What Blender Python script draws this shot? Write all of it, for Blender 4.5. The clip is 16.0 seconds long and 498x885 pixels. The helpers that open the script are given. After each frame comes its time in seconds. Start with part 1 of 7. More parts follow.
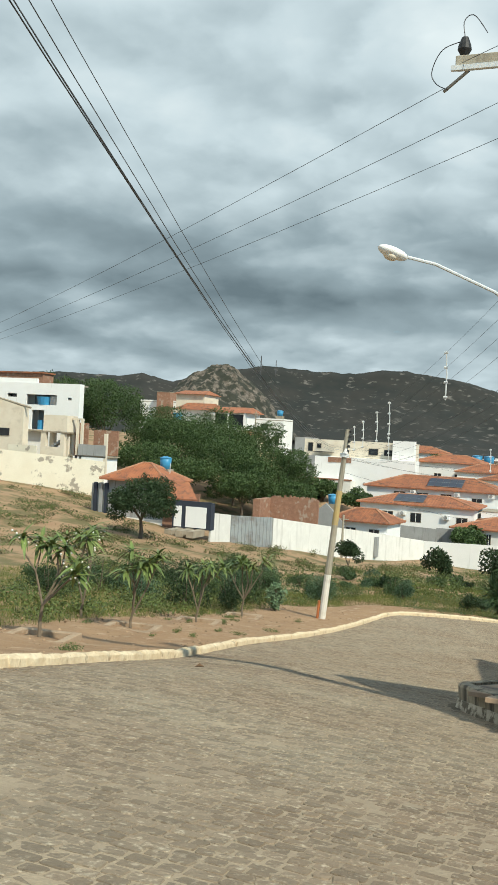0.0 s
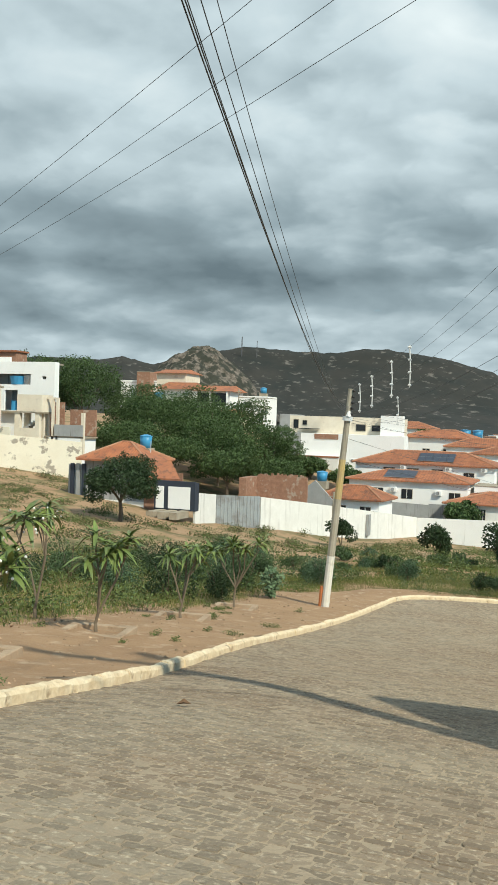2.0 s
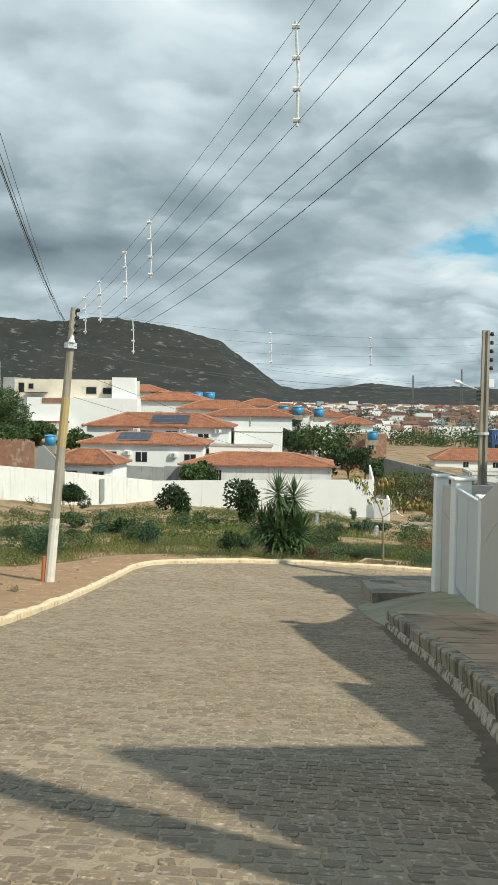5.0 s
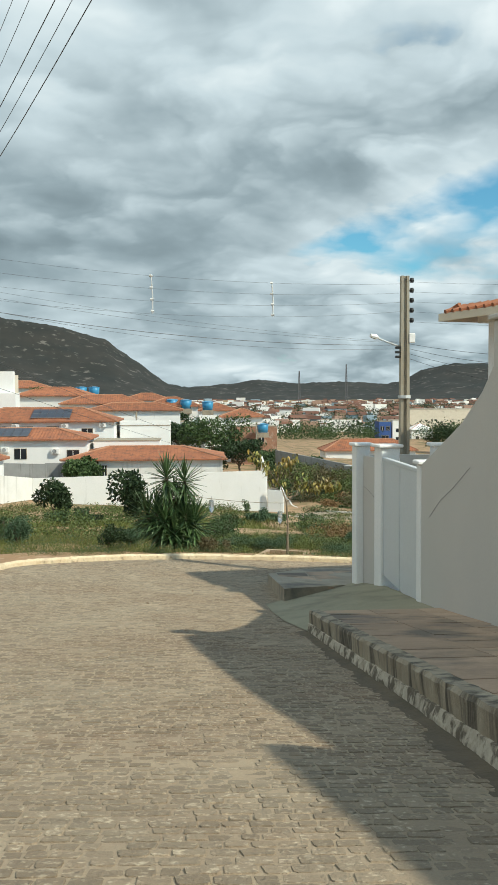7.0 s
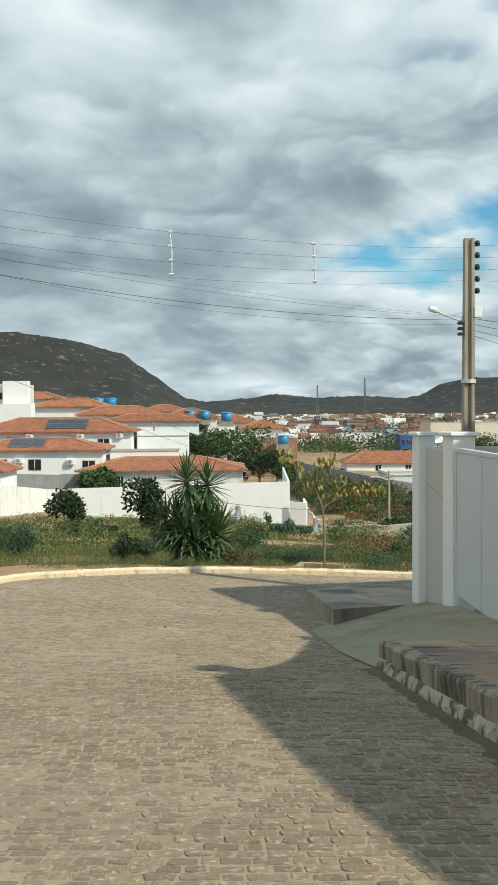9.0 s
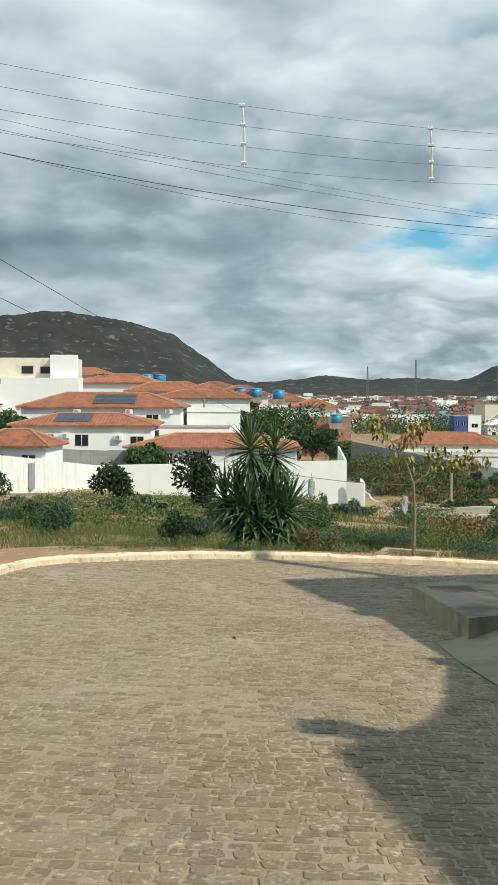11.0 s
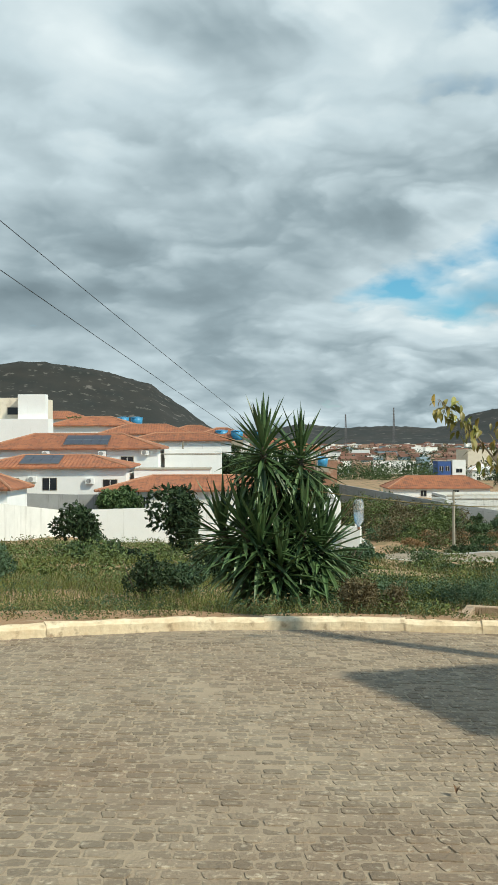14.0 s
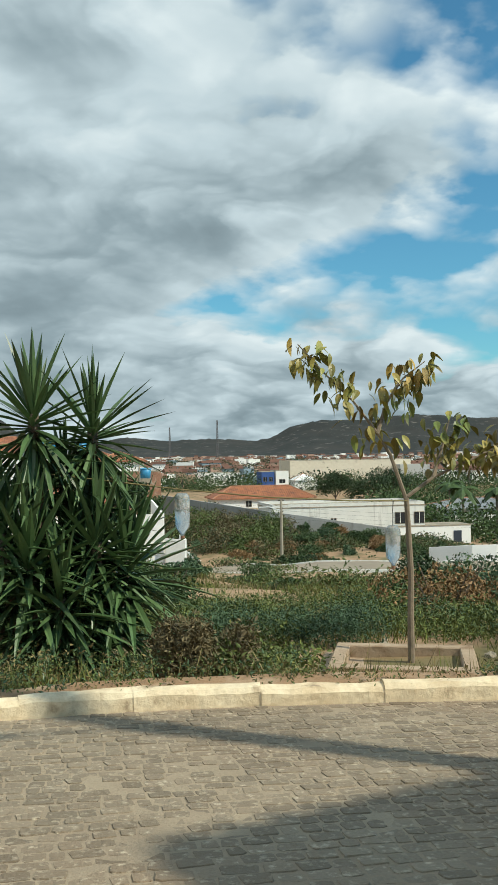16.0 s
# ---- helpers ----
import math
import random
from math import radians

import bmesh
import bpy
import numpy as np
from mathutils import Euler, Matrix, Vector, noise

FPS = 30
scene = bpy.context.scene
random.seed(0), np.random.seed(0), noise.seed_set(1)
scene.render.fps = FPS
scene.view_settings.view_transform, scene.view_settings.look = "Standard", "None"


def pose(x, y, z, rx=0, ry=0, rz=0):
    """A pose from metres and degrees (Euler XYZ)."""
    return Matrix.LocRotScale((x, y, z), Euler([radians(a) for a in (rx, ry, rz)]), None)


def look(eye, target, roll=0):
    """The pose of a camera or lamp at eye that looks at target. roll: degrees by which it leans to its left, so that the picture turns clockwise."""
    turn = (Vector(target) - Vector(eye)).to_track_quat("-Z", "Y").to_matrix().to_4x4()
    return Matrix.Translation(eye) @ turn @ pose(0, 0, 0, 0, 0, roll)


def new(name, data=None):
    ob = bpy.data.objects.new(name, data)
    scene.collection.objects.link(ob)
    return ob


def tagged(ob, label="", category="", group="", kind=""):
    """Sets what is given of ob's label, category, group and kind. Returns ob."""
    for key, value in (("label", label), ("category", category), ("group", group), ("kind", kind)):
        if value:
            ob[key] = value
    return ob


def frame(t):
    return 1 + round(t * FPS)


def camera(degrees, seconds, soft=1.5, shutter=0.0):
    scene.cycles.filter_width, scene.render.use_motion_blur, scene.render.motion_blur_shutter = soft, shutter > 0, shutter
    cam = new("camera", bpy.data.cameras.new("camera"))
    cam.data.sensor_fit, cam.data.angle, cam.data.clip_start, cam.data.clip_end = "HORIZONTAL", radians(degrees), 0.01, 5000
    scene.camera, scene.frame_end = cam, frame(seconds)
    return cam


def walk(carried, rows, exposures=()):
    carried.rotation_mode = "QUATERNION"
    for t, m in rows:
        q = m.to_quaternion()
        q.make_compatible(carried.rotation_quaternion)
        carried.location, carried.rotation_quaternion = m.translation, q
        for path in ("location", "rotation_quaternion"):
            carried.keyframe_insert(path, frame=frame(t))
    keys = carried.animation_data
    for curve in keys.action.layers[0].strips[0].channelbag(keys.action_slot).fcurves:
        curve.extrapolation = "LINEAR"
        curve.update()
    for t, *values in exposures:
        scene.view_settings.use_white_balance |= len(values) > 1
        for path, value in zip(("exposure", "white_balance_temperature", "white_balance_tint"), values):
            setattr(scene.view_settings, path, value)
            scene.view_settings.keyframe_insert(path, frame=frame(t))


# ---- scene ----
cam = camera(30.1, 16.0, 1.2)
PATH = [
    (0, (3.625, -36.182, 7.218), (2.909, -34.315, 7.208), 3.0),
    (0.5, (3.123, -35.083, 7.067), (2.41, -33.215, 7.043), 2.8),
    (1, (2.694, -34.094, 6.909), (1.991, -32.223, 6.871), 2.4),
    (1.5, (2.24, -33.044, 6.726), (1.54, -31.171, 6.691), 2.0),
    (2, (1.743, -31.776, 6.579), (1.064, -29.896, 6.531), 1.8),
    (2.5, (1.321, -30.674, 6.349), (0.669, -28.784, 6.299), 1.4),
    (3, (0.988, -29.667, 6.208), (0.379, -27.763, 6.149), 1.3),
    (3.5, (0.793, -28.729, 6.067), (0.282, -26.796, 5.995), 1.2),
    (4, (0.7, -27.771, 5.891), (0.3, -25.813, 5.813), 0.5),
    (4.5, (0.618, -26.876, 5.637), (0.358, -24.895, 5.551), 0.6),
    (5, (0.522, -25.965, 5.452), (0.405, -23.971, 5.351), 0.8),
    (7.5, (0.42, -20.12, 4.27), (0.551, -18.127, 4.166), -0.3),
    (8, (0.372, -19.213, 4.143), (0.491, -17.219, 4.061), 0.2),
    (8.5, (0.362, -18.609, 4.045), (0.465, -16.612, 4.019), -0.2),
    (9, (0.272, -17.571, 3.793), (0.357, -15.574, 3.721), -0.3),
    (9.5, (0.166, -16.542, 3.666), (0.228, -14.547, 3.54), -0.0),
    (12, (-0.509, -10.493, 2.652), (-0.558, -8.496, 2.571), 0.0),
    (12.5, (-0.644, -9.174, 2.435), (-0.69, -7.175, 2.374), -0.2),
    (13, (-0.77, -7.753, 2.226), (-0.803, -5.754, 2.174), -0.1),
    (13.5, (-0.819, -6.329, 2.082), (-0.832, -4.33, 2.046), -0.5),
    (14, (-0.836, -4.992, 1.896), (-0.807, -2.992, 1.891), -0.2),
    (14.5, (-0.792, -3.703, 1.74), (-0.705, -1.705, 1.744), -0.3),
    (15, (-0.708, -2.442, 1.605), (-0.553, -0.448, 1.611), -0.1),
    (15.5, (-0.492, -1.209, 1.485), (-0.222, 0.773, 1.498), -0.4),
    (16, (-0.163, -0.015, 1.376), (0.242, 1.944, 1.397), -0.8),
]
walk(cam, [(t, look(e, a, r)) for t, e, a, r in PATH], [(0.0, 0.08, 6490, 3), (8.0, 0.08, 6490, 3), (12.5, 0.08, 6480, 3), (16.0, -0.02, 6420, 2)])

# ---- light ----
SUN_AZ, SUN_EL = math.atan2(0.83, -0.56), radians(43)   # azimuth from +y towards +x
world = bpy.data.worlds.new("world")
scene.world = world
world.use_nodes = True


def build_sky():
    nt = world.node_tree
    nt.nodes.clear()
    N, L = nt.nodes.new, nt.links.new

    def mth(op, a, b=None, c=None, clamp=False):
        n = N("ShaderNodeMath")
        n.operation, n.use_clamp = op, clamp
        for k, v in enumerate((a, b, c)):
            if v is None:
                continue
            if isinstance(v, (int, float)):
                n.inputs[k].default_value = v
            else:
                L(v, n.inputs[k])
        return n.outputs[0]

    def ramp(fac, stops):
        n = N("ShaderNodeValToRGB")
        els = n.color_ramp.elements
        while len(els) < len(stops):
            els.new(0.5)
        for e, (p, c) in zip(els, stops):
            e.position, e.color = p, (*c, 1) if len(c) == 3 else c
        L(fac, n.inputs[0])
        return n.outputs[0]

    def mix(f, a, b):
        n = N("ShaderNodeMix")
        n.data_type = "RGBA"
        L(f, n.inputs[0]) if not isinstance(f, (int, float)) else setattr(n.inputs[0], "default_value", f)
        for k, v in ((6, a), (7, b)):
            if isinstance(v, tuple):
                n.inputs[k].default_value = (*v, 1)
            else:
                L(v, n.inputs[k])
        return n.outputs[2]

    def noise_at(vec, scale, detail, rough, dist=0.0):
        n = N("ShaderNodeTexNoise")
        n.inputs["Scale"].default_value, n.inputs["Detail"].default_value = scale, detail
        n.inputs["Roughness"].default_value, n.inputs["Distortion"].default_value = rough, dist
        L(vec, n.inputs["Vector"])
        return n.outputs[0]

    tc = N("ShaderNodeTexCoord").outputs["Generated"]
    sep = N("ShaderNodeSeparateXYZ")
    L(tc, sep.inputs[0])
    x, y, z = sep.outputs
    zz = mth("ADD", mth("MAXIMUM", z, 0.0), 0.30)
    u, v = mth("DIVIDE", x, zz), mth("DIVIDE", y, zz)

    def plane(dx, dy, h):
        com = N("ShaderNodeCombineXYZ")
        L(mth("ADD", u, dx), com.inputs[0]), L(mth("ADD", v, dy), com.inputs[1])
        com.inputs[2].default_value = h
        return com.outputs[0]
    p, off = plane(0, 0, 3.7), plane(0.09, -0.07, 3.72)
    big = noise_at(p, 0.9, 2, 0.5, 0.0)
    n1, n2 = noise_at(p, 3.1, 6, 0.47, 0.0), noise_at(off, 3.1, 5, 0.44, 0.0)
    az = mth("ARCTAN2", x, y)
    vo = N("ShaderNodeTexVoronoi")
    vo.feature = "SMOOTH_F1"
    vo.inputs["Scale"].default_value, vo.inputs["Detail"].default_value = 4.6, 3.0
    vo.inputs["Roughness"].default_value, vo.inputs["Smoothness"].default_value = 0.5, 0.45
    wob = N("ShaderNodeVectorMath")
    wob.operation = "MULTIPLY_ADD"
    L(p, wob.inputs[2]), L(n1, wob.inputs[0])
    wob.inputs[1].default_value = (0.5, 0.4, 0.0)
    L(wob.outputs[0], vo.inputs["Vector"])
    puff = mth("SUBTRACT", 0.58, vo.outputs["Distance"])
    dens = mth("ADD", mth("ADD", mth("MULTIPLY", big, 0.5), mth("MULTIPLY", n1, 0.5)), mth("ADD", mth("MULTIPLY", az, -0.22), 0.092))
    dens = mth("ADD", dens, mth("MULTIPLY", puff, 0.07))
    low = mth("MAXIMUM", mth("SUBTRACT", 1.0, mth("DIVIDE", z, 0.12)), 0.0)
    dens = mth("ADD", dens, mth("MULTIPLY", low, 0.10))
    dens = mth("ADD", dens, mth("MULTIPLY", mth("SUBTRACT", 0.27, z), mth("MULTIPLY", mth("MAXIMUM", az, 0.0), 0.95)))
    west = mth("SUBTRACT", 0.44, mth("MULTIPLY", az, 1.2), None, True)
    dens = mth("ADD", dens, mth("MULTIPLY", west, 0.06))
    alpha = ramp(dens, [(0.42, (0, 0, 0)), (0.50, (1, 1, 1))])
    relief = mth("MULTIPLY", mth("SUBTRACT", n1, n2), 1.0)
    light = mth("ADD", mth("SUBTRACT", 0.895, mth("MULTIPLY", mth("SUBTRACT", mth("MINIMUM", dens, 0.605), 0.5), 1.7)), relief)
    east = mth("ADD", mth("MULTIPLY", az, 1.6), 0.55, None, True)
    light = mth("ADD", light, mth("MULTIPLY", puff, mth("ADD", mth("MULTIPLY", east, 0.42), 0.16)))
    light = mth("SUBTRACT", light, mth("MULTIPLY", mth("MAXIMUM", az, 0.0), 0.06))
    belt = mth("MULTIPLY", mth("MAXIMUM", mth("SUBTRACT", 1.0, mth("ABSOLUTE", mth("DIVIDE", mth("SUBTRACT", z, 0.155), 0.105))), 0.0), west)
    light = mth("SUBTRACT", light, mth("ADD", mth("MULTIPLY", belt, 0.46), mth("MULTIPLY", west, 0.06)))
    light = mth("ADD", light, mth("MULTIPLY", mth("SUBTRACT", z, 0.24), mth("MULTIPLY", west, 0.15)), None, True)
    cloud = ramp(light, [(0.02, (0.135, 0.178, 0.208)), (0.36, (0.285, 0.352, 0.398)), (0.64, (0.525, 0.605, 0.662)), (0.97, (0.775, 0.825, 0.86))])
    # clouds round the sun are lit through
    toward = mth("ADD", mth("ADD", mth("MULTIPLY", x, math.sin(SUN_AZ) * math.cos(SUN_EL)), mth("MULTIPLY", y, math.cos(SUN_AZ) * math.cos(SUN_EL))), mth("MULTIPLY", z, math.sin(SUN_EL)))
    glow = mth("ADD", 1.0, mth("MULTIPLY", mth("MAXIMUM", mth("SUBTRACT", toward, 0.45), 0.0), 3.6))
    lit = N("ShaderNodeVectorMath")
    lit.operation = "SCALE"
    L(cloud, lit.inputs[0]), L(glow, lit.inputs["Scale"])
    cloud = lit.outputs[0]
    sky = N("ShaderNodeTexSky")
    sky.sky_type, sky.sun_disc = "NISHITA", False
    sky.sun_elevation, sky.sun_rotation = SUN_EL, SUN_AZ
    sky.dust_density, sky.ozone_density = 0.3, 1.5
    gain = N("ShaderNodeVectorMath")
    gain.operation = "SCALE"
    L(sky.outputs[0], gain.inputs[0])
    gain.inputs["Scale"].default_value = 0.10
    blue = N("ShaderNodeMix")
    blue.data_type, blue.blend_type = "RGBA", "MULTIPLY"
    blue.inputs[0].default_value = 1.0
    L(gain.outputs[0], blue.inputs[6])
    blue.inputs[7].default_value = (0.56, 1.02, 1.10, 1)
    col = mix(alpha, blue.outputs[2], cloud)
    bg = N("ShaderNodeBackground")
    L(col, bg.inputs[0])
    bg.inputs[1].default_value = 1.1
    out = N("ShaderNodeOutputWorld")
    L(bg.outputs[0], out.inputs[0])


build_sky()
sun = new("sun", bpy.data.lights.new("sun", "SUN"))
sun.data.energy, sun.data.angle, sun.data.color = 4.4, radians(1.0), (1.0, 0.92, 0.78)
sun.matrix_world = look((30, -20, 40), (30 - math.sin(SUN_AZ) * math.cos(SUN_EL), -20 - math.cos(SUN_AZ) * math.cos(SUN_EL),
                                       40 - math.sin(SUN_EL)))


# ---- materials ----
MATS = {}


def material(name, base, second=None, scale=4.0, rough=0.8, bump=0.15, fine=40.0, metal=0.0, stain=None, stain_scale=0.6,
             stain_at=(0.55, 0.7), rand=0.0, island=False, spec=0.4, trans=0.0, streak=False):
    """Two-scale procedural surface: base and second mixed by noise, with stains and a bump."""
    if name in MATS:
        return MATS[name]
    m = bpy.data.materials.new(name)
    m.use_nodes = True
    nt = m.node_tree
    N, L = nt.nodes.new, nt.links.new
    b = nt.nodes["Principled BSDF"]
    b.inputs["Roughness"].default_value, b.inputs["Metallic"].default_value = rough, metal
    b.inputs["Specular IOR Level"].default_value = spec
    b.inputs["Transmission Weight"].default_value = trans
    tc = N("ShaderNodeTexCoord").outputs["Object"]
    geo = N("ShaderNodeNewGeometry")
    pos = geo.outputs["Position"]

    def noise_at(sc, detail=5, vec=pos):
        n = N("ShaderNodeTexNoise")
        n.inputs["Scale"].default_value, n.inputs["Detail"].default_value, n.inputs["Roughness"].default_value = sc, detail, 0.6
        L(vec, n.inputs["Vector"])
        return n.outputs[0]

    def ramp(fac, lo, hi, a, c):
        n = N("ShaderNodeMapRange")
        n.inputs[1].default_value, n.inputs[2].default_value, n.inputs[3].default_value, n.inputs[4].default_value = lo, hi, a, c
        L(fac, n.inputs[0])
        return n.outputs[0]

    def mix(f, a, c, kind="MIX"):
        n = N("ShaderNodeMix")
        n.data_type, n.blend_type = "RGBA", kind
        L(f, n.inputs[0]) if not isinstance(f, (int, float)) else setattr(n.inputs[0], "default_value", f)
        for k, v in ((6, a), (7, c)):
            if isinstance(v, tuple):
                n.inputs[k].default_value = (*v, 1)
            else:
                L(v, n.inputs[k])
        return n.outputs[2]
    second = second or tuple(c * 0.8 for c in base)
    col = mix(ramp(noise_at(scale), 0.35, 0.65, 0, 1), base, second)
    col = mix(ramp(noise_at(fine, 3), 0.3, 0.7, 0, 0.35), col, tuple(c * 0.72 for c in second))
    if stain:
        vec = pos
        if streak:
            mp = N("ShaderNodeMapping")
            mp.inputs["Scale"].default_value = (6, 6, 0.5)
            L(pos, mp.inputs[0])
            vec = mp.outputs[0]
        col = mix(ramp(noise_at(stain_scale, 6, vec), stain_at[0], stain_at[1], 0, 0.9), col, stain)
    if rand:
        r = geo.outputs["Random Per Island"] if island else N("ShaderNodeObjectInfo").outputs["Random"]
        v = N("ShaderNodeHueSaturation")
        L(ramp(r, 0, 1, 1 - rand, 1 + rand), v.inputs["Value"])
        L(col, v.inputs["Color"])
        col = v.outputs[0]
    L(col, b.inputs["Base Color"])
    if bump:
        bp = N("ShaderNodeBump")
        bp.inputs["Strength"].default_value, bp.inputs["Distance"].default_value = bump, 0.02
        L(noise_at(fine * 0.7, 6), bp.inputs["Height"])
        L(bp.outputs[0], b.inputs["Normal"])
    MATS[name] = m
    return m


# ---- mesh helpers ----
def raw(name, verts, faces, mat, parent=None, smooth=False):
    me = bpy.data.meshes.new(name)
    me.from_pydata([tuple(v) for v in verts], [], [tuple(f) for f in faces])
    me.materials.append(mat)
    if smooth:
        me.polygons.foreach_set("use_smooth", [True] * len(me.polygons))
    me.update()
    ob = new(name, me)
    if parent:
        ob.parent = parent
    return ob


def part(name, bm, mat, parent=None, label="", smooth=False):
    me = bpy.data.meshes.new(name)
    bmesh.ops.recalc_face_normals(bm, faces=bm.faces)
    bm.to_mesh(me)
    bm.free()
    me.materials.append(mat)
    if smooth:
        me.polygons.foreach_set("use_smooth", [True] * len(me.polygons))
    ob = new(name, me)
    if parent:
        ob.parent = parent
    return tagged(ob, label)


def empty(name, m, label, category, group="", kind=""):
    ob = new(name)
    ob.matrix_world = m
    return tagged(ob, label, category, group, kind)


def box(bm, lo, hi, bevel=0.0, m=None):
    vs = [bm.verts.new((x, y, z)) for z in (lo[2], hi[2]) for y in (lo[1], hi[1]) for x in (lo[0], hi[0])]
    fs = [bm.faces.new([vs[i] for i in q]) for q in ((0, 2, 3, 1), (4, 5, 7, 6), (0, 1, 5, 4), (1, 3, 7, 5), (3, 2, 6, 7), (2, 0, 4, 6))]
    if bevel:
        r = bmesh.ops.bevel(bm, geom=list({e for f in fs for e in f.edges}), offset=bevel, segments=1, affect="EDGES")
        vs = list({v for f in r["faces"] for v in f.verts} | {v for v in vs if v.is_valid})
    if m is not None:
        bmesh.ops.transform(bm, matrix=m, verts=vs)
    return vs


def boxed(lo, hi, bevel=0.0, m=None):
    bm = bmesh.new()
    box(bm, lo, hi, bevel, m)
    return bm


def tube(bm, pts, radii, n=8, cap=True):
    """A tube through pts with a radius at each."""
    rings = []
    pts = [Vector(p) for p in pts]
    for i, p in enumerate(pts):
        d = (pts[min(i + 1, len(pts) - 1)] - pts[max(i - 1, 0)]).normalized()
        a = d.orthogonal().normalized() if i == 0 else (a - d * a.dot(d)).normalized()
        b = d.cross(a)
        r = radii[i] if isinstance(radii, (list, tuple)) else radii
        rings.append([bm.verts.new(p + (a * math.cos(k * math.tau / n) + b * math.sin(k * math.tau / n)) * r) for k in range(n)])
    for q, w in zip(rings, rings[1:]):
        for k in range(n):
            bm.faces.new((q[k], q[(k + 1) % n], w[(k + 1) % n], w[k]))
    if cap:
        bm.faces.new(rings[0][::-1]), bm.faces.new(rings[-1])
    return bm


def tubed(pts, radii, n=8):
    return tube(bmesh.new(), pts, radii, n)


def sm(a, b, x):
    t = min(max((x - a) / (b - a), 0.0), 1.0)
    return t * t * (3 - 2 * t)


# ---- the lie of the land ----
def road_z(x, y):
    q = min(y, 9.0)
    return 6.34e-5 * q ** 3 + 0.00432 * q * q - 0.0959 * q - 0.139 - 0.0265 * x - 0.02 * (y - q) - 0.28 * sm(-13, -21, y) * sm(1.5, 5.5, -x)


KERB = [(-1.9, -44), (-2.35, -36), (-2.9, -27), (-3.3, -24), (-3.7, -20.6), (-4.2, -17), (-4.6, -12), (-4.93, -7), (-5.08, -1), (-5.02, 3),
        (-4.8, 4.7), (-4.2, 5.6), (-3.3, 6.12), (-2.3, 6.55), (-1.4, 6.85), (0.5, 7.12), (2.5, 7.05), (4.0, 6.9), (6.0, 6.6), (14.0, 5.6)]


def smooth_line(pts, step):
    """Even points along a Catmull-Rom curve through pts."""
    P = [np.array(p, float) for p in pts]
    P = [2 * P[0] - P[1]] + P + [2 * P[-1] - P[-2]]
    dense = []
    for a, b, c, d in zip(P, P[1:], P[2:], P[3:]):
        for t in np.linspace(0, 1, 24, endpoint=False):
            dense.append(0.5 * (2 * b + (c - a) * t + (2 * a - 5 * b + 4 * c - d) * t * t + (3 * b - a - 3 * c + d) * t ** 3))
    dense.append(P[-2])
    D = np.array(dense)
    s = np.concatenate([[0], np.cumsum(np.linalg.norm(np.diff(D, axis=0), axis=1))])
    q = np.arange(0, s[-1], step)
    return np.stack([np.interp(q, s, D[:, k]) for k in range(D.shape[1])], 1)


KL = smooth_line(KERB, 0.25)
KN = np.stack([-np.gradient(KL[:, 1]), np.gradient(KL[:, 0])], 1)
KN /= np.linalg.norm(KN, axis=1)[:, None]     # to the verge side


def verge(x, y):
    """Signed distance past the kerb line, positive on the verge."""
    d = np.hypot(KL[:, 0] - x, KL[:, 1] - y)
    i = int(d.argmin())
    s = (x - KL[i, 0]) * KN[i, 0] + (y - KL[i, 1]) * KN[i, 1]
    return math.copysign(float(d[i]), s)


def valley(x, y):
    yc = min(max(y, -80), 78)
    z = -1.0 - 0.09 * (yc - 9.7) - 0.06 * (x + 16) * sm(40, 85, y) * (1 - sm(150, 400, y))
    z -= 1.3 * sm(14, 40, y) * sm(2, 12, x) * (1 - sm(50, 64, y))
    z += 0.14 * max(0, min(-x, 66) - 20) * sm(10, 45, y) * (1 - 0.5 * sm(90, 160, y)) + 0.04 * max(0, min(-x, 62) - 12) * (1 - sm(10, 45, y))
    z += 0.1 * max(0, min(y, 135) - 80) * sm(5, 40, -x)
    z += 1.9 * sm(80, 98, y + 0.9 * (x - 23) * sm(13, 23, x)) * sm(11, 15, x) * (1 - sm(40, 60, x)) * (1 - sm(150, 190, y))
    z = z * (1 - sm(170, 420, y)) + (-14 + 10 * sm(900, 1700, math.hypot(x, y))) * sm(170, 420, y)
    return z


def ground_z(x, y):
    if y > 90 or abs(x) > 60 or y < -70:
        return valley(x, y) + 0.25 * noise.noise((x * 0.1, y * 0.1, 0))
    v = verge(x, y)
    s = road_z(max(min(x, 8), -12), max(y, -44))
    if v < 0.55:
        z = s - 0.16
        if x > 9:
            z += (valley(x, y) - z) * sm(9, 40, x)
        return z
    top = s + 0.06 + 0.05 * noise.noise((x * 0.7, y * 0.7, 3))
    w = sm(3.4, 20, v) if x < -5 else sm(0.3, 2.3, v)
    w = max(w, sm(0.3, 2.3, v) * sm(1.5, 6.5, y))
    return top * (1 - w) + (valley(x, y) + 0.35 * noise.noise((x * 0.22, y * 0.22, 0))) * w


def grid_mesh(name, xs, ys, fn, mat, smooth=True):
    verts = [(x, y, fn(x, y)) for y in ys for x in xs]
    n = len(xs)
    faces = [(j * n + i, j * n + i + 1, (j + 1) * n + i + 1, (j + 1) * n + i) for j in range(len(ys) - 1) for i in range(n - 1)]
    return raw(name, verts, faces, mat, None, smooth)


def spaced(lo, fine_lo, fine_hi, hi, step, far):
    mid = list(np.arange(fine_lo, fine_hi + step / 2, step))
    a = [fine_lo - (fine_lo - lo) * (k / far) ** 2.6 for k in range(far, 0, -1)]
    b = [fine_hi + (hi - fine_hi) * (k / far) ** 2.6 for k in range(1, far + 1)]
    return a + mid + b

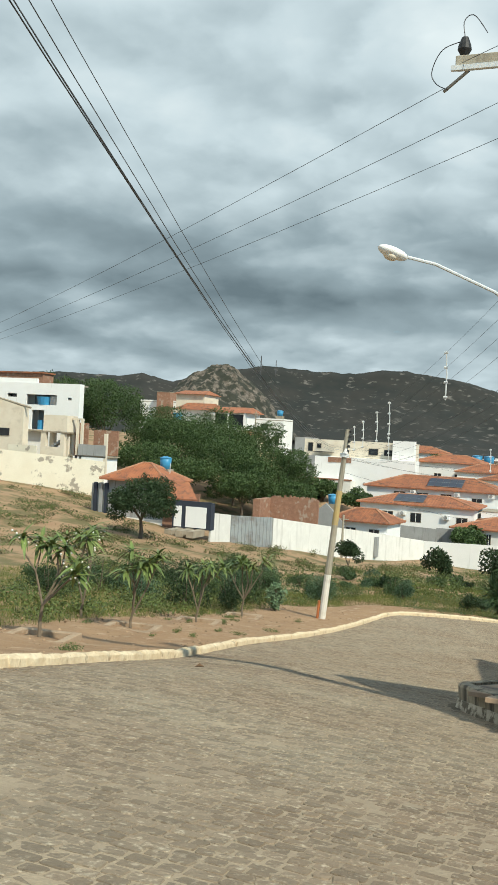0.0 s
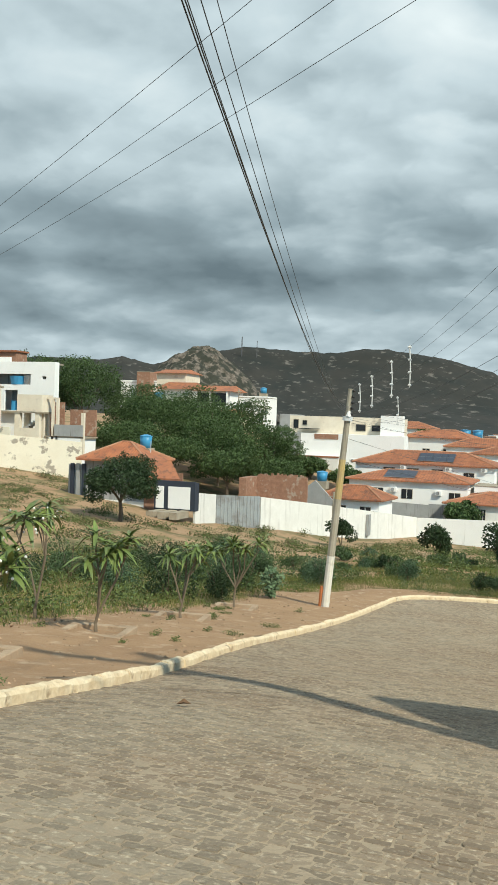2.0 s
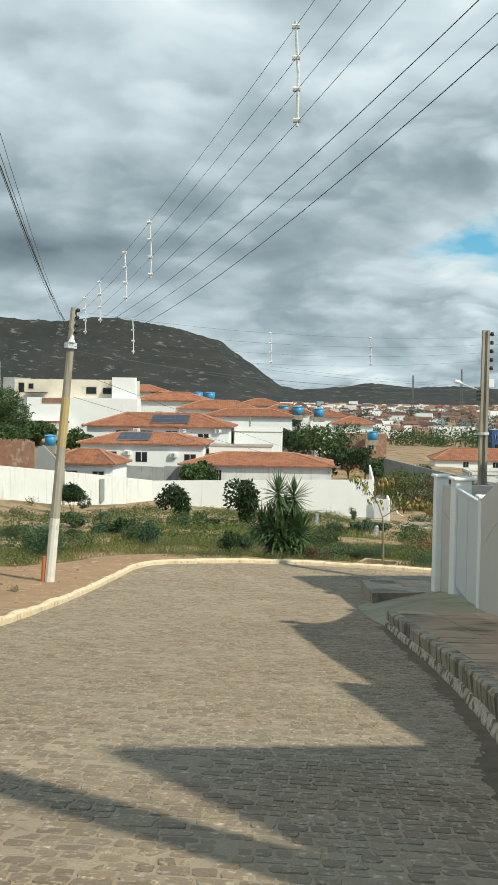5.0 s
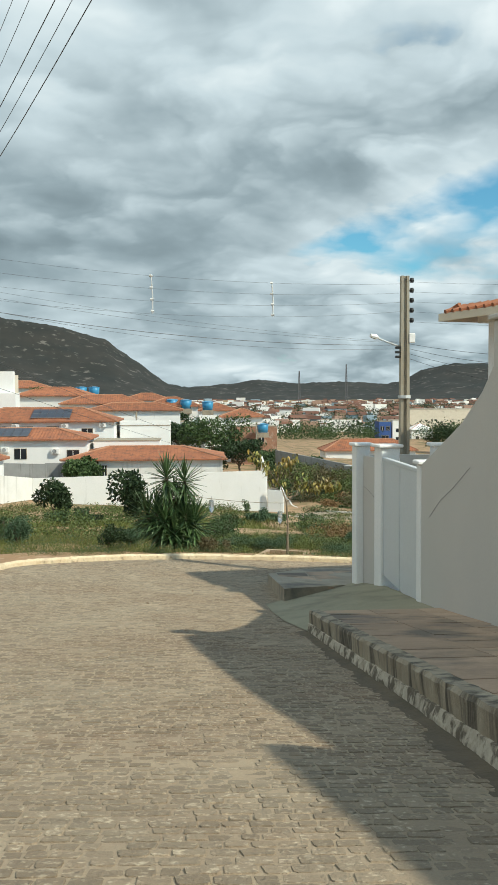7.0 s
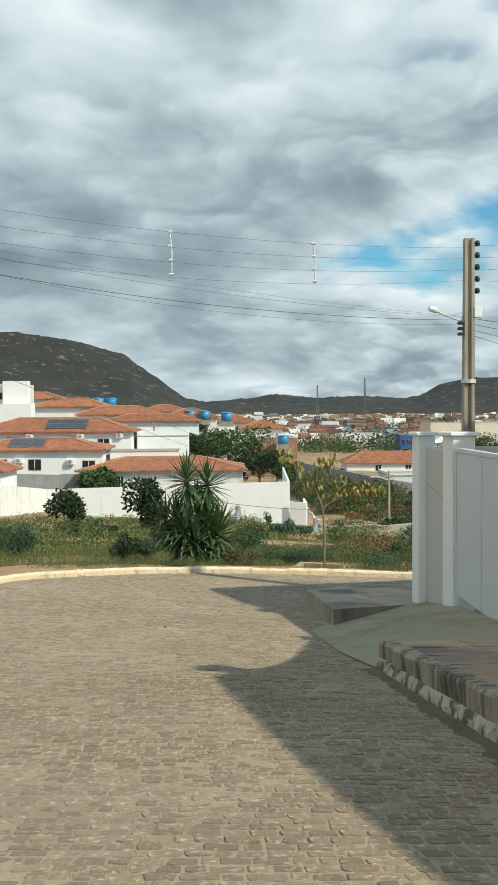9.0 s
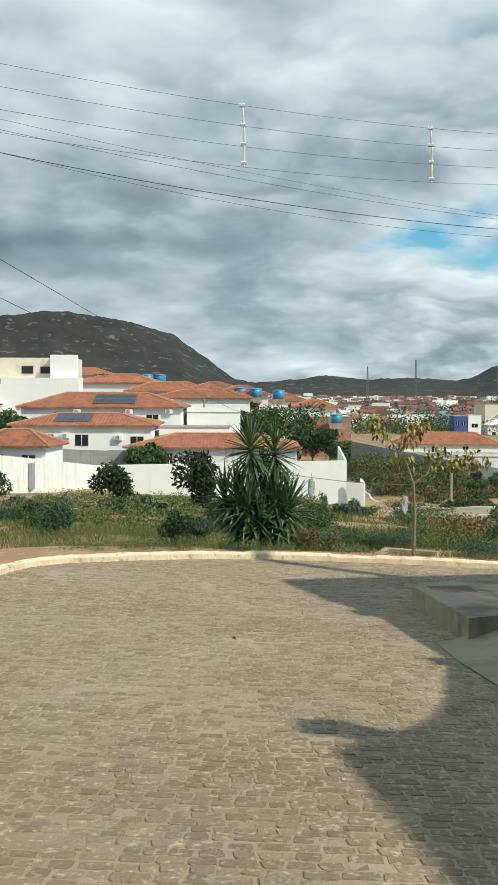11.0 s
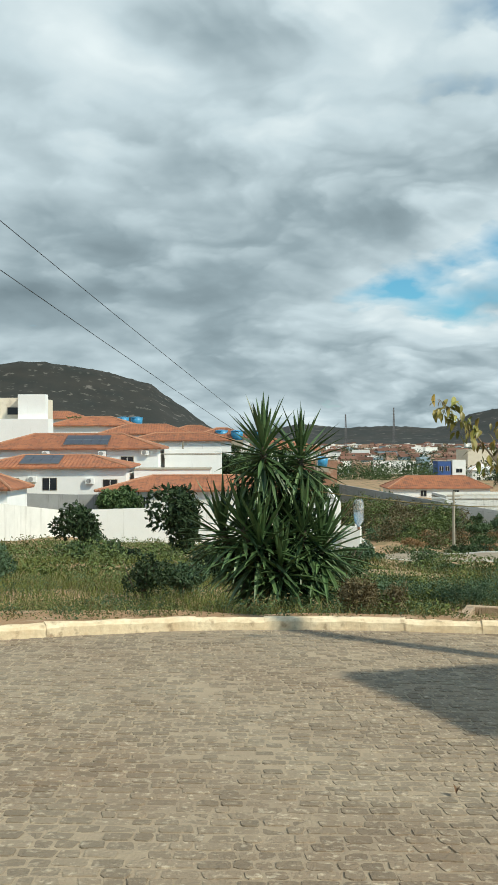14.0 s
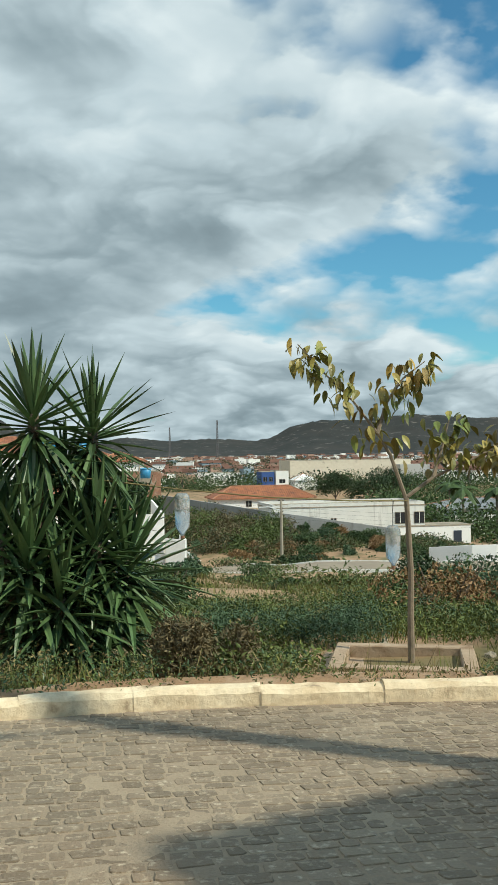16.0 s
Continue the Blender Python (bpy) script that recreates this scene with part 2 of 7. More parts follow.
# ---- land ----
M_EARTH = material("earth", (0.34, 0.205, 0.112), (0.37, 0.245, 0.14), 0.5, 0.95, 0.6, 9, stain=(0.13, 0.115, 0.045), stain_scale=0.33, stain_at=(0.47, 0.6))
# Pale joint sand, raised further to paint the highlights along cobble edges.
M_JOINT = material("road_sand", (0.43, 0.342, 0.235), (0.31, 0.24, 0.165), 0.8, 0.95, 0.8, 60)
M_STONE = material("cobble", (0.30, 0.247, 0.175), (0.25, 0.184, 0.122), 0.45, 0.9, 1.0, 48, stain=(0.50, 0.415, 0.30), stain_scale=20,
                   stain_at=(0.54, 0.68), rand=0.2, island=True)
M_STONE1 = material("cobble_single", (0.30, 0.247, 0.175), (0.25, 0.184, 0.122), 0.45, 0.9, 1.0, 48, stain=(0.50, 0.415, 0.30), stain_scale=20,
                    stain_at=(0.54, 0.68), rand=0.2)
M_KERB = material("limewashed_kerb", (0.80, 0.68, 0.48), (0.68, 0.53, 0.34), 4.0, 0.9, 1.0, 16, stain=(0.34, 0.245, 0.155), stain_scale=5.0, stain_at=(0.58, 0.70))
M_CONC = material("concrete", (0.40, 0.345, 0.26), (0.30, 0.255, 0.19), 1.3, 0.9, 0.35, 30, stain=(0.10, 0.09, 0.08), stain_scale=0.5, stain_at=(0.56, 0.7))
# Scrub and rock colours, darkened to hold the cloud shadow over the ridge.
M_HILL = material("scrub_hill", (0.013, 0.017, 0.014), (0.033, 0.030, 0.024), 0.012, 0.95, 0.0, 0.09, stain=(0.14, 0.125, 0.108), stain_scale=0.05, stain_at=(0.585, 0.67))

ground = grid_mesh("ground", spaced(-3800, -30, 24, 3800, 0.6, 34), spaced(-3500, -46, 30, 3900, 0.6, 40), ground_z, M_EARTH)
tagged(ground, "dry brown earth with patches of green weeds", "ground", kind="stuff")
ground["kind"] = "structure"


def road_sheet():
    xs, ys = np.arange(-7, 14.01, 0.2), np.arange(-46, 8.5, 0.2)
    verts, faces, idx = [], [], {}
    for y in ys:
        for x in xs:
            idx[(x, y)] = len(verts)
            verts.append((x, y, road_z(x, y) - 0.0040 + 0.003 * noise.noise((x * 0.7, y * 0.7, 21)) + 0.003 * noise.noise((x * 2.3, y * 2.3, 4))))
    inside = {k: verge(*k) < 0.12 for k in idx}
    for a, b in zip(ys, ys[1:]):
        for c, d in zip(xs, xs[1:]):
            q = ((c, a), (d, a), (d, b), (c, b))
            if sum(inside[k] for k in q) >= 2:
                faces.append([idx[k] for k in q])
    return raw("road", verts, faces, M_JOINT, None, True)


road = tagged(road_sheet(), "sloping street bed of sandy joints under cobbles", "road", kind="structure")


def kerb():
    """One kerb line of limewashed stones with open joints."""
    line = smooth_line(KERB, 0.05)
    nrm = np.stack([-np.gradient(line[:, 1]), np.gradient(line[:, 0])], 1)
    nrm /= np.linalg.norm(nrm, axis=1)[:, None]
    root = empty("kerb", pose(0, 0, 0), "yellowed limewashed concrete kerb along the cobbled street", "kerb", kind="structure")
    rng = random.Random(4)
    i = 0
    while i < len(line) - 24:
        n = rng.randint(17, 21)
        bm = bmesh.new()
        wob, up = rng.uniform(-0.012, 0.012), rng.uniform(-0.012, 0.014)
        rings = []
        for k in np.linspace(i, min(i + n, len(line) - 1), 8):
            k = int(k)
            p, q = line[k], nrm[k]
            z = road_z(*p)
            ring = []
            for off, h in ((0.0, -0.1), (0.0, 0.10), (0.025, 0.135), (0.075, 0.15), (0.13, 0.145), (0.155, 0.11), (0.155, -0.1)):
                o = off + wob + 0.022 * noise.noise((p[0] * 4, p[1] * 4, h * 9))
                ring.append(bm.verts.new((p[0] + q[0] * o, p[1] + q[1] * o, z + h + (up if h > 0 else 0) + 0.02 * noise.noise((p[0] * 5, p[1] * 5, off * 20)))))
            rings.append(ring)
        for a, b in zip(rings, rings[1:]):
            for m in range(6):
                bm.faces.new((a[m], a[m + 1], b[m + 1], b[m]))
        bm.faces.new(rings[0]), bm.faces.new(rings[-1][::-1])
        part("kerb_stone", bm, M_KERB, root)
        i += n
    return root


kerb()


def verge_sheet():
    """Bare earth strip between the kerb and the weeds."""
    n = int(np.argmin(np.hypot(KL[:, 0] + 4.2, KL[:, 1] - 5.6)))
    offs = (0.14, 0.25, 0.6, 1.1, 1.7, 2.4, 3.2, 4.0, 4.8, 5.6)
    vs, fs = [], []
    for k in range(0, n + 40, 2):
        p, q = KL[k], KN[k]
        wide = 1 if k < n - 20 else max(0.12, 1 - (k - n + 20) / 40)
        for i, o in enumerate(offs):
            x, y = p + q * (0.14 + (o - 0.14) * wide)
            z = road_z(max(min(x, 8), -12), max(y, -44)) + 0.135 + 0.035 * noise.noise((x * 0.8, y * 0.8, 3)) + 0.012 * noise.noise((x * 4, y * 4, 6))
            if i == 0:
                z = road_z(x, y) + 0.13
            w = sm(3.0, 5.6, o)
            vs.append((x, y, z * (1 - w) + (ground_z(x, y) - 0.06) * w if w else z))
    m = len(offs)
    rows = len(vs) // m
    for j in range(rows - 1):
        for i in range(m - 1):
            fs.append((j * m + i, j * m + i + 1, (j + 1) * m + i + 1, (j + 1) * m + i))
    mat = material("bare_earth", (0.38, 0.24, 0.132), (0.30, 0.182, 0.098), 1.3, 0.95, 1.0, 24, stain=(0.46, 0.33, 0.215), stain_scale=2.6, stain_at=(0.54, 0.68))
    tagged(raw("verge", vs, fs, mat, None, True), "bare orange-brown earth verge beside the kerb", "verge", kind="structure")


verge_sheet()

# distant hills: crest elevation in degrees against bearing
CREST = [(-60, 2.2), (-45, 3.0), (-36, 3.4), (-33, 3.6), (-29.5, 3.55), (-28.2, 3.8), (-26.2, 3.4), (-24.7, 3.9), (-22, 4.4), (-20.5, 4.7),
         (-17.4, 4.5), (-15, 4.45), (-13, 4.75), (-11.8, 4.75), (-8.2, 4.25), (-5.2, 3.42), (-4.5, 2.85), (-3.4, 2.15), (-2.4, 1.4),
         (-1.5, 0.72), (-0.2, 0.5), (2.4, 0.7), (4.1, 0.97), (6.5, 0.68), (9.3, 0.82), (12.1, 0.65), (13, 0.8), (14.3, 1.5), (16.2, 1.88),
         (18.6, 1.85), (21.7, 2.15), (25.7, 1.85), (34, 1.4), (60, 1.2)]


def hills():
    bs = np.arange(-60, 60.01, 0.2)
    el = np.interp(bs, *zip(*CREST))
    rs = np.concatenate([np.linspace(1150, 2000, 26), np.linspace(2050, 2600, 6)])
    verts, faces = [], []
    for j, r in enumerate(rs):
        for b, e in zip(bs, el):
            x, y = r * math.sin(radians(b)), r * math.cos(radians(b))
            top = 2000 * math.tan(radians(e)) + 3
            t = min((r - 1150) / 850, 1)
            prof = t ** 1.5 if r <= 2000 else 1 - 0.25 * (r - 2000) / 600
            n1 = noise.noise((x * 0.005, y * 0.005, 1.0)) + 0.5 * noise.noise((x * 0.014, y * 0.014, 2.0))
            n2 = noise.noise((x * 0.04, y * 0.04, 5.0))
            gully = 0.5 - abs(noise.noise((b * 0.9, r * 0.0016, 9.0))) - 0.6 * abs(noise.noise((b * 2.6, r * 0.004, 12.0)))
            h = top * (prof + (0.14 * n1 + 0.11 * gully) * t * (1 - t) * 2) + 6.0 * n2 * t * min(1, 3 * (1 - t) + 0.35) + 1.8 * noise.noise((x * 0.12, y * 0.12, 7.0)) * t
            verts.append((x, y, -16 + (16 + h) * t if t < 1 else h))
    n = len(bs)
    for j in range(len(rs) - 1):
        for i in range(n - 1):
            faces.append((j * n + i, j * n + i + 1, (j + 1) * n + i + 1, (j + 1) * n + i))
    hill = raw("hill_range", verts, faces, M_HILL, None, True)
    tagged(hill, "long dark scrub-covered mountain ridge on the horizon", "mountain", kind="structure")
    # bare granite knoll in front of the ridge
    c = (1480 * math.sin(radians(-23.4)), 1480 * math.cos(radians(-23.4)))
    verts, faces = [], []
    nr, na = 44, 120
    for j in range(nr + 1):
        for i in range(na):
            a, r = i * math.tau / na, 170 * j / nr
            x, y = c[0] + r * math.cos(a) * 0.78, c[1] + r * math.sin(a)
            t = j / nr
            h = 122 * (1 - 0.95 * t ** 1.6) * (1 + 0.10 * noise.noise((x * 0.012, y * 0.012, 4))) + 9 * noise.noise((x * 0.05, y * 0.05, 2)) * (1 - t * 0.5) + 5 * noise.noise((x * 0.15, y * 0.15, 2))
            verts.append((x, y, h - 2))
    for j in range(nr):
        for i in range(na):
            faces.append((j * na + i, j * na + (i + 1) % na, (j + 1) * na + (i + 1) % na, (j + 1) * na + i))
    rock = material("granite_scrub", (0.23, 0.19, 0.155), (0.07, 0.057, 0.042), 0.16, 0.95, 0.0, 0.5, stain=(0.020, 0.024, 0.015), stain_scale=0.07, stain_at=(0.44, 0.52))
    tagged(raw("granite_knoll", verts, faces, rock, None, True), "bare brown granite knoll with scrub in its clefts", "hill", kind="structure")


hills()

# ---- building materials ----
M_WHITE = material("white_paint", (0.88, 0.865, 0.835), (0.84, 0.825, 0.79), 0.7, 0.85, 0.1, 30, stain=(0.50, 0.47, 0.42), stain_scale=0.5, stain_at=(0.62, 0.8), streak=True)
M_WHITE2 = material("weathered_white", (0.78, 0.76, 0.71), (0.70, 0.68, 0.63), 0.9, 0.9, 0.15, 30, stain=(0.34, 0.31, 0.27), stain_scale=0.35, stain_at=(0.56, 0.82), streak=True)
M_CREAM = material("cream_render", (0.76, 0.68, 0.55), (0.69, 0.60, 0.47), 0.8, 0.9, 0.15, 30, stain=(0.42, 0.35, 0.27), stain_scale=0.5, stain_at=(0.58, 0.75))
M_TILE = material("clay_tile", (0.40, 0.155, 0.072), (0.27, 0.105, 0.056), 0.6, 0.85, 0.5, 7, stain=(0.15, 0.075, 0.05), stain_scale=1.4, stain_at=(0.50, 0.66), rand=0.18)
M_GREY = material("grey_render", (0.36, 0.36, 0.35), (0.30, 0.30, 0.29), 0.8, 0.9, 0.2, 25, stain=(0.16, 0.15, 0.14), stain_scale=0.5, stain_at=(0.55, 0.72), streak=True)
M_GATE = material("light_grey_paint", (0.60, 0.565, 0.51), (0.56, 0.53, 0.48), 0.5, 0.8, 0.08, 40)


M_STEEL = material("painted_steel", (0.66, 0.68, 0.68), (0.62, 0.64, 0.64), 0.5, 0.45, 0.04, 30)
M_DARK = material("dark_glass_and_shade", (0.03, 0.035, 0.04), (0.02, 0.022, 0.026), 1.0, 0.15, 0.0, 10)
M_BLACK = material("black_rubber", (0.02, 0.02, 0.02), (0.03, 0.03, 0.03), 5.0, 0.6, 0.0, 30)
M_POLE = material("pole_concrete", (0.42, 0.38, 0.30), (0.33, 0.29, 0.22), 1.6, 0.9, 0.25, 40, stain=(0.16, 0.13, 0.10), stain_scale=1.0, stain_at=(0.55, 0.75), streak=True)
M_SLAB = material("pavement_slab", (0.47, 0.33, 0.225), (0.36, 0.255, 0.175), 0.6, 0.9, 0.3, 25, stain=(0.13, 0.11, 0.09), stain_scale=0.7, stain_at=(0.48, 0.64), rand=0.15)
M_RAMP = material("ramp_concrete", (0.33, 0.30, 0.205), (0.27, 0.245, 0.165), 0.7, 0.9, 0.4, 30, stain=(0.15, 0.13, 0.09), stain_scale=0.8, stain_at=(0.52, 0.7))

# ---- raised pavement on the house side ----
PAVE = [(2.36, -6.2), (2.42, -9.0), (2.42, -13.5), (2.2, -18.0), (1.78, -21.5), (1.95, -22.6), (2.9, -24.2), (4.6, -26.4)]


def pave_top(x, y):
    return road_z(2.3, y) + 0.37


def pavement_edge():
    """Concrete retaining edge of the raised pavement, with a limewashed footing course."""
    root = empty("pavement", pose(0, 0, 0), "raised concrete pavement with a stained retaining edge", "pavement", kind="structure")
    line = smooth_line(PAVE, 0.06)
    nrm = np.stack([-np.gradient(line[:, 1]), np.gradient(line[:, 0])], 1)
    nrm /= np.linalg.norm(nrm, axis=1)[:, None]
    nrm *= 1.0 if nrm[5, 0] > 0 else -1.0
    rng = random.Random(8)
    i = 0
    foot = material("limewashed_footing", (0.58, 0.52, 0.41), (0.40, 0.34, 0.26), 5.0, 0.95, 1.0, 16, stain=(0.10, 0.08, 0.055), stain_scale=5.5, stain_at=(0.48, 0.57))
    edge = material("stained_edge", (0.41, 0.35, 0.255), (0.30, 0.25, 0.18), 2.5, 0.9, 0.7, 24, stain=(0.06, 0.05, 0.038), stain_scale=0.8, stain_at=(0.47, 0.62), streak=True)
    while i < len(line) - 3:
        n = min(rng.randint(15, 18), len(line) - 1 - i)
        for nm, prof, mat in (("edge_block", ((0.02, 0.10), (0.0, 0.33), (0.02, 0.37), (0.17, 0.375), (0.17, 0.10)), edge),
                              ("footing", ((-0.045, -0.12), (-0.03, 0.05), (-0.005, 0.14), (0.06, 0.15), (0.06, -0.12)), foot)):
            bm, rings = bmesh.new(), []
            for k in np.linspace(i, i + n, 8):
                p, q = line[int(k)], nrm[int(k)]
                z = road_z(*p)
                rings.append([bm.verts.new((p[0] + q[0] * (o + 0.024 * noise.noise((p[0] * 5, p[1] * 6, o * 30 + h * 8))), p[1] + q[1] * o + (0.004 if k > i else 0.0),
                                            z + h + 0.012 * noise.noise((p[1] * 4, h * 10, o)))) for o, h in prof])
            for a, b in zip(rings, rings[1:]):
                for m in range(4):
                    bm.faces.new((a[m], a[m + 1], b[m + 1], b[m]))
            bm.faces.new(rings[0]), bm.faces.new(rings[-1][::-1])
            part(nm, bm, mat, root)
        i += n
    # paving slabs behind the edge
    y = -6.25
    while y > -26:
        step = 0.78
        x0 = float(np.interp(-y - step / 2, [-p[1] for p in PAVE], [p[0] for p in PAVE])) + 0.18
        x = x0
        while x < 4.5:
            w = min(0.8, 4.62 - x)
            bm = bmesh.new()
            t = [pave_top(x, y) - 0.012 + rng.uniform(-0.006, 0.006) for _ in range(2)]
            vs = [(x + 0.006, y - step + 0.006, pave_top(x, y - step) - 0.012), (x + w - 0.006, y - step + 0.006, pave_top(x, y - step) - 0.012), (x + w - 0.006, y - 0.006, t[0]), (x + 0.006, y - 0.006, t[1])]
            up = [bm.verts.new(v) for v in vs]
            dn = [bm.verts.new((v[0], v[1], v[2] - 0.06)) for v in vs]
            bm.faces.new(up)
            for k in range(4):
                bm.faces.new((up[k], dn[k], dn[(k + 1) % 4], up[(k + 1) % 4]))
            part("slab", bm, M_SLAB, root)
            x += w
        y -= step
    # bed under the slabs
    ys = np.arange(-26.4, -6.15, 0.4)
    vs, fs = [], []
    for k, q in enumerate(ys):
        x0 = float(np.interp(-q, [-p[1] for p in PAVE], [p[0] for p in PAVE])) + 0.1
        vs += [(x0, q, pave_top(x0, q) - 0.03), (5.0, q, pave_top(5, q) - 0.03)]
        if k:
            fs.append((2 * k - 2, 2 * k - 1, 2 * k + 1, 2 * k))
    raw("bedding", vs, fs, M_CONC, root)
    return root


pavement_edge()


def gutter_dirt():
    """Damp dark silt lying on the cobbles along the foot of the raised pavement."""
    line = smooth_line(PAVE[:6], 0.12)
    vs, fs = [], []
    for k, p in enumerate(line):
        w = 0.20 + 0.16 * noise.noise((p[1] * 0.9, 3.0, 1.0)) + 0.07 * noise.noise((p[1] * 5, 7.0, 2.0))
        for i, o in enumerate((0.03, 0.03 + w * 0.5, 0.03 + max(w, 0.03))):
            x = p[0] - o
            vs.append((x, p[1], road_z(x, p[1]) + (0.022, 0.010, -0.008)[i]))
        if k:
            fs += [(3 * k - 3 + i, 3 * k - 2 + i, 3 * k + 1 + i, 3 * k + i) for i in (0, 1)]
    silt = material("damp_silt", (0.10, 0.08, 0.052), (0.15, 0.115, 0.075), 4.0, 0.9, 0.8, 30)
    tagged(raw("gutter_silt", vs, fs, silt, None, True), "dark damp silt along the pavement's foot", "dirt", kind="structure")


gutter_dirt()


def driveway_ramp():
    """Concrete apron rising from the street to the gate."""
    n = 8
    vs, fs = [], []
    front = [(2.0, -1.75), (2.02, -3.2), (2.12, -4.8), (2.34, -6.15)]
    back = [(4.3, 0.35), (4.62, -1.3), (4.62, -3.3), (4.6, -6.4)]
    side = [road_z(4.5, p[1]) + h for p, h in zip(back, (0.30, 0.40, 0.42, 0.375))]
    for j in range(13):
        t = j / 12 * 3
        k = min(int(t), 2)
        u = t - k
        f = np.array(front[k]) * (1 - u) + np.array(front[k + 1]) * u
        b = np.array(back[k]) * (1 - u) + np.array(back[k + 1]) * u
        zb = side[k] * (1 - u) + side[k + 1] * u
        for i in range(n + 1):
            s = i / n
            p = f * (1 - s) + b * s
            zf = road_z(*f) + 0.012
            vs.append((p[0], p[1], zf + (zb - zf) * (1 - (1 - s) ** 1.8) + 0.012 * noise.noise((p[0] * 1.5, p[1] * 1.5, 0))))
    for j in range(12):
        for i in range(n):
            fs.append((j * (n + 1) + i, j * (n + 1) + i + 1, (j + 1) * (n + 1) + i + 1, (j + 1) * (n + 1) + i))
    return tagged(raw("driveway_ramp", vs, fs, M_RAMP, None, True), "sloping grey-green concrete apron up to the metal gate", "driveway", kind="structure")


driveway_ramp()


def corner_pavement():
    root = empty("corner_pavement", pose(0, 0, 0), "low concrete pavement platform at the street corner", "pavement", kind="structure")
    out = [(2.38, 2.3), (3.4, 3.4), (6.0, 4.2), (12.0, 3.6), (12.0, 0.0), (4.3, 0.2), (2.4, -1.7)]
    top = [road_z(min(x, 6), y) + (0.26 if y > -1 else 0.34) for x, y in out]
    bm = bmesh.new()
    up = [bm.verts.new((x, y, z)) for (x, y), z in zip(out, top)]
    dn = [bm.verts.new((x, y, z - 0.6)) for (x, y), z in zip(out, top)]
    bm.faces.new(up)
    for k in range(len(out)):
        bm.faces.new((up[k], dn[k], dn[(k + 1) % len(out)], up[(k + 1) % len(out)]))
    bmesh.ops.triangulate(bm, faces=[f for f in bm.faces if len(f.verts) > 4])
    part("platform", bm, M_CONC, root)
    rng = random.Random(2)
    for i in range(3):
        for j in range(4):
            x, y = 2.62 + i * 0.78 + 0.1 * j, 1.55 - j * 0.78 + 0.35 * i
            if x + 0.72 > 4.25 and y < 0.6:
                continue
            z = [road_z(min(x + a, 6), y + b) + (0.26 if y + b > -1 else 0.29) + 0.012 for a, b in ((0, 0), (0.74, 0.25), (0.74, 0.99), (0, 0.74))]
            pts = [(x, y), (x + 0.74, y + 0.25), (x + 0.74, y + 0.99), (x, y + 0.74)]
            bm = bmesh.new()
            u = [bm.verts.new((*p, q)) for p, q in zip(pts, z)]
            d = [bm.verts.new((*p, q - 0.04)) for p, q in zip(pts, z)]
            bm.faces.new(u)
            for k in range(4):
                bm.faces.new((u[k], d[k], d[(k + 1) % 4], u[(k + 1) % 4]))
            part("slab", bm, M_SLAB, root)


corner_pavement()


def pillar(name, x, y, z0, z1, w, rot, mat, parent):
    m = pose(x, y, 0, 0, 0, rot)
    part("pillar", boxed((-w / 2, -w / 2, z0), (w / 2, w / 2, z1), 0.02, m), mat, parent)
    part("cap", boxed((-w / 2 - 0.06, -w / 2 - 0.06, z1), (w / 2 + 0.06, w / 2 + 0.06, z1 + 0.07), 0.015, m), mat, parent, "projecting flat cap")


def slanted(a, b, base_a, base_b, top_a, top_b, thick, mat, name, parent, label=""):
    d = Vector((b[0] - a[0], b[1] - a[1], 0)).normalized()
    n = Vector((-d.y, d.x, 0)) * thick / 2
    bm = bmesh.new()
    v = [bm.verts.new((p[0] + s * n.x, p[1] + s * n.y, z)) for p, zs in ((a, (base_a, top_a)), (b, (base_b, top_b))) for s in (1, -1) for z in zs]
    for q in ((0, 1, 5, 4), (2, 6, 7, 3), (1, 3, 7, 5), (0, 4, 6, 2), (0, 2, 3, 1), (4, 5, 7, 6)):
        bm.faces.new([v[k] for k in q])
    return part(name, bm, mat, parent, label)


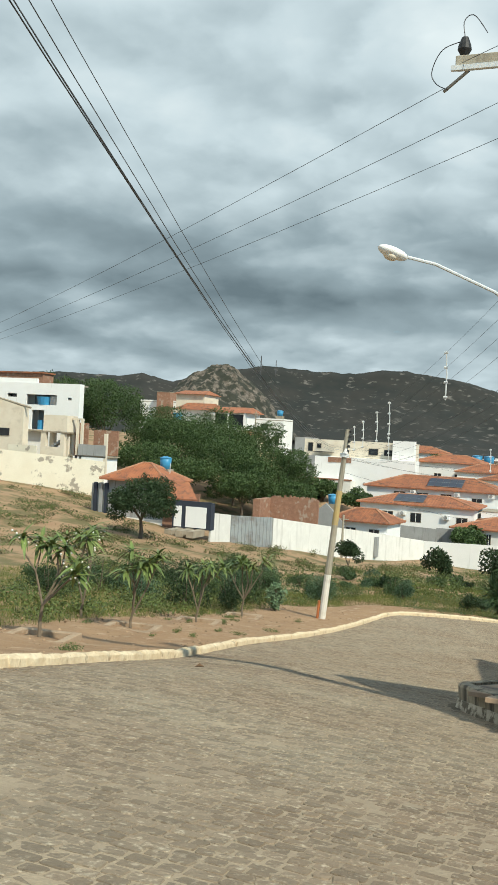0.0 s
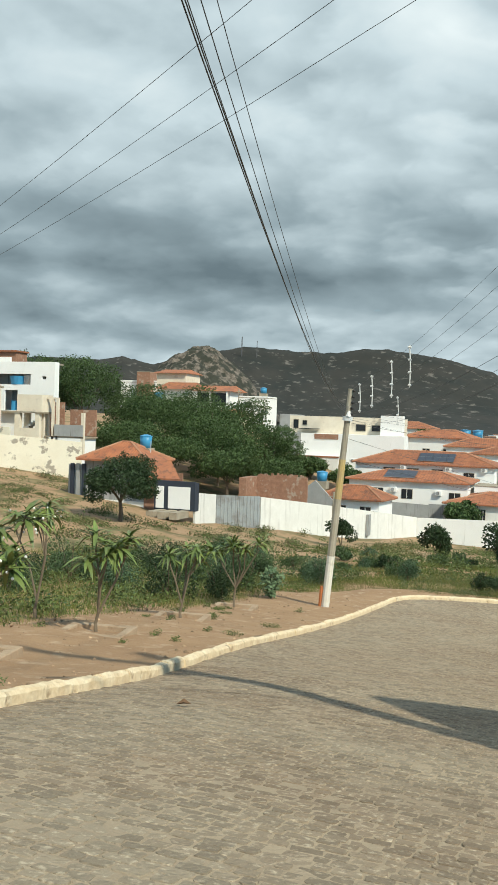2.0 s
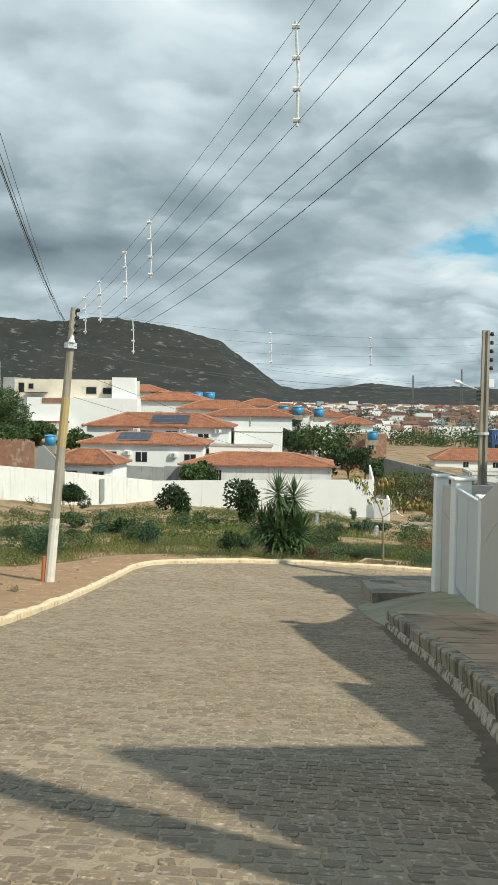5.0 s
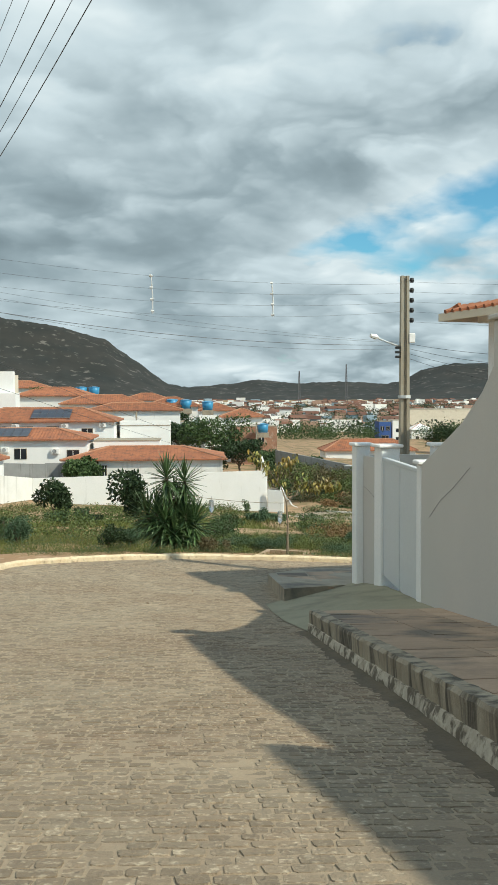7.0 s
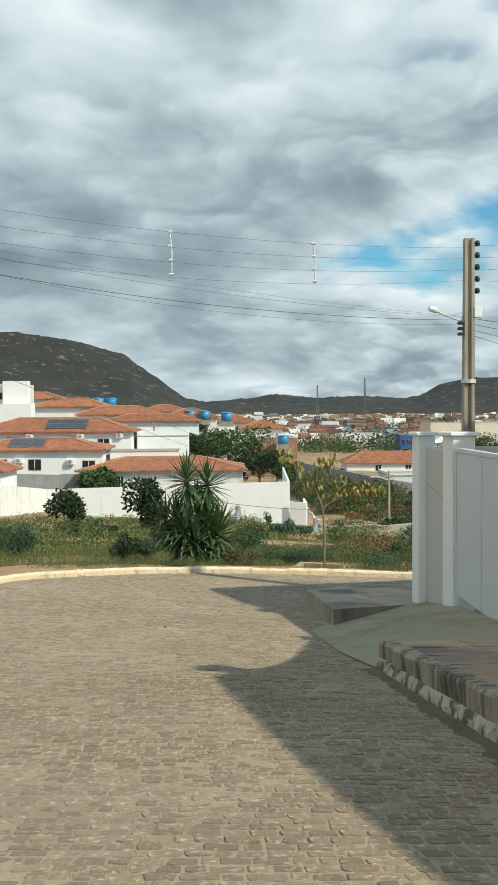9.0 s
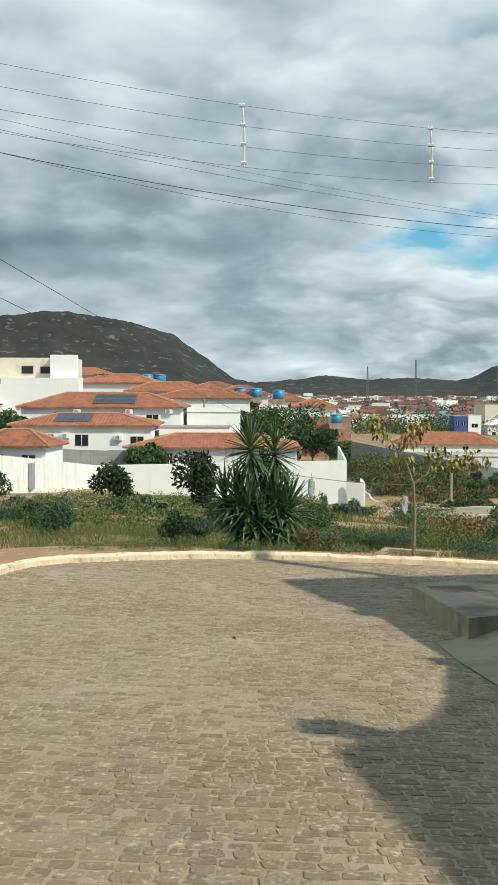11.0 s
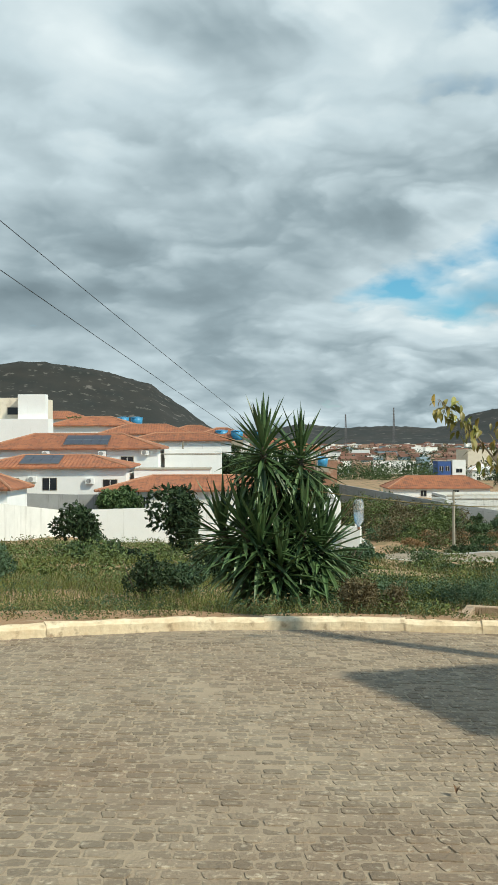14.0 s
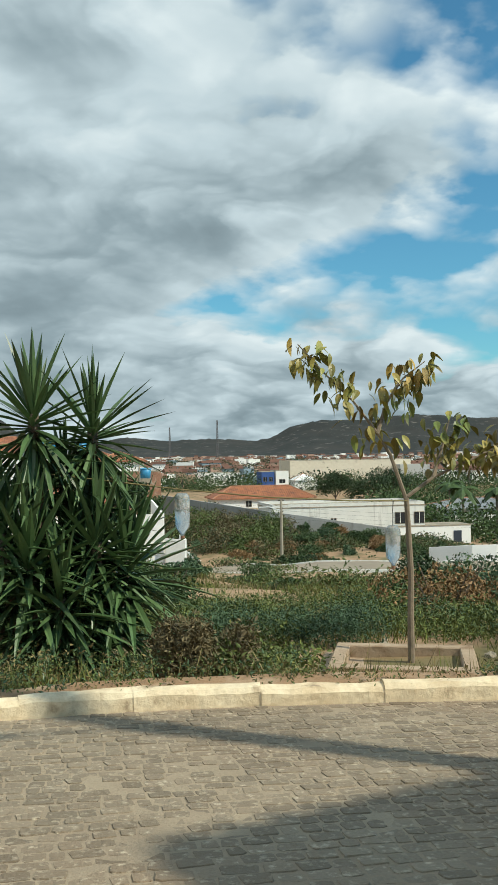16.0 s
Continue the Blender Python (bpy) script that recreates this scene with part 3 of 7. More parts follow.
def street_front():
    w = empty("wall_front", pose(0, 0, 0), "light grey rendered boundary wall with white-capped pillars", "wall", kind="structure")
    pillar("pillar", 4.38, 0.05, -0.4, 3.27, 0.34, 8, M_WHITE, w)
    slanted((4.48, -0.12), (4.62, -0.98), -0.3, -0.2, 3.05, 3.05, 0.16, M_GATE, "panel", w)
    pillar("pillar", 4.72, -1.22, -0.2, 3.3, 0.44, 8, M_WHITE, w)
    pillar("pillar", 4.68, -4.8, 0.1, 3.2, 0.30, 0, M_WHITE, w)
    pillar("pillar", 6.0, -0.8, 0.1, 3.3, 0.36, 0, M_WHITE, w)
    # sweeping wall that climbs with the street
    pts = [(-4.95, 3.2), (-6.25, 3.63), (-7.4, 4.02), (-8.4, 4.5), (-9.3, 5.15), (-9.9, 5.5), (-17.3, 5.55)]
    for (y0, t0), (y1, t1) in zip(pts, pts[1:]):
        slanted((4.66, y0), (4.66, y1), road_z(4.6, y0) - 0.2, road_z(4.6, y1) - 0.2, t0, t1, 0.22, M_GATE, "panel", w)
    # Out of view: pillar and uphill panel added to shape the shadow on the street.
    pillar("pillar", 4.66, -9.2, 0.8, 5.45, 0.34, 0, M_GATE, w)
    slanted((4.66, -17.3), (4.66, -22.5), 2.0, 3.0, 6.1, 6.1, 0.22, M_GATE, "panel", w)
    # corner return of the wall, away from the street
    slanted((4.55, 0.1), (11.5, -0.4), -0.6, -0.6, 3.05, 3.05, 0.16, M_GATE, "panel", w)
    crack = material("crack", (0.16, 0.15, 0.14), None, 3, 0.9, 0, 30)
    part("crack", tubed([(4.53, -5.6, 2.35), (4.53, -6.3, 2.72), (4.53, -7.0, 2.98), (4.53, -7.9, 3.38)], 0.003, 4), crack, w)
    part("crack", tubed([(4.39, -0.2, 2.35), (4.44, -0.5, 2.29), (4.50, -0.95, 2.16)], 0.003, 4), crack, w)
    g = empty("metal_gate", pose(4.62, -3.0, 0.0), "pale blue-grey sheet metal sliding gate, closed", "gate")
    part("leaf", boxed((-0.03, -1.62, road_z(4.6, -3) + 0.46), (0.03, 1.55, 3.02), 0.005), M_STEEL, g)
    part("top_rail", boxed((-0.05, -1.62, 3.02), (0.05, 1.55, 3.1), 0.01), M_STEEL, g)
    for k in range(3):
        part("rib", boxed((-0.045, -1.6 + 1.52 * k, 0.52 + 0.02), (-0.03, -1.54 + 1.52 * k, 3.0), 0.004), M_STEEL, g)
    # Solid black strip paints the shade in the gap between gate and pillar.
    part("guide", boxed((-0.06, 1.56, 0.35), (0.06, 1.6, 3.05)), M_BLACK, g, "black strip that stands for the shaded gap beside the pillar")


street_front()


def corner_house():
    """The house behind the front wall: its corner, eave and a white column show."""
    h = empty("house", pose(6.35, 0.1, 0.0, 0, 0, 18), "pale house with a clay-tiled eave and a white veranda column", "house")
    part("wall", boxed((1.4, -9.0, -0.5), (8.0, -1.6, 6.1)), M_WHITE, h)
    part("column", boxed((0.72, -0.95, 0.0), (1.0, -0.67, 6.15), 0.02), M_WHITE, h)
    part("beam", boxed((0.7, -9.0, 6.1), (1.0, -0.3, 6.3)), M_WHITE, h, "white fascia beam")
    bm = bmesh.new()
    a, b, c, d = (0.0, 0.2, 6.32), (8.4, 0.2, 6.32), (8.4, -9.4, 6.32), (0.0, -9.4, 6.32)
    r1, r2 = (4.2, -4.0, 7.7), (4.2, -5.4, 7.7)
    vs = [bm.verts.new(p) for p in (a, b, c, d, r1, r2)]
    for q in ((0, 1, 4), (1, 2, 5, 4), (2, 3, 5), (3, 0, 4, 5), (3, 2, 1, 0)):
        bm.faces.new([vs[k] for k in q])
    roof = part("roof", bm, M_TILE, h)
    part("fascia", boxed((-0.03, -9.4, 6.16), (0.02, 0.22, 6.335)), M_CREAM, h)
    part("fascia", boxed((0.02, 0.18, 6.16), (8.4, 0.23, 6.335)), M_CREAM, h)
    for k in range(30):
        part("eave_tile", tubed([(-0.06, -0.1 - k * 0.3, 6.36), (0.5, -0.1 - k * 0.3, 6.52)], 0.05, 6), M_TILE, roof)
    for k in range(26):
        part("eave_tile", tubed([(0.2 + k * 0.3, 0.26, 6.36), (0.2 + k * 0.3, -0.3, 6.52)], 0.05, 6), M_TILE, roof)
    # Added out of view: its gable is sized to throw the wedge shadow uphill.
    h2 = empty("house", pose(5.75, -24.15, 2.0), "unseen gabled house added beside the street to cast a wedge shadow", "house")
    bm = bmesh.new()
    prof = [(3.6, 0.0), (3.6, 4.0), (0.15, 8.1), (-3.4, 4.0), (-3.4, 0.0)]
    a, b = [bm.verts.new((0, y, z)) for y, z in prof], [bm.verts.new((6, y, z)) for y, z in prof]
    bm.faces.new(a), bm.faces.new(b[::-1])
    for k in range(5):
        bm.faces.new((a[k], a[(k + 1) % 5], b[(k + 1) % 5], b[k]))
    part("wall", bm, M_CREAM, h2)
    for s in (1, -1):
        part("roof", boxed((-0.1, 0, -0.06), (6.1, 5.6, 0.06), 0, Matrix.Translation((0, 0.15, 8.22)) @ Matrix.Rotation(radians(-49.5 if s > 0 else -130.5), 4, "X")), M_TILE, h2)


corner_house()

# ---- houses across the valley ----
M_BLUE = material("blue_plastic", (0.06, 0.30, 0.52), (0.05, 0.25, 0.45), 1.0, 0.4, 0.0, 20)
M_COBALT = material("cobalt_paint", (0.05, 0.11, 0.32), (0.04, 0.09, 0.27), 1.0, 0.7, 0.05, 20)
M_NAVY = material("navy_paint", (0.035, 0.045, 0.065), (0.03, 0.035, 0.05), 1.0, 0.6, 0.05, 20)
M_BRICK = material("red_brick", (0.36, 0.20, 0.13), (0.27, 0.14, 0.09), 3.0, 0.9, 0.4, 12, stain=(0.40, 0.32, 0.25), stain_scale=1.2, stain_at=(0.55, 0.65))
M_SOLAR = material("solar_glass", (0.018, 0.026, 0.05), (0.013, 0.02, 0.04), 1.5, 0.3, 0.0, 8)
M_ZINC = material("zinc_sheet", (0.40, 0.42, 0.42), (0.33, 0.34, 0.34), 0.8, 0.5, 0.1, 14, metal=0.4, stain=(0.22, 0.20, 0.17), stain_scale=0.8, stain_at=(0.5, 0.7))


def house(label, x0, x1, y, depth, base, eave, ridge=None, rot=0.0, wall=None, roof=None, wins=(), acs=(), over=0.5, parapet=0.0, doors=(), name="house"):
    """A house with its front along x at y; wins: (offset, sill height, width, height) on the front."""
    wall, roof = wall or M_WHITE, roof or M_TILE
    w = x1 - x0
    h = empty(name, pose((x0 + x1) / 2, y, base, 0, 0, rot), label, "house")
    H = eave - base
    part("wall", boxed((-w / 2, 0, -7), (w / 2, depth, H)), wall, h)
    if ridge:
        R = ridge - base
        a = -w / 2 - over, w / 2 + over, -over, depth + over
        k = min(w, depth) / 2 * 0.95
        bm = bmesh.new()
        if w >= depth:
            r = [(a[0] + k + over, depth / 2, R), (a[1] - k - over, depth / 2, R)]
        else:
            r = [(0, a[2] + k + over, R), (0, a[3] - k - over, R)]
        c = [(a[0], a[2], H), (a[1], a[2], H), (a[1], a[3], H), (a[0], a[3], H)]
        lo = [bm.verts.new(p) for p in c]
        dn = [bm.verts.new((p[0], p[1], H - 0.14)) for p in c]
        up = [bm.verts.new(p) for p in r]
        if w >= depth:
            quads = ((lo[0], lo[1], up[1], up[0]), (lo[1], lo[2], up[1]), (lo[2], lo[3], up[0], up[1]), (lo[3], lo[0], up[0]))
            caps = ((c[0], r[0]), (c[3], r[0]), (r[0], r[1]), (c[1], r[1]), (c[2], r[1]))
        else:
            quads = ((lo[0], lo[1], up[0]), (lo[1], lo[2], up[1], up[0]), (lo[2], lo[3], up[1]), (lo[3], lo[0], up[0], up[1]))
            caps = ((c[0], r[0]), (c[1], r[0]), (r[0], r[1]), (c[2], r[1]), (c[3], r[1]))
        for q in quads:
            bm.faces.new(q)
        for i in range(4):
            bm.faces.new((lo[i], dn[i], dn[(i + 1) % 4], lo[(i + 1) % 4]))
        bm.faces.new(dn)
        ro = part("roof", bm, roof, h)
        for p, q in caps:
            part("ridge_cap", tubed([p, q], 0.13, 6), M_CAP, ro)
        # ribs of the tile courses on the front slope
        fl, fr = Vector(c[0]), Vector(c[1])
        n = int(w / 0.38)
        bm = bmesh.new()
        for i in range(1, n):
            s = i / n
            p = fl.lerp(fr, s)
            if w >= depth:
                run = (depth / 2 + over) * min(1, s * (w + 2 * over) / (k + 2 * over), (1 - s) * (w + 2 * over) / (k + 2 * over))
                q = Vector((p.x, p.y + run, H + (R - H) * run / (depth / 2 + over)))
                tube(bm, [p + Vector((0, 0, 0.01)), q + Vector((0, 0, 0.01))], 0.06, 4, False)
        if w >= depth:
            part("tile_course", bm, roof, ro)
        else:
            bm.free()
    else:
        part("roof", boxed((-w / 2 - 0.05, -0.05, H), (w / 2 + 0.05, depth + 0.05, H + 0.12)), M_CONC, h)
        if parapet:
            for lo, hi in (((-w / 2, 0), (w / 2, 0.18)), ((-w / 2, depth - 0.18), (w / 2, depth)), ((-w / 2, 0.18), (-w / 2 + 0.18, depth - 0.18)), ((w / 2 - 0.18, 0.18), (w / 2, depth - 0.18))):
                part("parapet", boxed((*lo, H + 0.12), (*hi, H + parapet)), wall, h)
    for o, s, a, b in wins:
        fr = part("window", boxed((o - a / 2 - 0.06, -0.04, s - 0.06), (o + a / 2 + 0.06, 0.02, s + b + 0.06), 0.01), M_CONC, h)
        part("pane", boxed((o - a / 2, -0.07, s), (o + a / 2, -0.03, s + b)), M_DARK, fr)
        part("mullion", boxed((o - 0.03, -0.085, s), (o + 0.03, -0.06, s + b)), M_WHITE, fr)
    for o, s, a, b, m in doors:
        part("door", boxed((o - a / 2, -0.06, s), (o + a / 2, 0.02, s + b)), m, h)
    for o, s in acs:
        ac = part("air_conditioner", boxed((o - 0.45, -0.4, s), (o + 0.45, -0.02, s + 0.62), 0.02), M_WHITE, h)
        part("fan_grille", tubed([(o - 0.1, -0.43, s + 0.31), (o - 0.1, -0.40, s + 0.31)], 0.25, 12), M_GREY, ac)
    return h


M_CAP = material("mortared_ridge", (0.46, 0.25, 0.15), (0.36, 0.17, 0.10), 1.0, 0.9, 0.3, 14)


def water_tank(x, y, z, r=0.75, h=1.1, label="blue plastic water tank with a conical lid"):
    t = empty("water_tank", pose(x, y, z), label, "water tank", "rooftop water tanks")
    part("body", tubed([(0, 0, 0), (0, 0, h * 0.5), (0, 0, h)], [r * 0.85, r * 0.95, r]), M_BLUE, t, smooth=True)
    part("lid", tubed([(0, 0, h), (0, 0, h + 0.06), (0, 0, h + 0.2)], [r * 1.06, r * 1.05, r * 0.3]), M_BLUE, t)
    part("stand", boxed((-r, -r, -0.9), (r, r, 0)), M_CONC, t)


def solar_array(x, y, z, cols, rows, tilt, rot=0):
    a = empty("solar_array", pose(x, y, z, tilt, 0, rot), "dark blue solar panels laid on a clay-tiled roof", "solar panels")
    for i in range(cols):
        for j in range(rows):
            p = part("panel", boxed((i * 1.05, j * 1.75, 0), (i * 1.05 + 1.0, j * 1.75 + 1.68, 0.05)), M_SOLAR, a)
            part("frame", boxed((i * 1.05 - 0.02, j * 1.75 - 0.03, -0.02), (i * 1.05 + 1.02, j * 1.75, 0.06)), M_ZINC, p)


# the three tiled bungalows behind the white wall
house("white bungalow with an orange clay-tile hip roof", -30.0, -9.9, 103, 10, -1.9, 1.0, 2.75, 0, wins=[(-5, 1.3, 1.6, .9), (-1.5, 1.3, 1.6, .9), (2, 1.3, 1.5, .9), (6.5, 1.4, 1.4, .5)], acs=[(-2.9, 2.0), (3.6, 2.0), (8.6, 2.1)])
house("white bungalow with solar panels on its clay roof", -28.2, -12.3, 92, 9, -3.9, -0.85, 0.35, 0, wins=[(-4, 0.7, 1.5, 1.2), (0, 0.7, 1.4, 1.2), (6.3, 0.6, 1.4, 1.1)], acs=[(-1.8, 1.5), (4.2, 1.3)])
house("low white bungalow with a broad clay-tile hip roof", -14.2, 4.0, 86.5, 10, -6.2, -3.0, -1.75, 0, wall=M_WHITE2, wins=[(-6.6, 0.9, 1.8, 1.5), (-4.6, 1.0, 0.5, 1.5)])
house("white annex with a flat concrete roof beside the bungalow", -11.8, -3.6, 95, 6, -4.6, -1.3, None, 0, doors=[(-2.5, 0, 4.5, 2.3, M_DARK)])
house("small white side building with a flat roof", -9.4, -2.6, 107, 6, -3.5, 0.2, None, 0, parapet=0.6)
solar_array(-21.0, 103.6, 1.46, 5, 2, 17.6)
solar_array(-23.6, 92.6, -0.48, 4, 2, 13.5)
house("white lean-to with a clay-tile roof by the wall", -27.2, -19.9, 73, 5, -5.5, -2.1, -0.7, -6, wins=[(-1, 1.5, 1.2, 1.0), (2, 1.5, 1.2, 1.0)], acs=[(3.2, 1.6)])


def white_block():
    h = empty("house", Matrix.Translation((0.9, -29.5, 6.2)) @ Matrix.Scale(1.06, 4) @ Matrix.Translation((-0.9, 29.5, -6.2)), "stepped white flat-roofed house with grey side and roof terrace", "house")
    part("wall", boxed((-42.6, 110, -6), (-25.2, 118, 7.55)), M_CREAM, h, "weathered cream upper storey")
    part("side_wall", boxed((-44.3, 109.9, -6), (-42.6, 118, 7.75)), M_GREY, h)
    part("terrace", boxed((-44.4, 107, -6), (-23.6, 110.1, 4.85)), M_WHITE, h)
    part("terrace_side", boxed((-44.5, 106.9, -1), (-39.8, 107.1, 4.9)), M_GREY, h)
    part("lower_wall", boxed((-43, 104, -6), (-33, 107.2, 1.3)), M_WHITE2, h)
    part("tiled_coping", boxed((-43.1, 103.9, 1.3), (-32.9, 104.6, 1.5)), M_TILE, h)
    part("stair_wall", boxed((-27.6, 108.4, 4.8), (-24.2, 110.0, 7.9)), M_WHITE, h)
    part("tile_panel", boxed((-37.6, 106.93, 4.0), (-33.8, 107.05, 4.8)), M_BRICK, h)
    for x, z, a, b in ((-42.0, 5.5, 0.9, 1.5), (-31.8, 5.4, 1.6, 1.1), (-29.3, 5.4, 1.4, 1.0), (-40.5, 6.1, 0.8, 0.8)):
        f = part("window", boxed((x, 109.93, z), (x + a, 110.05, z + b)), M_CONC, h)
        part("pane", boxed((x + 0.08, 109.88, z + 0.08), (x + a - 0.08, 109.94, z + b - 0.08)), M_DARK, f)
    part("canopy", boxed((-40.8, 108.9, 5.5), (-37.6, 110.0, 5.6)), M_DARK, h)
    for x, z in ((-43.4, 2.0), (-42.2, 2.6)):
        f = part("window", boxed((x, 106.83, z), (x + 0.7, 106.95, z + 0.9)), M_WHITE, h)
        part("pane", boxed((x + 0.1, 106.8, z + 0.1), (x + 0.6, 106.85, z + 0.8)), M_DARK, f)
    for x in (-31.2, -27.3):
        ac = part("air_conditioner", boxed((x, 104.2, 0.6), (x + 0.95, 104.6, 1.3), 0.02), M_WHITE, h)
        part("fan_grille", tubed([(x + 0.4, 104.15, 0.95), (x + 0.4, 104.2, 0.95)], 0.27, 12), M_GREY, ac)


white_block()


def garage_house():
    h = empty("house", pose(-38.2, 44.6, -1.6, 0, 0, 0), "small house with a clay-tile hip roof and a navy garage front", "house")
    part("wall", boxed((-4.3, 0.6, -1), (2.2, 5.6, 3.9)), M_GREY, h)
    bm = bmesh.new()
    c = [(-4.8, -0.2, 4.1), (2.7, -0.2, 4.1), (2.5, 6.2, 4.1), (-4.8, 6.2, 4.1)]
    r = [(-1.6, 3.0, 5.75), (-0.7, 3.0, 5.75)]
    lo, up = [bm.verts.new(p) for p in c], [bm.verts.new(p) for p in r]
    dn = [bm.verts.new((p[0], p[1], p[2] - 0.15)) for p in c]
    for q in ((lo[0], lo[1], up[1], up[0]), (lo[1], lo[2], up[1]), (lo[2], lo[3], up[0], up[1]), (lo[3], lo[0], up[0])):
        bm.faces.new(q)
    for i in range(4):
        bm.faces.new((lo[i], dn[i], dn[(i + 1) % 4], lo[(i + 1) % 4]))
    roof = part("roof", bm, M_TILE, h)
    for p, q in ((c[0], r[0]), (c[1], r[1]), (r[0], r[1]), (c[2], r[1])):
        part("ridge_cap", tubed([p, q], 0.12, 6), M_CAP, roof)
    bm = bmesh.new()
    for k in range(1, 26):
        x = c[0][0] + (c[1][0] - c[0][0]) * k / 26
        u = min(1, (x - c[0][0]) / (r[0][0] - c[0][0]), (c[1][0] - x) / (c[1][0] - r[1][0]))
        tube(bm, [(x, -0.2, 4.12), (x, -0.2 + 3.2 * u, 4.12 + 1.65 * u)], 0.06, 4, False)
    part("tile_course", bm, M_TILE, roof)
    bm = bmesh.new()
    v = [bm.verts.new(p) for p in ((2.3, 1.6, 4.2), (4.2, 1.6, 4.2), (6.4, -1.2, 2.75), (2.3, -1.2, 2.75), (2.3, 1.6, 4.0), (6.4, -1.2, 2.6), (2.3, -1.2, 2.6))]
    bm.faces.new(v[:4]), bm.faces.new((v[3], v[2], v[5], v[6])), bm.faces.new((v[1], v[4], v[5], v[2]))
    part("garage_roof", bm, M_TILE, h)
    part("garage_front", boxed((4.1, -1.6, 0), (8.05, -1.35, 2.6)), M_NAVY, h)
    part("garage_door", boxed((5.5, -1.68, 0.15), (7.6, -1.6, 2.1)), M_WHITE, h)
    part("door", boxed((4.3, -1.68, 0.15), (5.05, -1.6, 2.1)), M_WHITE, h)
    part("garage_side", boxed((7.85, -1.35, 0), (8.05, -0.7, 2.5)), M_NAVY, h)
    part("infill_wall", boxed((2.2, 0.2, -0.5), (6.0, 0.4, 3.2)), M_BRICK, h, "reddish unrendered infill wall")
    for k in range(3):
        part("stripe", boxed((-5.7 + k * 0.62, 0.4, 0.4), (-5.35 + k * 0.62, 0.6, 3.6)), M_NAVY if k % 2 == 0 else M_GREY, h)
    part("fence_panel", boxed((-6.0, 0.6, 0.2), (-4.3, 0.75, 3.5)), M_GREY, h)
    part("plinth_wall", boxed((-6.2, 0.3, -0.8), (4.0, 0.55, 0.35)), M_WHITE2, h)
    for k in range(3):
        part("ramp_strip", boxed((4.6 + k * 1.1, -4.2, -0.55), (5.3 + k * 1.1, -1.6, 0.05), 0, Matrix.Rotation(radians(0), 4, "X")), M_CONC, h)
    part("antenna", tubed([(1.2, 3.4, 4.7), (1.2, 3.4, 5.9)], 0.03, 5), M_STEEL, h)


garage_house()
water_tank(-38.0, 49.0, 3.6, 0.62)
water_tank(-26.6, 72.0, -0.2, 0.65, 1.0)


def ruin():
    h = empty("ruined_shed", pose(0, 0, 0), "unfinished red-brick shed with a grey rendered gable", "shed")
    part("wall", boxed((-31.6, 63.5, -5), (-25.9, 63.8, 0.6)), M_BRICK, h)
    part("side_wall", boxed((-32.4, 60, -5), (-31.6, 64, 0.5)), M_BRICK, h)
    bm = bmesh.new()
    p = [bm.verts.new(q) for q in ((-28.3, 68, -5), (-24, 68, -5), (-24, 68, -2.2), (-26.3, 68, 0.1), (-28.3, 68, -1.5))]
    q = [bm.verts.new((v.co.x, 68.3, v.co.z)) for v in p]
    bm.faces.new(p), bm.faces.new(q[::-1])
    for i in range(5):
        bm.faces.new((p[i], p[(i + 1) % 5], q[(i + 1) % 5], q[i]))
    part("gable", bm, M_GREY, h)
    rng = random.Random(3)
    for k in range(26):
        x = -31.5 + k * 0.215
        part("brick", boxed((x, 63.52, 0.6), (x + 0.19, 63.78, 0.62 + rng.uniform(0.0, 0.32))), M_BRICK, h)


ruin()


M_PEEL = material("peeling_cream", (0.78, 0.72, 0.58), (0.73, 0.66, 0.52), 0.6, 0.9, 0.2, 14, stain=(0.30, 0.26, 0.21), stain_scale=0.8, stain_at=(0.575, 0.625))


def recess(h, a, b, y, z0, z1, deep, back, name="recess"):
    """A room-deep niche behind an opening: back wall, floor, soffit and sides."""
    r = part(name, boxed((a, y + deep - 0.1, z0), (b, y + deep, z1)), back, h)
    part("floor_slab", boxed((a, y, z0 - 0.1), (b, y + deep, z0)), M_CONC, r)
    return r


def front_wall(h, name, x0, x1, y, z0, z1, holes, mat, thick=0.25):
    """A facade of piers and bands round its openings (a, b, low, high), given from one side to the other without overlap."""
    edge = x0
    for a, b, lo, hi in holes:
        part(name, boxed((edge, y, z0), (a, y + thick, z1)), mat, h)
        part(name, boxed((a, y, z0), (b, y + thick, lo)), mat, h)
        part(name, boxed((a, y, hi), (b, y + thick, z1)), mat, h)
        edge = b
    part(name, boxed((edge, y, z0), (x1, y + thick, z1)), mat, h)


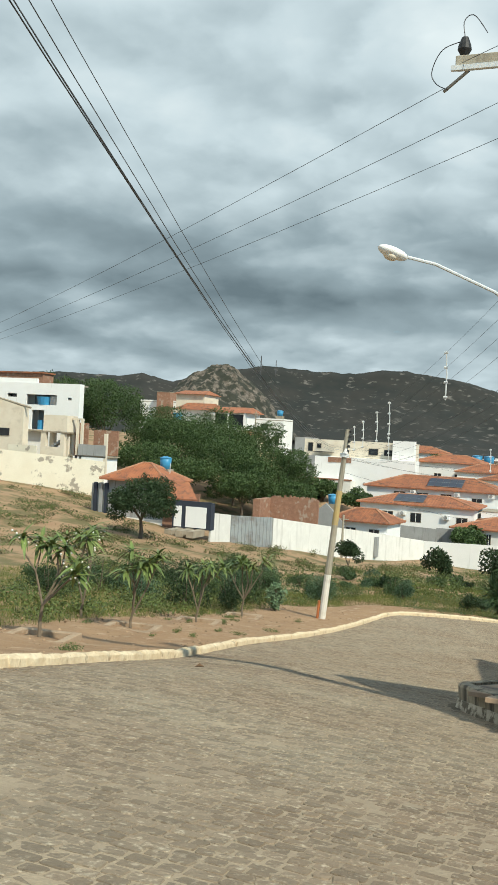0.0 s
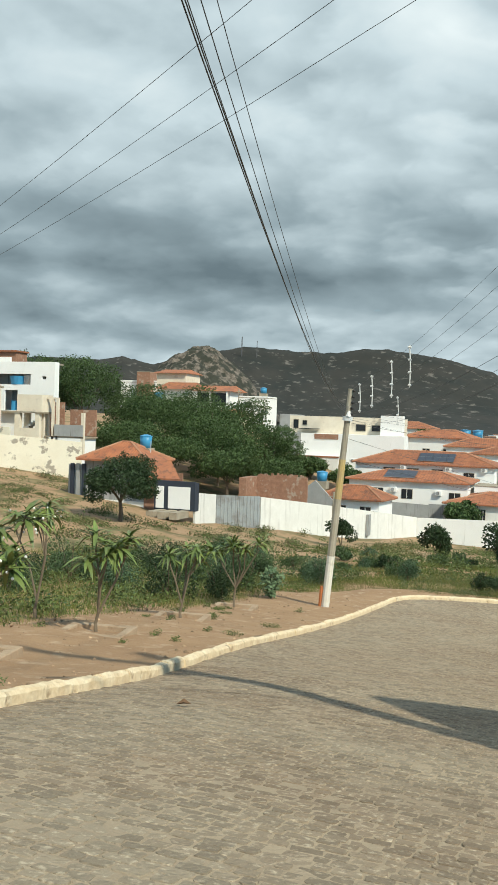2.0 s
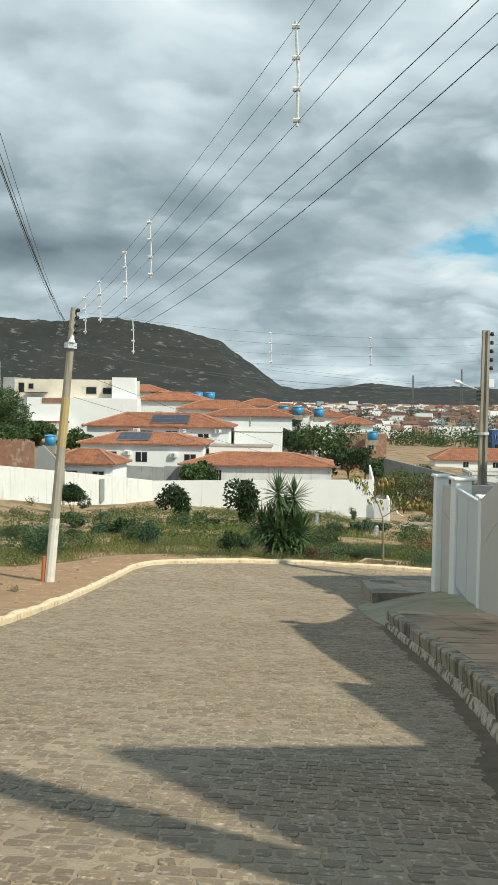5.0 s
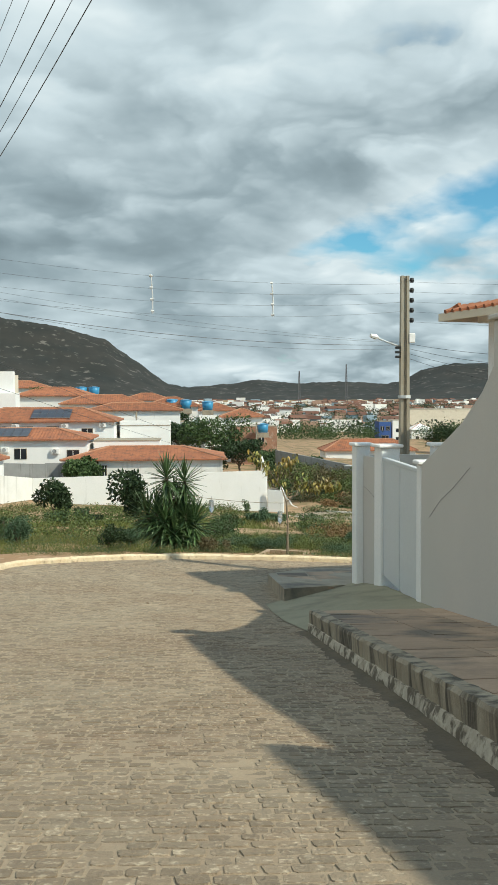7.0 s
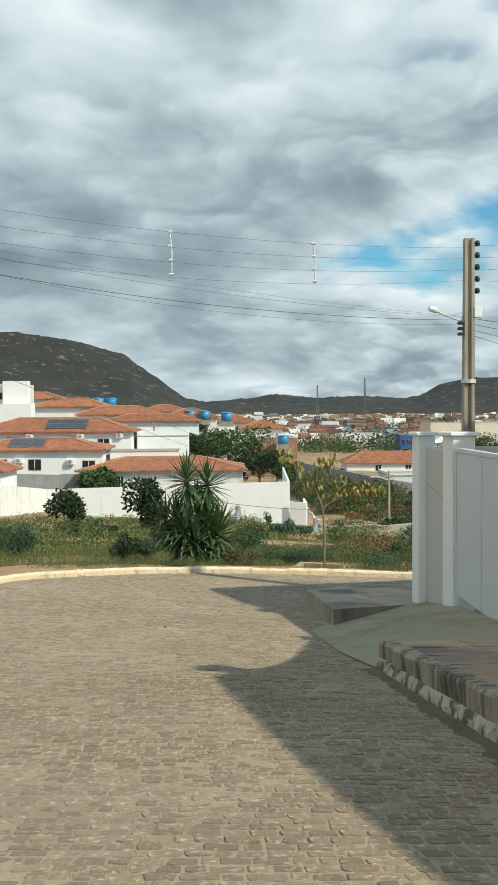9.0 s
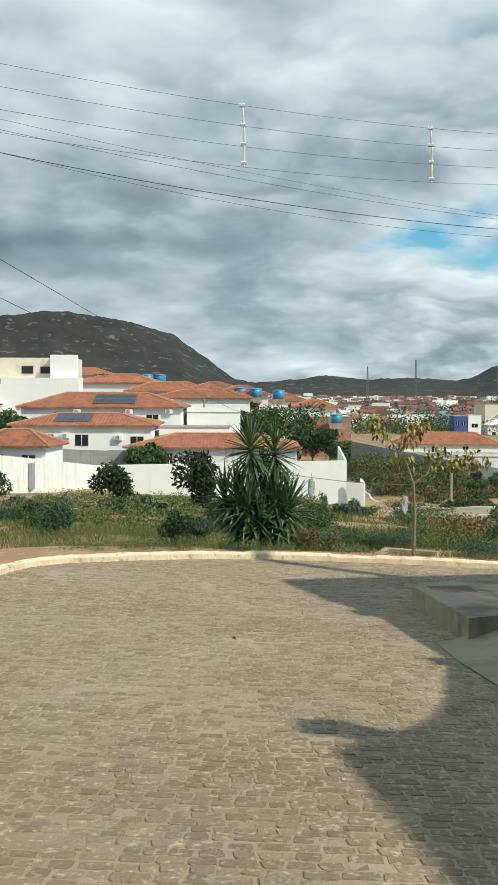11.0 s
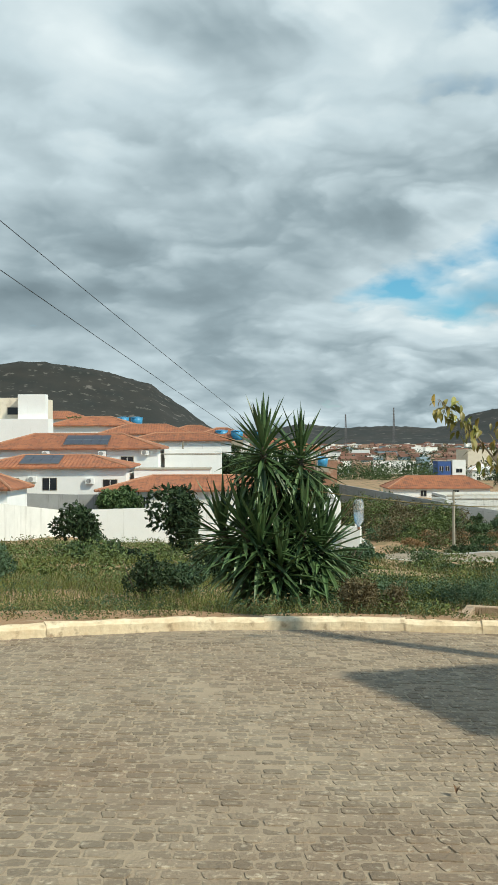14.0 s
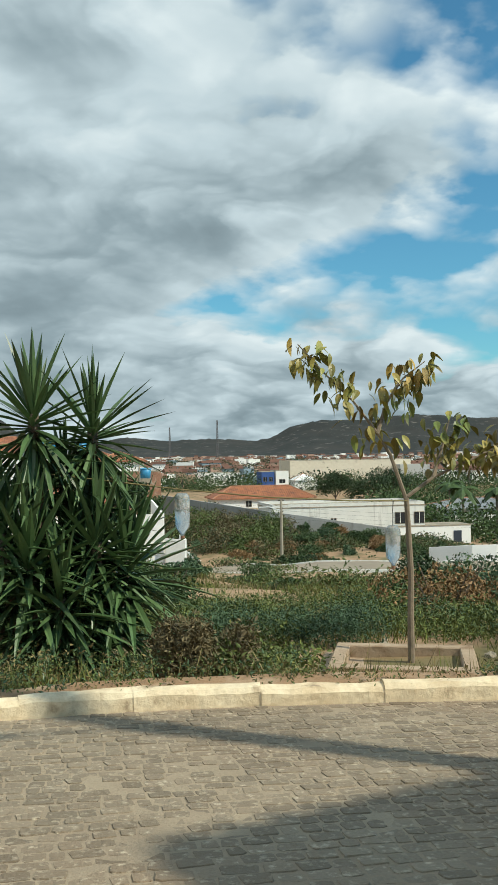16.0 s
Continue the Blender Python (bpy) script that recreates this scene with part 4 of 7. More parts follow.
def cream_complex():
    """Large pale house on the slope with open stair tower, gable wing and long retaining wall."""
    h = empty("house", pose(0, 0, 0), "tall white house with a cream stair tower and blue tanks", "house")
    front_wall(h, "wall", -80, -58.9, 66, 9.6, 12.9, [(-69.9, -68.4, 11.0, 11.45), (-66.9, -62.3, 10.1, 11.4), (-60.7, -60.1, 10.8, 11.15)], M_WHITE)
    front_wall(h, "wall", -80, -58.9, 66, -4, 9.6, [(-66.0, -64.1, 6.9, 9.4)], M_WHITE)
    part("side_wall", boxed((-59.15, 66.25, -4), (-58.9, 67.0, 12.9)), M_WHITE, h)
    part("roof_slab", boxed((-80, 66.25, 12.6), (-59.15, 68.4, 12.8)), M_CONC, h)
    part("rear_wall", boxed((-80, 68.2, -4), (-60.2, 68.4, 12.6)), M_WHITE, h)
    part("parapet", boxed((-80, 66.3, 12.9), (-65.5, 66.6, 13.5)), M_WHITE, h)
    part("upper_room", boxed((-80, 68.5, 12.8), (-66.2, 71, 14.3)), M_BRICK, h, "bare brick room on the roof")
    part("upper_roof", boxed((-80, 68.2, 14.3), (-66.0, 71.2, 14.5)), M_TILE, h)
    r = recess(h, -66.9, -62.3, 66.25, 10.1, 11.4, 1.8, M_GREY, "loggia")
    part("loggia_tank", tubed([(-64.5, 66.9, 10.1), (-64.5, 66.9, 10.7), (-64.5, 66.9, 11.15)], [1.0, 1.1, 1.2], 16), M_BLUE, r, "blue water tank")
    for k in range(9):
        part("baluster", boxed((-63.3 + 0.12 * k, 66.1, 10.1), (-63.26 + 0.12 * k, 66.15, 11.3)), M_GREY, r)
    r = recess(h, -66.0, -64.1, 66.25, 6.9, 9.4, 1.5, M_GREY, "loggia")
    part("loggia_tank", tubed([(-64.9, 66.9, 6.9), (-64.9, 66.9, 8.1)], 0.62, 14), M_BLUE, r, "blue water tank")
    part("balcony_slab", boxed((-66.4, 65.2, 6.6), (-63.4, 66.0, 6.85)), M_CONC, h)
    recess(h, -69.9, -68.4, 66.25, 11.0, 11.45, 0.6, M_DARK, "window")
    recess(h, -60.7, -60.1, 66.25, 10.8, 11.15, 0.6, M_DARK, "window")
    # stair tower: a solid head on four legs, open between
    t = part("stair_tower", boxed((-60.1, 60, 6.8), (-56.8, 62.4, 8.75)), M_CREAM, h, "cream rendered stair tower")
    part("coping", boxed((-60.2, 59.9, 6.62), (-56.7, 62.5, 6.8)), M_CONC, t)
    for a, b in ((-60.4, -59.7), (-57.65, -57.1)):
        for y in (60.0, 61.9):
            part("pier", boxed((a, y, -4), (b, y + 0.5, 6.62)), M_CREAM, t)
    part("landing", boxed((-59.7, 60.0, 3.7), (-57.65, 60.3, 4.9)), M_CREAM, t)
    part("base_wall", boxed((-59.7, 60.05, -4), (-57.65, 60.3, 2.7)), M_CREAM, t)
    for k in range(6):
        part("step", boxed((-59.6 + 0.32 * k, 60.6, 4.7 + 0.2 * k), (-59.2 + 0.32 * k, 61.6, 4.95 + 0.2 * k)), M_GREY, t)
    # gable wing
    bm = bmesh.new()
    gp = [(-78, -4), (-61.3, -4), (-61.3, 9.5), (-64.6, 10.3), (-68.5, 11.0), (-78, 8.4)]
    ga, gb = [bm.verts.new((u, 57.5, w)) for u, w in gp], [bm.verts.new((u, 58.6, w)) for u, w in gp]
    bm.faces.new(ga), bm.faces.new(gb[::-1])
    for i in range(6):
        bm.faces.new((ga[i], ga[(i + 1) % 6], gb[(i + 1) % 6], gb[i]))
    part("gable_wing", bm, M_CREAM, h)
    part("gable_coping", tubed([(-60.4, 57.6, 9.45), (-64.6, 57.6, 10.4), (-68.5, 57.6, 11.1)], 0.15, 6), M_CONC, h)
    # No hole is cut: a dark slab paints the opening's inner shade.
    part("gable_opening", boxed((-64.9, 57.4, 6.0), (-63.2, 57.55, 6.9)), M_DARK, h)
    part("yard_wall", boxed((-62.2, 56.0, 1.0), (-58.3, 56.2, 5.0)), M_PEEL, h, "low wall with peeling paint")
    # open frame, terrace and white room below
    for a, b, z in ((-57.4, -57.1, 8.3), (-56.1, -55.8, 8.3), (-55.5, -55.2, 8.3), (-52.2, -51.8, 6.8)):
        part("post", boxed((a, 61.0, 2.0), (b, 61.3, z)), M_CREAM, h)
    part("frame_beam", boxed((-57.4, 61.0, 8.3), (-55.2, 61.3, 8.5)), M_CREAM, h)
    part("frame_back", boxed((-57.3, 62.6, 2.0), (-55.4, 62.8, 8.0)), M_BRICK, h)
    part("terrace_slab", boxed((-57.0, 61.0, 3.9), (-51.9, 64.5, 4.05)), M_CONC, h)
    part("terrace_parapet", boxed((-55.6, 60.85, 4.1), (-51.9, 61.02, 5.4)), M_GREY, h, "bare rendered parapet")
    part("brick_panel", boxed((-55.4, 64.0, 4.1), (-52.0, 64.3, 7.2)), M_BRICK, h)
    part("terrace_room", boxed((-56.4, 61.0, -5), (-52.2, 64.5, 3.9)), M_WHITE, h)
    for k in range(12):
        x, z = -55.6 + 0.34 * (k % 6), 3.0 + 0.28 * (k // 6)
        part("vent_block", boxed((x, 60.95, z), (x + 0.24, 61.0, z + 0.18)), M_GREY, h)
    w = empty("wall_terrace", pose(0, 0, 0), "long cream retaining wall with peeling paint", "wall", kind="structure")
    slanted((-66, 49.5), (-49.8, 57.2), -2.5, -4.5, 4.9, 3.6, 0.25, M_PEEL, "panel", w)
    slanted((-66, 49.35), (-49.8, 57.05), -2.5, -4.5, 1.4, -0.6, 0.2, M_CREAM, "footing", w)
    slanted((-49.8, 57.2), (-44, 48.5), -4.5, -4.5, 0.8, 0.2, 0.2, M_WHITE2, "panel", w)


cream_complex()


def hill_house():
    h = empty("house", pose(-77, 150, 8.2), "hillside house with a tiled porch and white balustrade", "house")
    part("wall", boxed((-8, 0, -14), (8.5, 8, 4.6)), M_WHITE, h)
    part("upper_wall", boxed((-10.5, 4, -14), (-3.5, 12, 8.2)), M_CREAM, h)
    for lo, hi, z0, z1, nm in (((-11.2, 3.2), (-3, 12.6), 8.2, 9.2, "upper_roof"), ((-8.6, -0.8), (0.4, 8.6), 4.6, 6.2, "roof"), ((0.4, -1.2), (9.4, 8.6), 4.3, 5.6, "porch_roof")):
        bm = bmesh.new()
        v = [bm.verts.new(p) for p in ((lo[0], lo[1], z0), (hi[0], lo[1], z0), (hi[0], hi[1], z0), (lo[0], hi[1], z0), (lo[0] + 1, (lo[1] + hi[1]) / 2, z1), (hi[0] - 1, (lo[1] + hi[1]) / 2, z1))]
        for q in ((0, 1, 5, 4), (1, 2, 5), (2, 3, 4, 5), (3, 0, 4), (3, 2, 1, 0)):
            bm.faces.new([v[k] for k in q])
        part(nm, bm, M_TILE, h)
    # Dark slab on the wall paints the shade inside the porch.
    part("porch_opening", boxed((1.2, -0.15, 1.2), (8.0, 0.0, 3.9)), M_DARK, h)
    for x in (1.0, 4.4, 8.2):
        part("porch_column", boxed((x - 0.18, -1.0, -0.5), (x + 0.18, -0.65, 4.3)), M_WHITE, h)
    part("balustrade", boxed((0.8, -1.0, -0.6), (8.4, -0.8, 0.9)), M_WHITE2, h)
    house("small white flat-roofed house with an orange lean-to", -63.5, -57.4, 142, 6, 5.0, 11.0, None, 0, wins=[(-1.0, 4.2, 1.5, 1.0), (1.8, 1.0, 0.8, 2.0)], parapet=0.4)
    house("orange-roofed outbuilding below the hill house", -67.5, -61.5, 139, 4, 4.5, 7.4, 8.6, 0, wall=M_CREAM)
    house("far white house with an orange upper room", -104, -92, 168, 8, 9, 14.8, None, 0, parapet=0.5)
    house("narrow orange-walled upper room", -98.5, -95, 166, 4, 9, 17.2, None, 0, wall=M_BRICK)
    water_tank(-79.8, 139, 10.2, 1.0, 1.3)
    water_tank(-58.6, 143, 12.0, 0.7, 1.0)


hill_house()

# further tiled roofs behind the bungalows
for k, (x0, x1, y, base, eave, ridge) in enumerate(((-31, -18, 146, 0, 4.4, 5.9), (-22, -8, 141, -2, 3.0, 4.5), (-17, -1.5, 136, -3, 1.9, 3.1), (-8, 1.5, 150, -3, 2.4, 4.0),
                                                    (6, 14, 156, -5, 0.2, 1.7), (-40, -28, 165, 0, 6.0, 7.4), (2, 10, 180, -6, 1.0, 2.6), (-14, -4, 172, -3, 3.4, 4.8))):
    house("white house with a weathered clay-tile roof", x0, x1, y, 8, base, eave, ridge, (k * 7) % 9 - 4, wins=[(-2, 1.2, 1.3, 1.0), (2, 1.2, 1.3, 1.0)])
for x, y, z in ((-20.6, 158, 4.4), (-18.2, 158, 4.4), (-3.2, 152, 2.0), (-0.6, 150, 1.9), (3.4, 150, 1.6), (13.6, 150, -2.6)):
    water_tank(x, y, z, 1.05, 1.5)
house("unfinished brick house with grey patched walls", 8.5, 16.5, 152, 7, -6, -1.6, None, 8, wall=M_BRICK, wins=[(1, 1.5, 1, 1.2)])
house("grey rendered yard building behind the trees", -7.0, -1.0, 138, 5, -5, -0.2, None, 0, wall=M_GREY)


# boundary walls in the valley
def boundary(name, pts, mat, thick, label, cat="wall"):
    w = empty(name, pose(0, 0, 0), label, cat, kind="structure")
    for (a, za, ta), (b, zb, tb) in zip(pts, pts[1:]):
        slanted(a, b, za, zb, ta, tb, thick, mat, "panel", w)
    return w


wl = boundary("wall_west", [((-26.9, 51.2), -4.5, -0.65), ((-22.4, 62), -6.5, -2.1), ((-16.5, 77.6), -8.5, -4.25)], M_WHITE2, 0.2, "weathered white boundary wall with dark rain streaks")
part("yard_door", boxed((-20.2, 67.3, -5.6), (-19.9, 68.6, -3.3), 0.01), M_GREY, wl)
boundary("wall_yard", [((-30.3, 43.3), -3, 0.05), ((-30.0, 47.4), -4, -0.35)], M_WHITE2, 0.2, "short whitewashed yard wall")
g = empty("metal_gate", pose(0, 0, 0), "double gate of rusty grey corrugated sheet", "gate")
for k in range(2):
    a, b = (-30.0 + 1.55 * k, 47.4 + 1.9 * k), (-28.48 + 1.55 * k, 49.26 + 1.9 * k)
    leaf = slanted(a, b, -3.5, -3.6, -0.4 - 0.12 * k, -0.5 - 0.12 * k, 0.06, M_ZINC, "leaf", g)
    for j in range(6):
        s = (j + 0.5) / 6
        part("corrugation", tubed([(a[0] + (b[0] - a[0]) * s + 0.02, a[1] + (b[1] - a[1]) * s - 0.04, -3.4), (a[0] + (b[0] - a[0]) * s + 0.02, a[1] + (b[1] - a[1]) * s - 0.04, -0.55)], 0.05, 5), M_ZINC, leaf)
boundary("wall_east", [((-16.4, 77.6), -8.5, -4.3), ((8.3, 76.4), -9, -3.6)], M_WHITE, 0.2, "plain white boundary wall along the bungalows")
boundary("wall_corner", [((8.3, 76.4), -9, -3.6), ((9.3, 96), -9, -3.4)], M_WHITE, 0.2, "white boundary wall returning up the lane")
boundary("wall_low", [((8.4, 75.9), -9, -5.6), ((10.0, 75.4), -9, -5.7), ((10.2, 80), -9, -5.7)], M_WHITE, 0.2, "low white wall stub beside the lane")
boundary("wall_inner", [((-17, 90), -8, -3.6), ((-15, 90), -8, -3.6), ((-13.9, 86), -8, -3.4)], M_GREY, 0.2, "grey inner yard wall")
boundary("wall_yard_rear", [((-24.5, 84), -9, -3.0), ((-16.0, 84.5), -9, -3.3)], M_GREY, 0.2, "grey inner yard wall below the bungalow")
boundary("wall_lane", [((13.5, 122), -10, -4.2), ((23.0, 101), -11, -5.3), ((35.6, 98), -12, -7.2)], M_GREY, 0.25, "long grey rendered wall along the lane")
boundary("wall_rear", [((-12, 133), -5, -1.2), ((2.5, 131), -6, -2.0)], M_GREY, 0.25, "mottled grey rubble wall")
boundary("wall_lot", [((30.0, 72.5), -11, -6.75), ((33, 70.8), -11, -6.5), ((37, 70.2), -11, -6.5), ((42, 70.5), -11, -7.0)], M_WHITE, 0.25, "white boundary wall of the corner lot")
house("low white and grey house with a flat parapet roof", 24.0, 42.6, 104, 8, -10.3, -5.2, None, 0, wall=M_WHITE2, wins=[(6.2, 3.0, 1.2, 1.3), (8.6, 3.0, 1.2, 1.3), (-6, 3.2, 0.6, 0.6), (-2, 3.2, 0.6, 0.6)], parapet=0.45)
house("white garage annex with a blue door", 38, 48.2, 103.4, 4, -10.4, -7.7, None, 0, doors=[(3.4, 0, 1.0, 2.1, M_NAVY)])
house("long building with an orange tile roof beyond the lane", 27.5, 46, 165, 8, -9.5, -7.0, -4.9, 0, wall=M_WHITE, wins=[(-3, 1, 1, 1), (3, 1, 1, 1)])
house("white house behind the palms", 57, 70, 131, 8, -12, -7.6, -6.2, 0, roof=M_ZINC, wins=[(0, 1.6, 1.2, 1.2), (3.2, 1.6, 1.2, 1.2)])
house("blue two-storey house in the town", 66, 70.3, 300, 8, -14, -5.3, None, 0, wall=M_COBALT, wins=[(-1, 5.6, 1.2, 1.4), (1.0, 5.6, 1.2, 1.4), (0, 2.2, 2.4, 1.6)])
house("white two-storey house in the town", 70.8, 75.2, 300, 8, -14, -4.9, None, 0, wins=[(0, 5, 2.0, 1.2), (0, 2, 2.0, 1.2)])
house("white gabled house in the town", 80, 88, 310, 8, -15, -8.5, -6.4, 0, roof=M_WHITE, wins=[(-2, 3, 1, 1), (2, 3, 1, 1)])
house("long pale commercial building in the town", 96, 150, 380, 20, -16, -2.5, None, 0, wall=M_CREAM)
house("pale green-fronted commercial building in the town", 60, 82, 420, 14, -18, -8.0, None, 0)


# lane in the valley with its kerb
def lane():
    pts = [(10.5, 112), (9.2, 92), (9.6, 80), (12.5, 72.5), (17, 69.2), (23, 67.5), (30, 66.5), (45, 66)]
    L = smooth_line(pts, 1.5)
    n = np.stack([-np.gradient(L[:, 1]), np.gradient(L[:, 0])], 1)
    n /= np.linalg.norm(n, axis=1)[:, None]
    vs, fs = [], []
    for k, (p, q) in enumerate(zip(L, n)):
        for s in (-2.8, 0.0, 2.8):
            x, y = p + q * s
            vs.append((x, y, ground_z(*p) + 0.30))
        if k:
            fs += [(3 * k - 3 + i, 3 * k - 2 + i, 3 * k + 1 + i, 3 * k + i) for i in (0, 1)]
    tagged(raw("lane", vs, fs, material("lane_paving", (0.33, 0.275, 0.20), (0.26, 0.21, 0.155), 0.5, 0.95, 0.2, 12), None, True), "pale paved lane curving through the valley", "road", kind="structure")
    kb = empty("kerb_lane", pose(0, 0, 0), "thin limewashed kerb along the lane", "kerb", kind="structure")
    for s in (-2.85, 2.85):
        for a, b, q, r in zip(L[::2], L[2::2], n[::2], n[2::2]):
            z, w = ground_z(*a) + 0.2, ground_z(*b) + 0.2
            slanted(a + q * s, b + r * s, z - 0.3, w - 0.3, z + 0.2, w + 0.2, 0.16, M_WHITE2, "kerb_stone", kb)


lane()


def far_town():
    """Roofs and walls of the town on the plain."""
    rng = random.Random(21)
    wv, wf, rv, rf = [], [], [], []
    for _ in range(3600):
        b = radians(rng.uniform(-14, 34))
        r = 400 + 900 * rng.random() ** 0.9
        if math.degrees(b) < -1 and r < 330:
            continue
        x, y = r * math.sin(b), r * math.cos(b)
        z = valley(x, y)
        w, d, h = rng.uniform(4, 8), rng.uniform(5, 8), rng.choice((3.2, 3.6, 4.2, 5.8, 6.4))
        if rng.random() < 0.04:
            w, h = w * 1.8, h + 3
        a = rng.uniform(-0.3, 0.3)
        ca, sa = math.cos(a), math.sin(a)
        P = [(x + u * ca - v * sa, y + u * sa + v * ca) for u, v in ((-w / 2, -d / 2), (w / 2, -d / 2), (w / 2, d / 2), (-w / 2, d / 2))]
        o = len(wv)
        wv += [(*p, z - 3) for p in P] + [(*p, z + h) for p in P]
        wf += [(o + i, o + (i + 1) % 4, o + 4 + (i + 1) % 4, o + 4 + i) for i in range(4)] + [(o + 4, o + 5, o + 6, o + 7)]
        if rng.random() < 0.36:
            o = len(rv)
            Q = [(x + u * ca - v * sa, y + u * sa + v * ca) for u, v in ((-w / 2 - .4, -d / 2 - .4), (w / 2 + .4, -d / 2 - .4), (w / 2 + .4, d / 2 + .4), (-w / 2 - .4, d / 2 + .4))]
            m = ((Q[0][0] + Q[3][0]) / 2, (Q[0][1] + Q[3][1]) / 2), ((Q[1][0] + Q[2][0]) / 2, (Q[1][1] + Q[2][1]) / 2)
            rv += [(*p, z + h) for p in Q] + [(*m[0], z + h + 1.6), (*m[1], z + h + 1.6)]
            rf += [(o, o + 1, o + 5, o + 4), (o + 2, o + 3, o + 4, o + 5), (o, o + 4, o + 3), (o + 1, o + 2, o + 5)]
    mw = bpy.data.materials.new("town_walls")
    mw.use_nodes = True
    nt = mw.node_tree
    g, cr = nt.nodes.new("ShaderNodeNewGeometry"), nt.nodes.new("ShaderNodeValToRGB")
    cr.color_ramp.interpolation = "CONSTANT"
    for k, c in enumerate(((0.80, 0.78, 0.74), (0.60, 0.53, 0.44), (0.78, 0.75, 0.69), (0.42, 0.27, 0.20), (0.42, 0.41, 0.39), (0.74, 0.72, 0.68), (0.25, 0.33, 0.38))):
        e = cr.color_ramp.elements[k] if k < 2 else cr.color_ramp.elements.new(0.5)
        e.color = (*c, 1)
    for k, e in enumerate(cr.color_ramp.elements):
        e.position = (0, 0.38, 0.46, 0.72, 0.76, 0.82, 0.985)[k]
    nt.links.new(g.outputs["Random Per Island"], cr.inputs[0])
    nt.links.new(cr.outputs[0], nt.nodes["Principled BSDF"].inputs["Base Color"])
    nt.nodes["Principled BSDF"].inputs["Roughness"].default_value = 0.9
    t = empty("town", pose(0, 0, 0), "dense distant town of white houses and clay roofs", "town", kind="stuff")
    tagged(raw("town_walls", wv, wf, mw, t), kind="stuff")
    tagged(raw("town_roofs", rv, rf, material("town_tile", (0.19, 0.085, 0.055), (0.12, 0.065, 0.045), 0.05, 0.9, 0, 0.5, rand=0.35, island=True), t), kind="stuff")


far_town()


def mast(x, y, top, w, label):
    m = empty("radio_mast", pose(x, y, valley(x, y)), label, "radio mast", "radio masts")
    H = top - valley(x, y)
    for k in range(3):
        a = k * math.tau / 3
        part("leg", tubed([(w * math.cos(a), w * math.sin(a), 0), (w * 0.3 * math.cos(a), w * 0.3 * math.sin(a), H)], w * 0.22, 4), M_MAST, m)
    bm = bmesh.new()
    n = 16
    for j in range(n):
        for k in range(3):
            f0, f1 = 1 - 0.7 * j / n, 1 - 0.7 * (j + 1) / n
            a, b = k * math.tau / 3, (k + 1) * math.tau / 3
            tube(bm, [(w * f0 * math.cos(a), w * f0 * math.sin(a), H * j / n), (w * f1 * math.cos(b), w * f1 * math.sin(b), H * (j + 1) / n)], w * 0.14, 3, False)
    part("lattice", bm, M_MAST, m)


M_MAST = material("mast_steel", (0.15, 0.15, 0.155), (0.12, 0.11, 0.11), 0.2, 0.7, 0.0, 2)
mast(142.4, 1199, 35.0, 2.0, "slender lattice radio mast above the town")
mast(204, 1192, 43.5, 2.0, "taller lattice radio mast above the town")
mast(-690, 1820, 184, 2.2, "lattice mast on the mountain crest")
mast(-660, 1832, 176, 1.4, "thin lattice mast on the mountain crest")

# ---- plants ----
def leaf_material(name, a, b, rough=0.55, rand=0.35, island=True):
    m = material(name, tuple(c * 1.4 for c in a), tuple(c * 1.4 for c in b), 1.5, rough, 0.0, 12, rand=rand, island=island, spec=0.2)
    return m


M_TREE = leaf_material("tree_leaves", (0.056, 0.086, 0.028), (0.032, 0.054, 0.018))
M_DARKLEAF = leaf_material("dark_leaves", (0.030, 0.050, 0.020), (0.020, 0.034, 0.014))
M_SHRUB = leaf_material("shrub_leaves", (0.055, 0.085, 0.032), (0.038, 0.062, 0.026))
M_BLUISH = leaf_material("grey_green_leaves", (0.062, 0.100, 0.052), (0.044, 0.074, 0.038))
M_MILKWEED = leaf_material("milkweed_leaves", (0.13, 0.185, 0.105), (0.075, 0.12, 0.06))
M_DRYLEAF = leaf_material("dry_leaves", (0.20, 0.12, 0.055), (0.15, 0.09, 0.04))
M_GRASS = leaf_material("grass", (0.092, 0.118, 0.028), (0.118, 0.118, 0.038), 0.8, 0.4)
M_STRAW = leaf_material("straw_grass", (0.17, 0.13, 0.065), (0.11, 0.10, 0.04), 0.8, 0.4)
M_BARK = material("bark", (0.17, 0.13, 0.095), (0.11, 0.085, 0.06), 6.0, 0.9, 0.5, 40)
M_PALEBARK = material("pale_bark", (0.30, 0.235, 0.165), (0.20, 0.155, 0.11), 6.0, 0.9, 0.4, 40)
M_YUCCA = material("yucca_leaf", (0.095, 0.155, 0.055), (0.060, 0.112, 0.040), 3.0, 0.42, 0.05, 30, rand=0.35, spec=0.5)
M_PLUM = material("frangipani_leaf", (0.19, 0.235, 0.062), (0.105, 0.155, 0.042), 3.0, 0.45, 0.05, 30, rand=0.35)
M_SAPLEAF = material("sapling_leaf", (0.135, 0.195, 0.045), (0.33, 0.22, 0.055), 2.0, 0.45, 0.05, 30, rand=0.45)


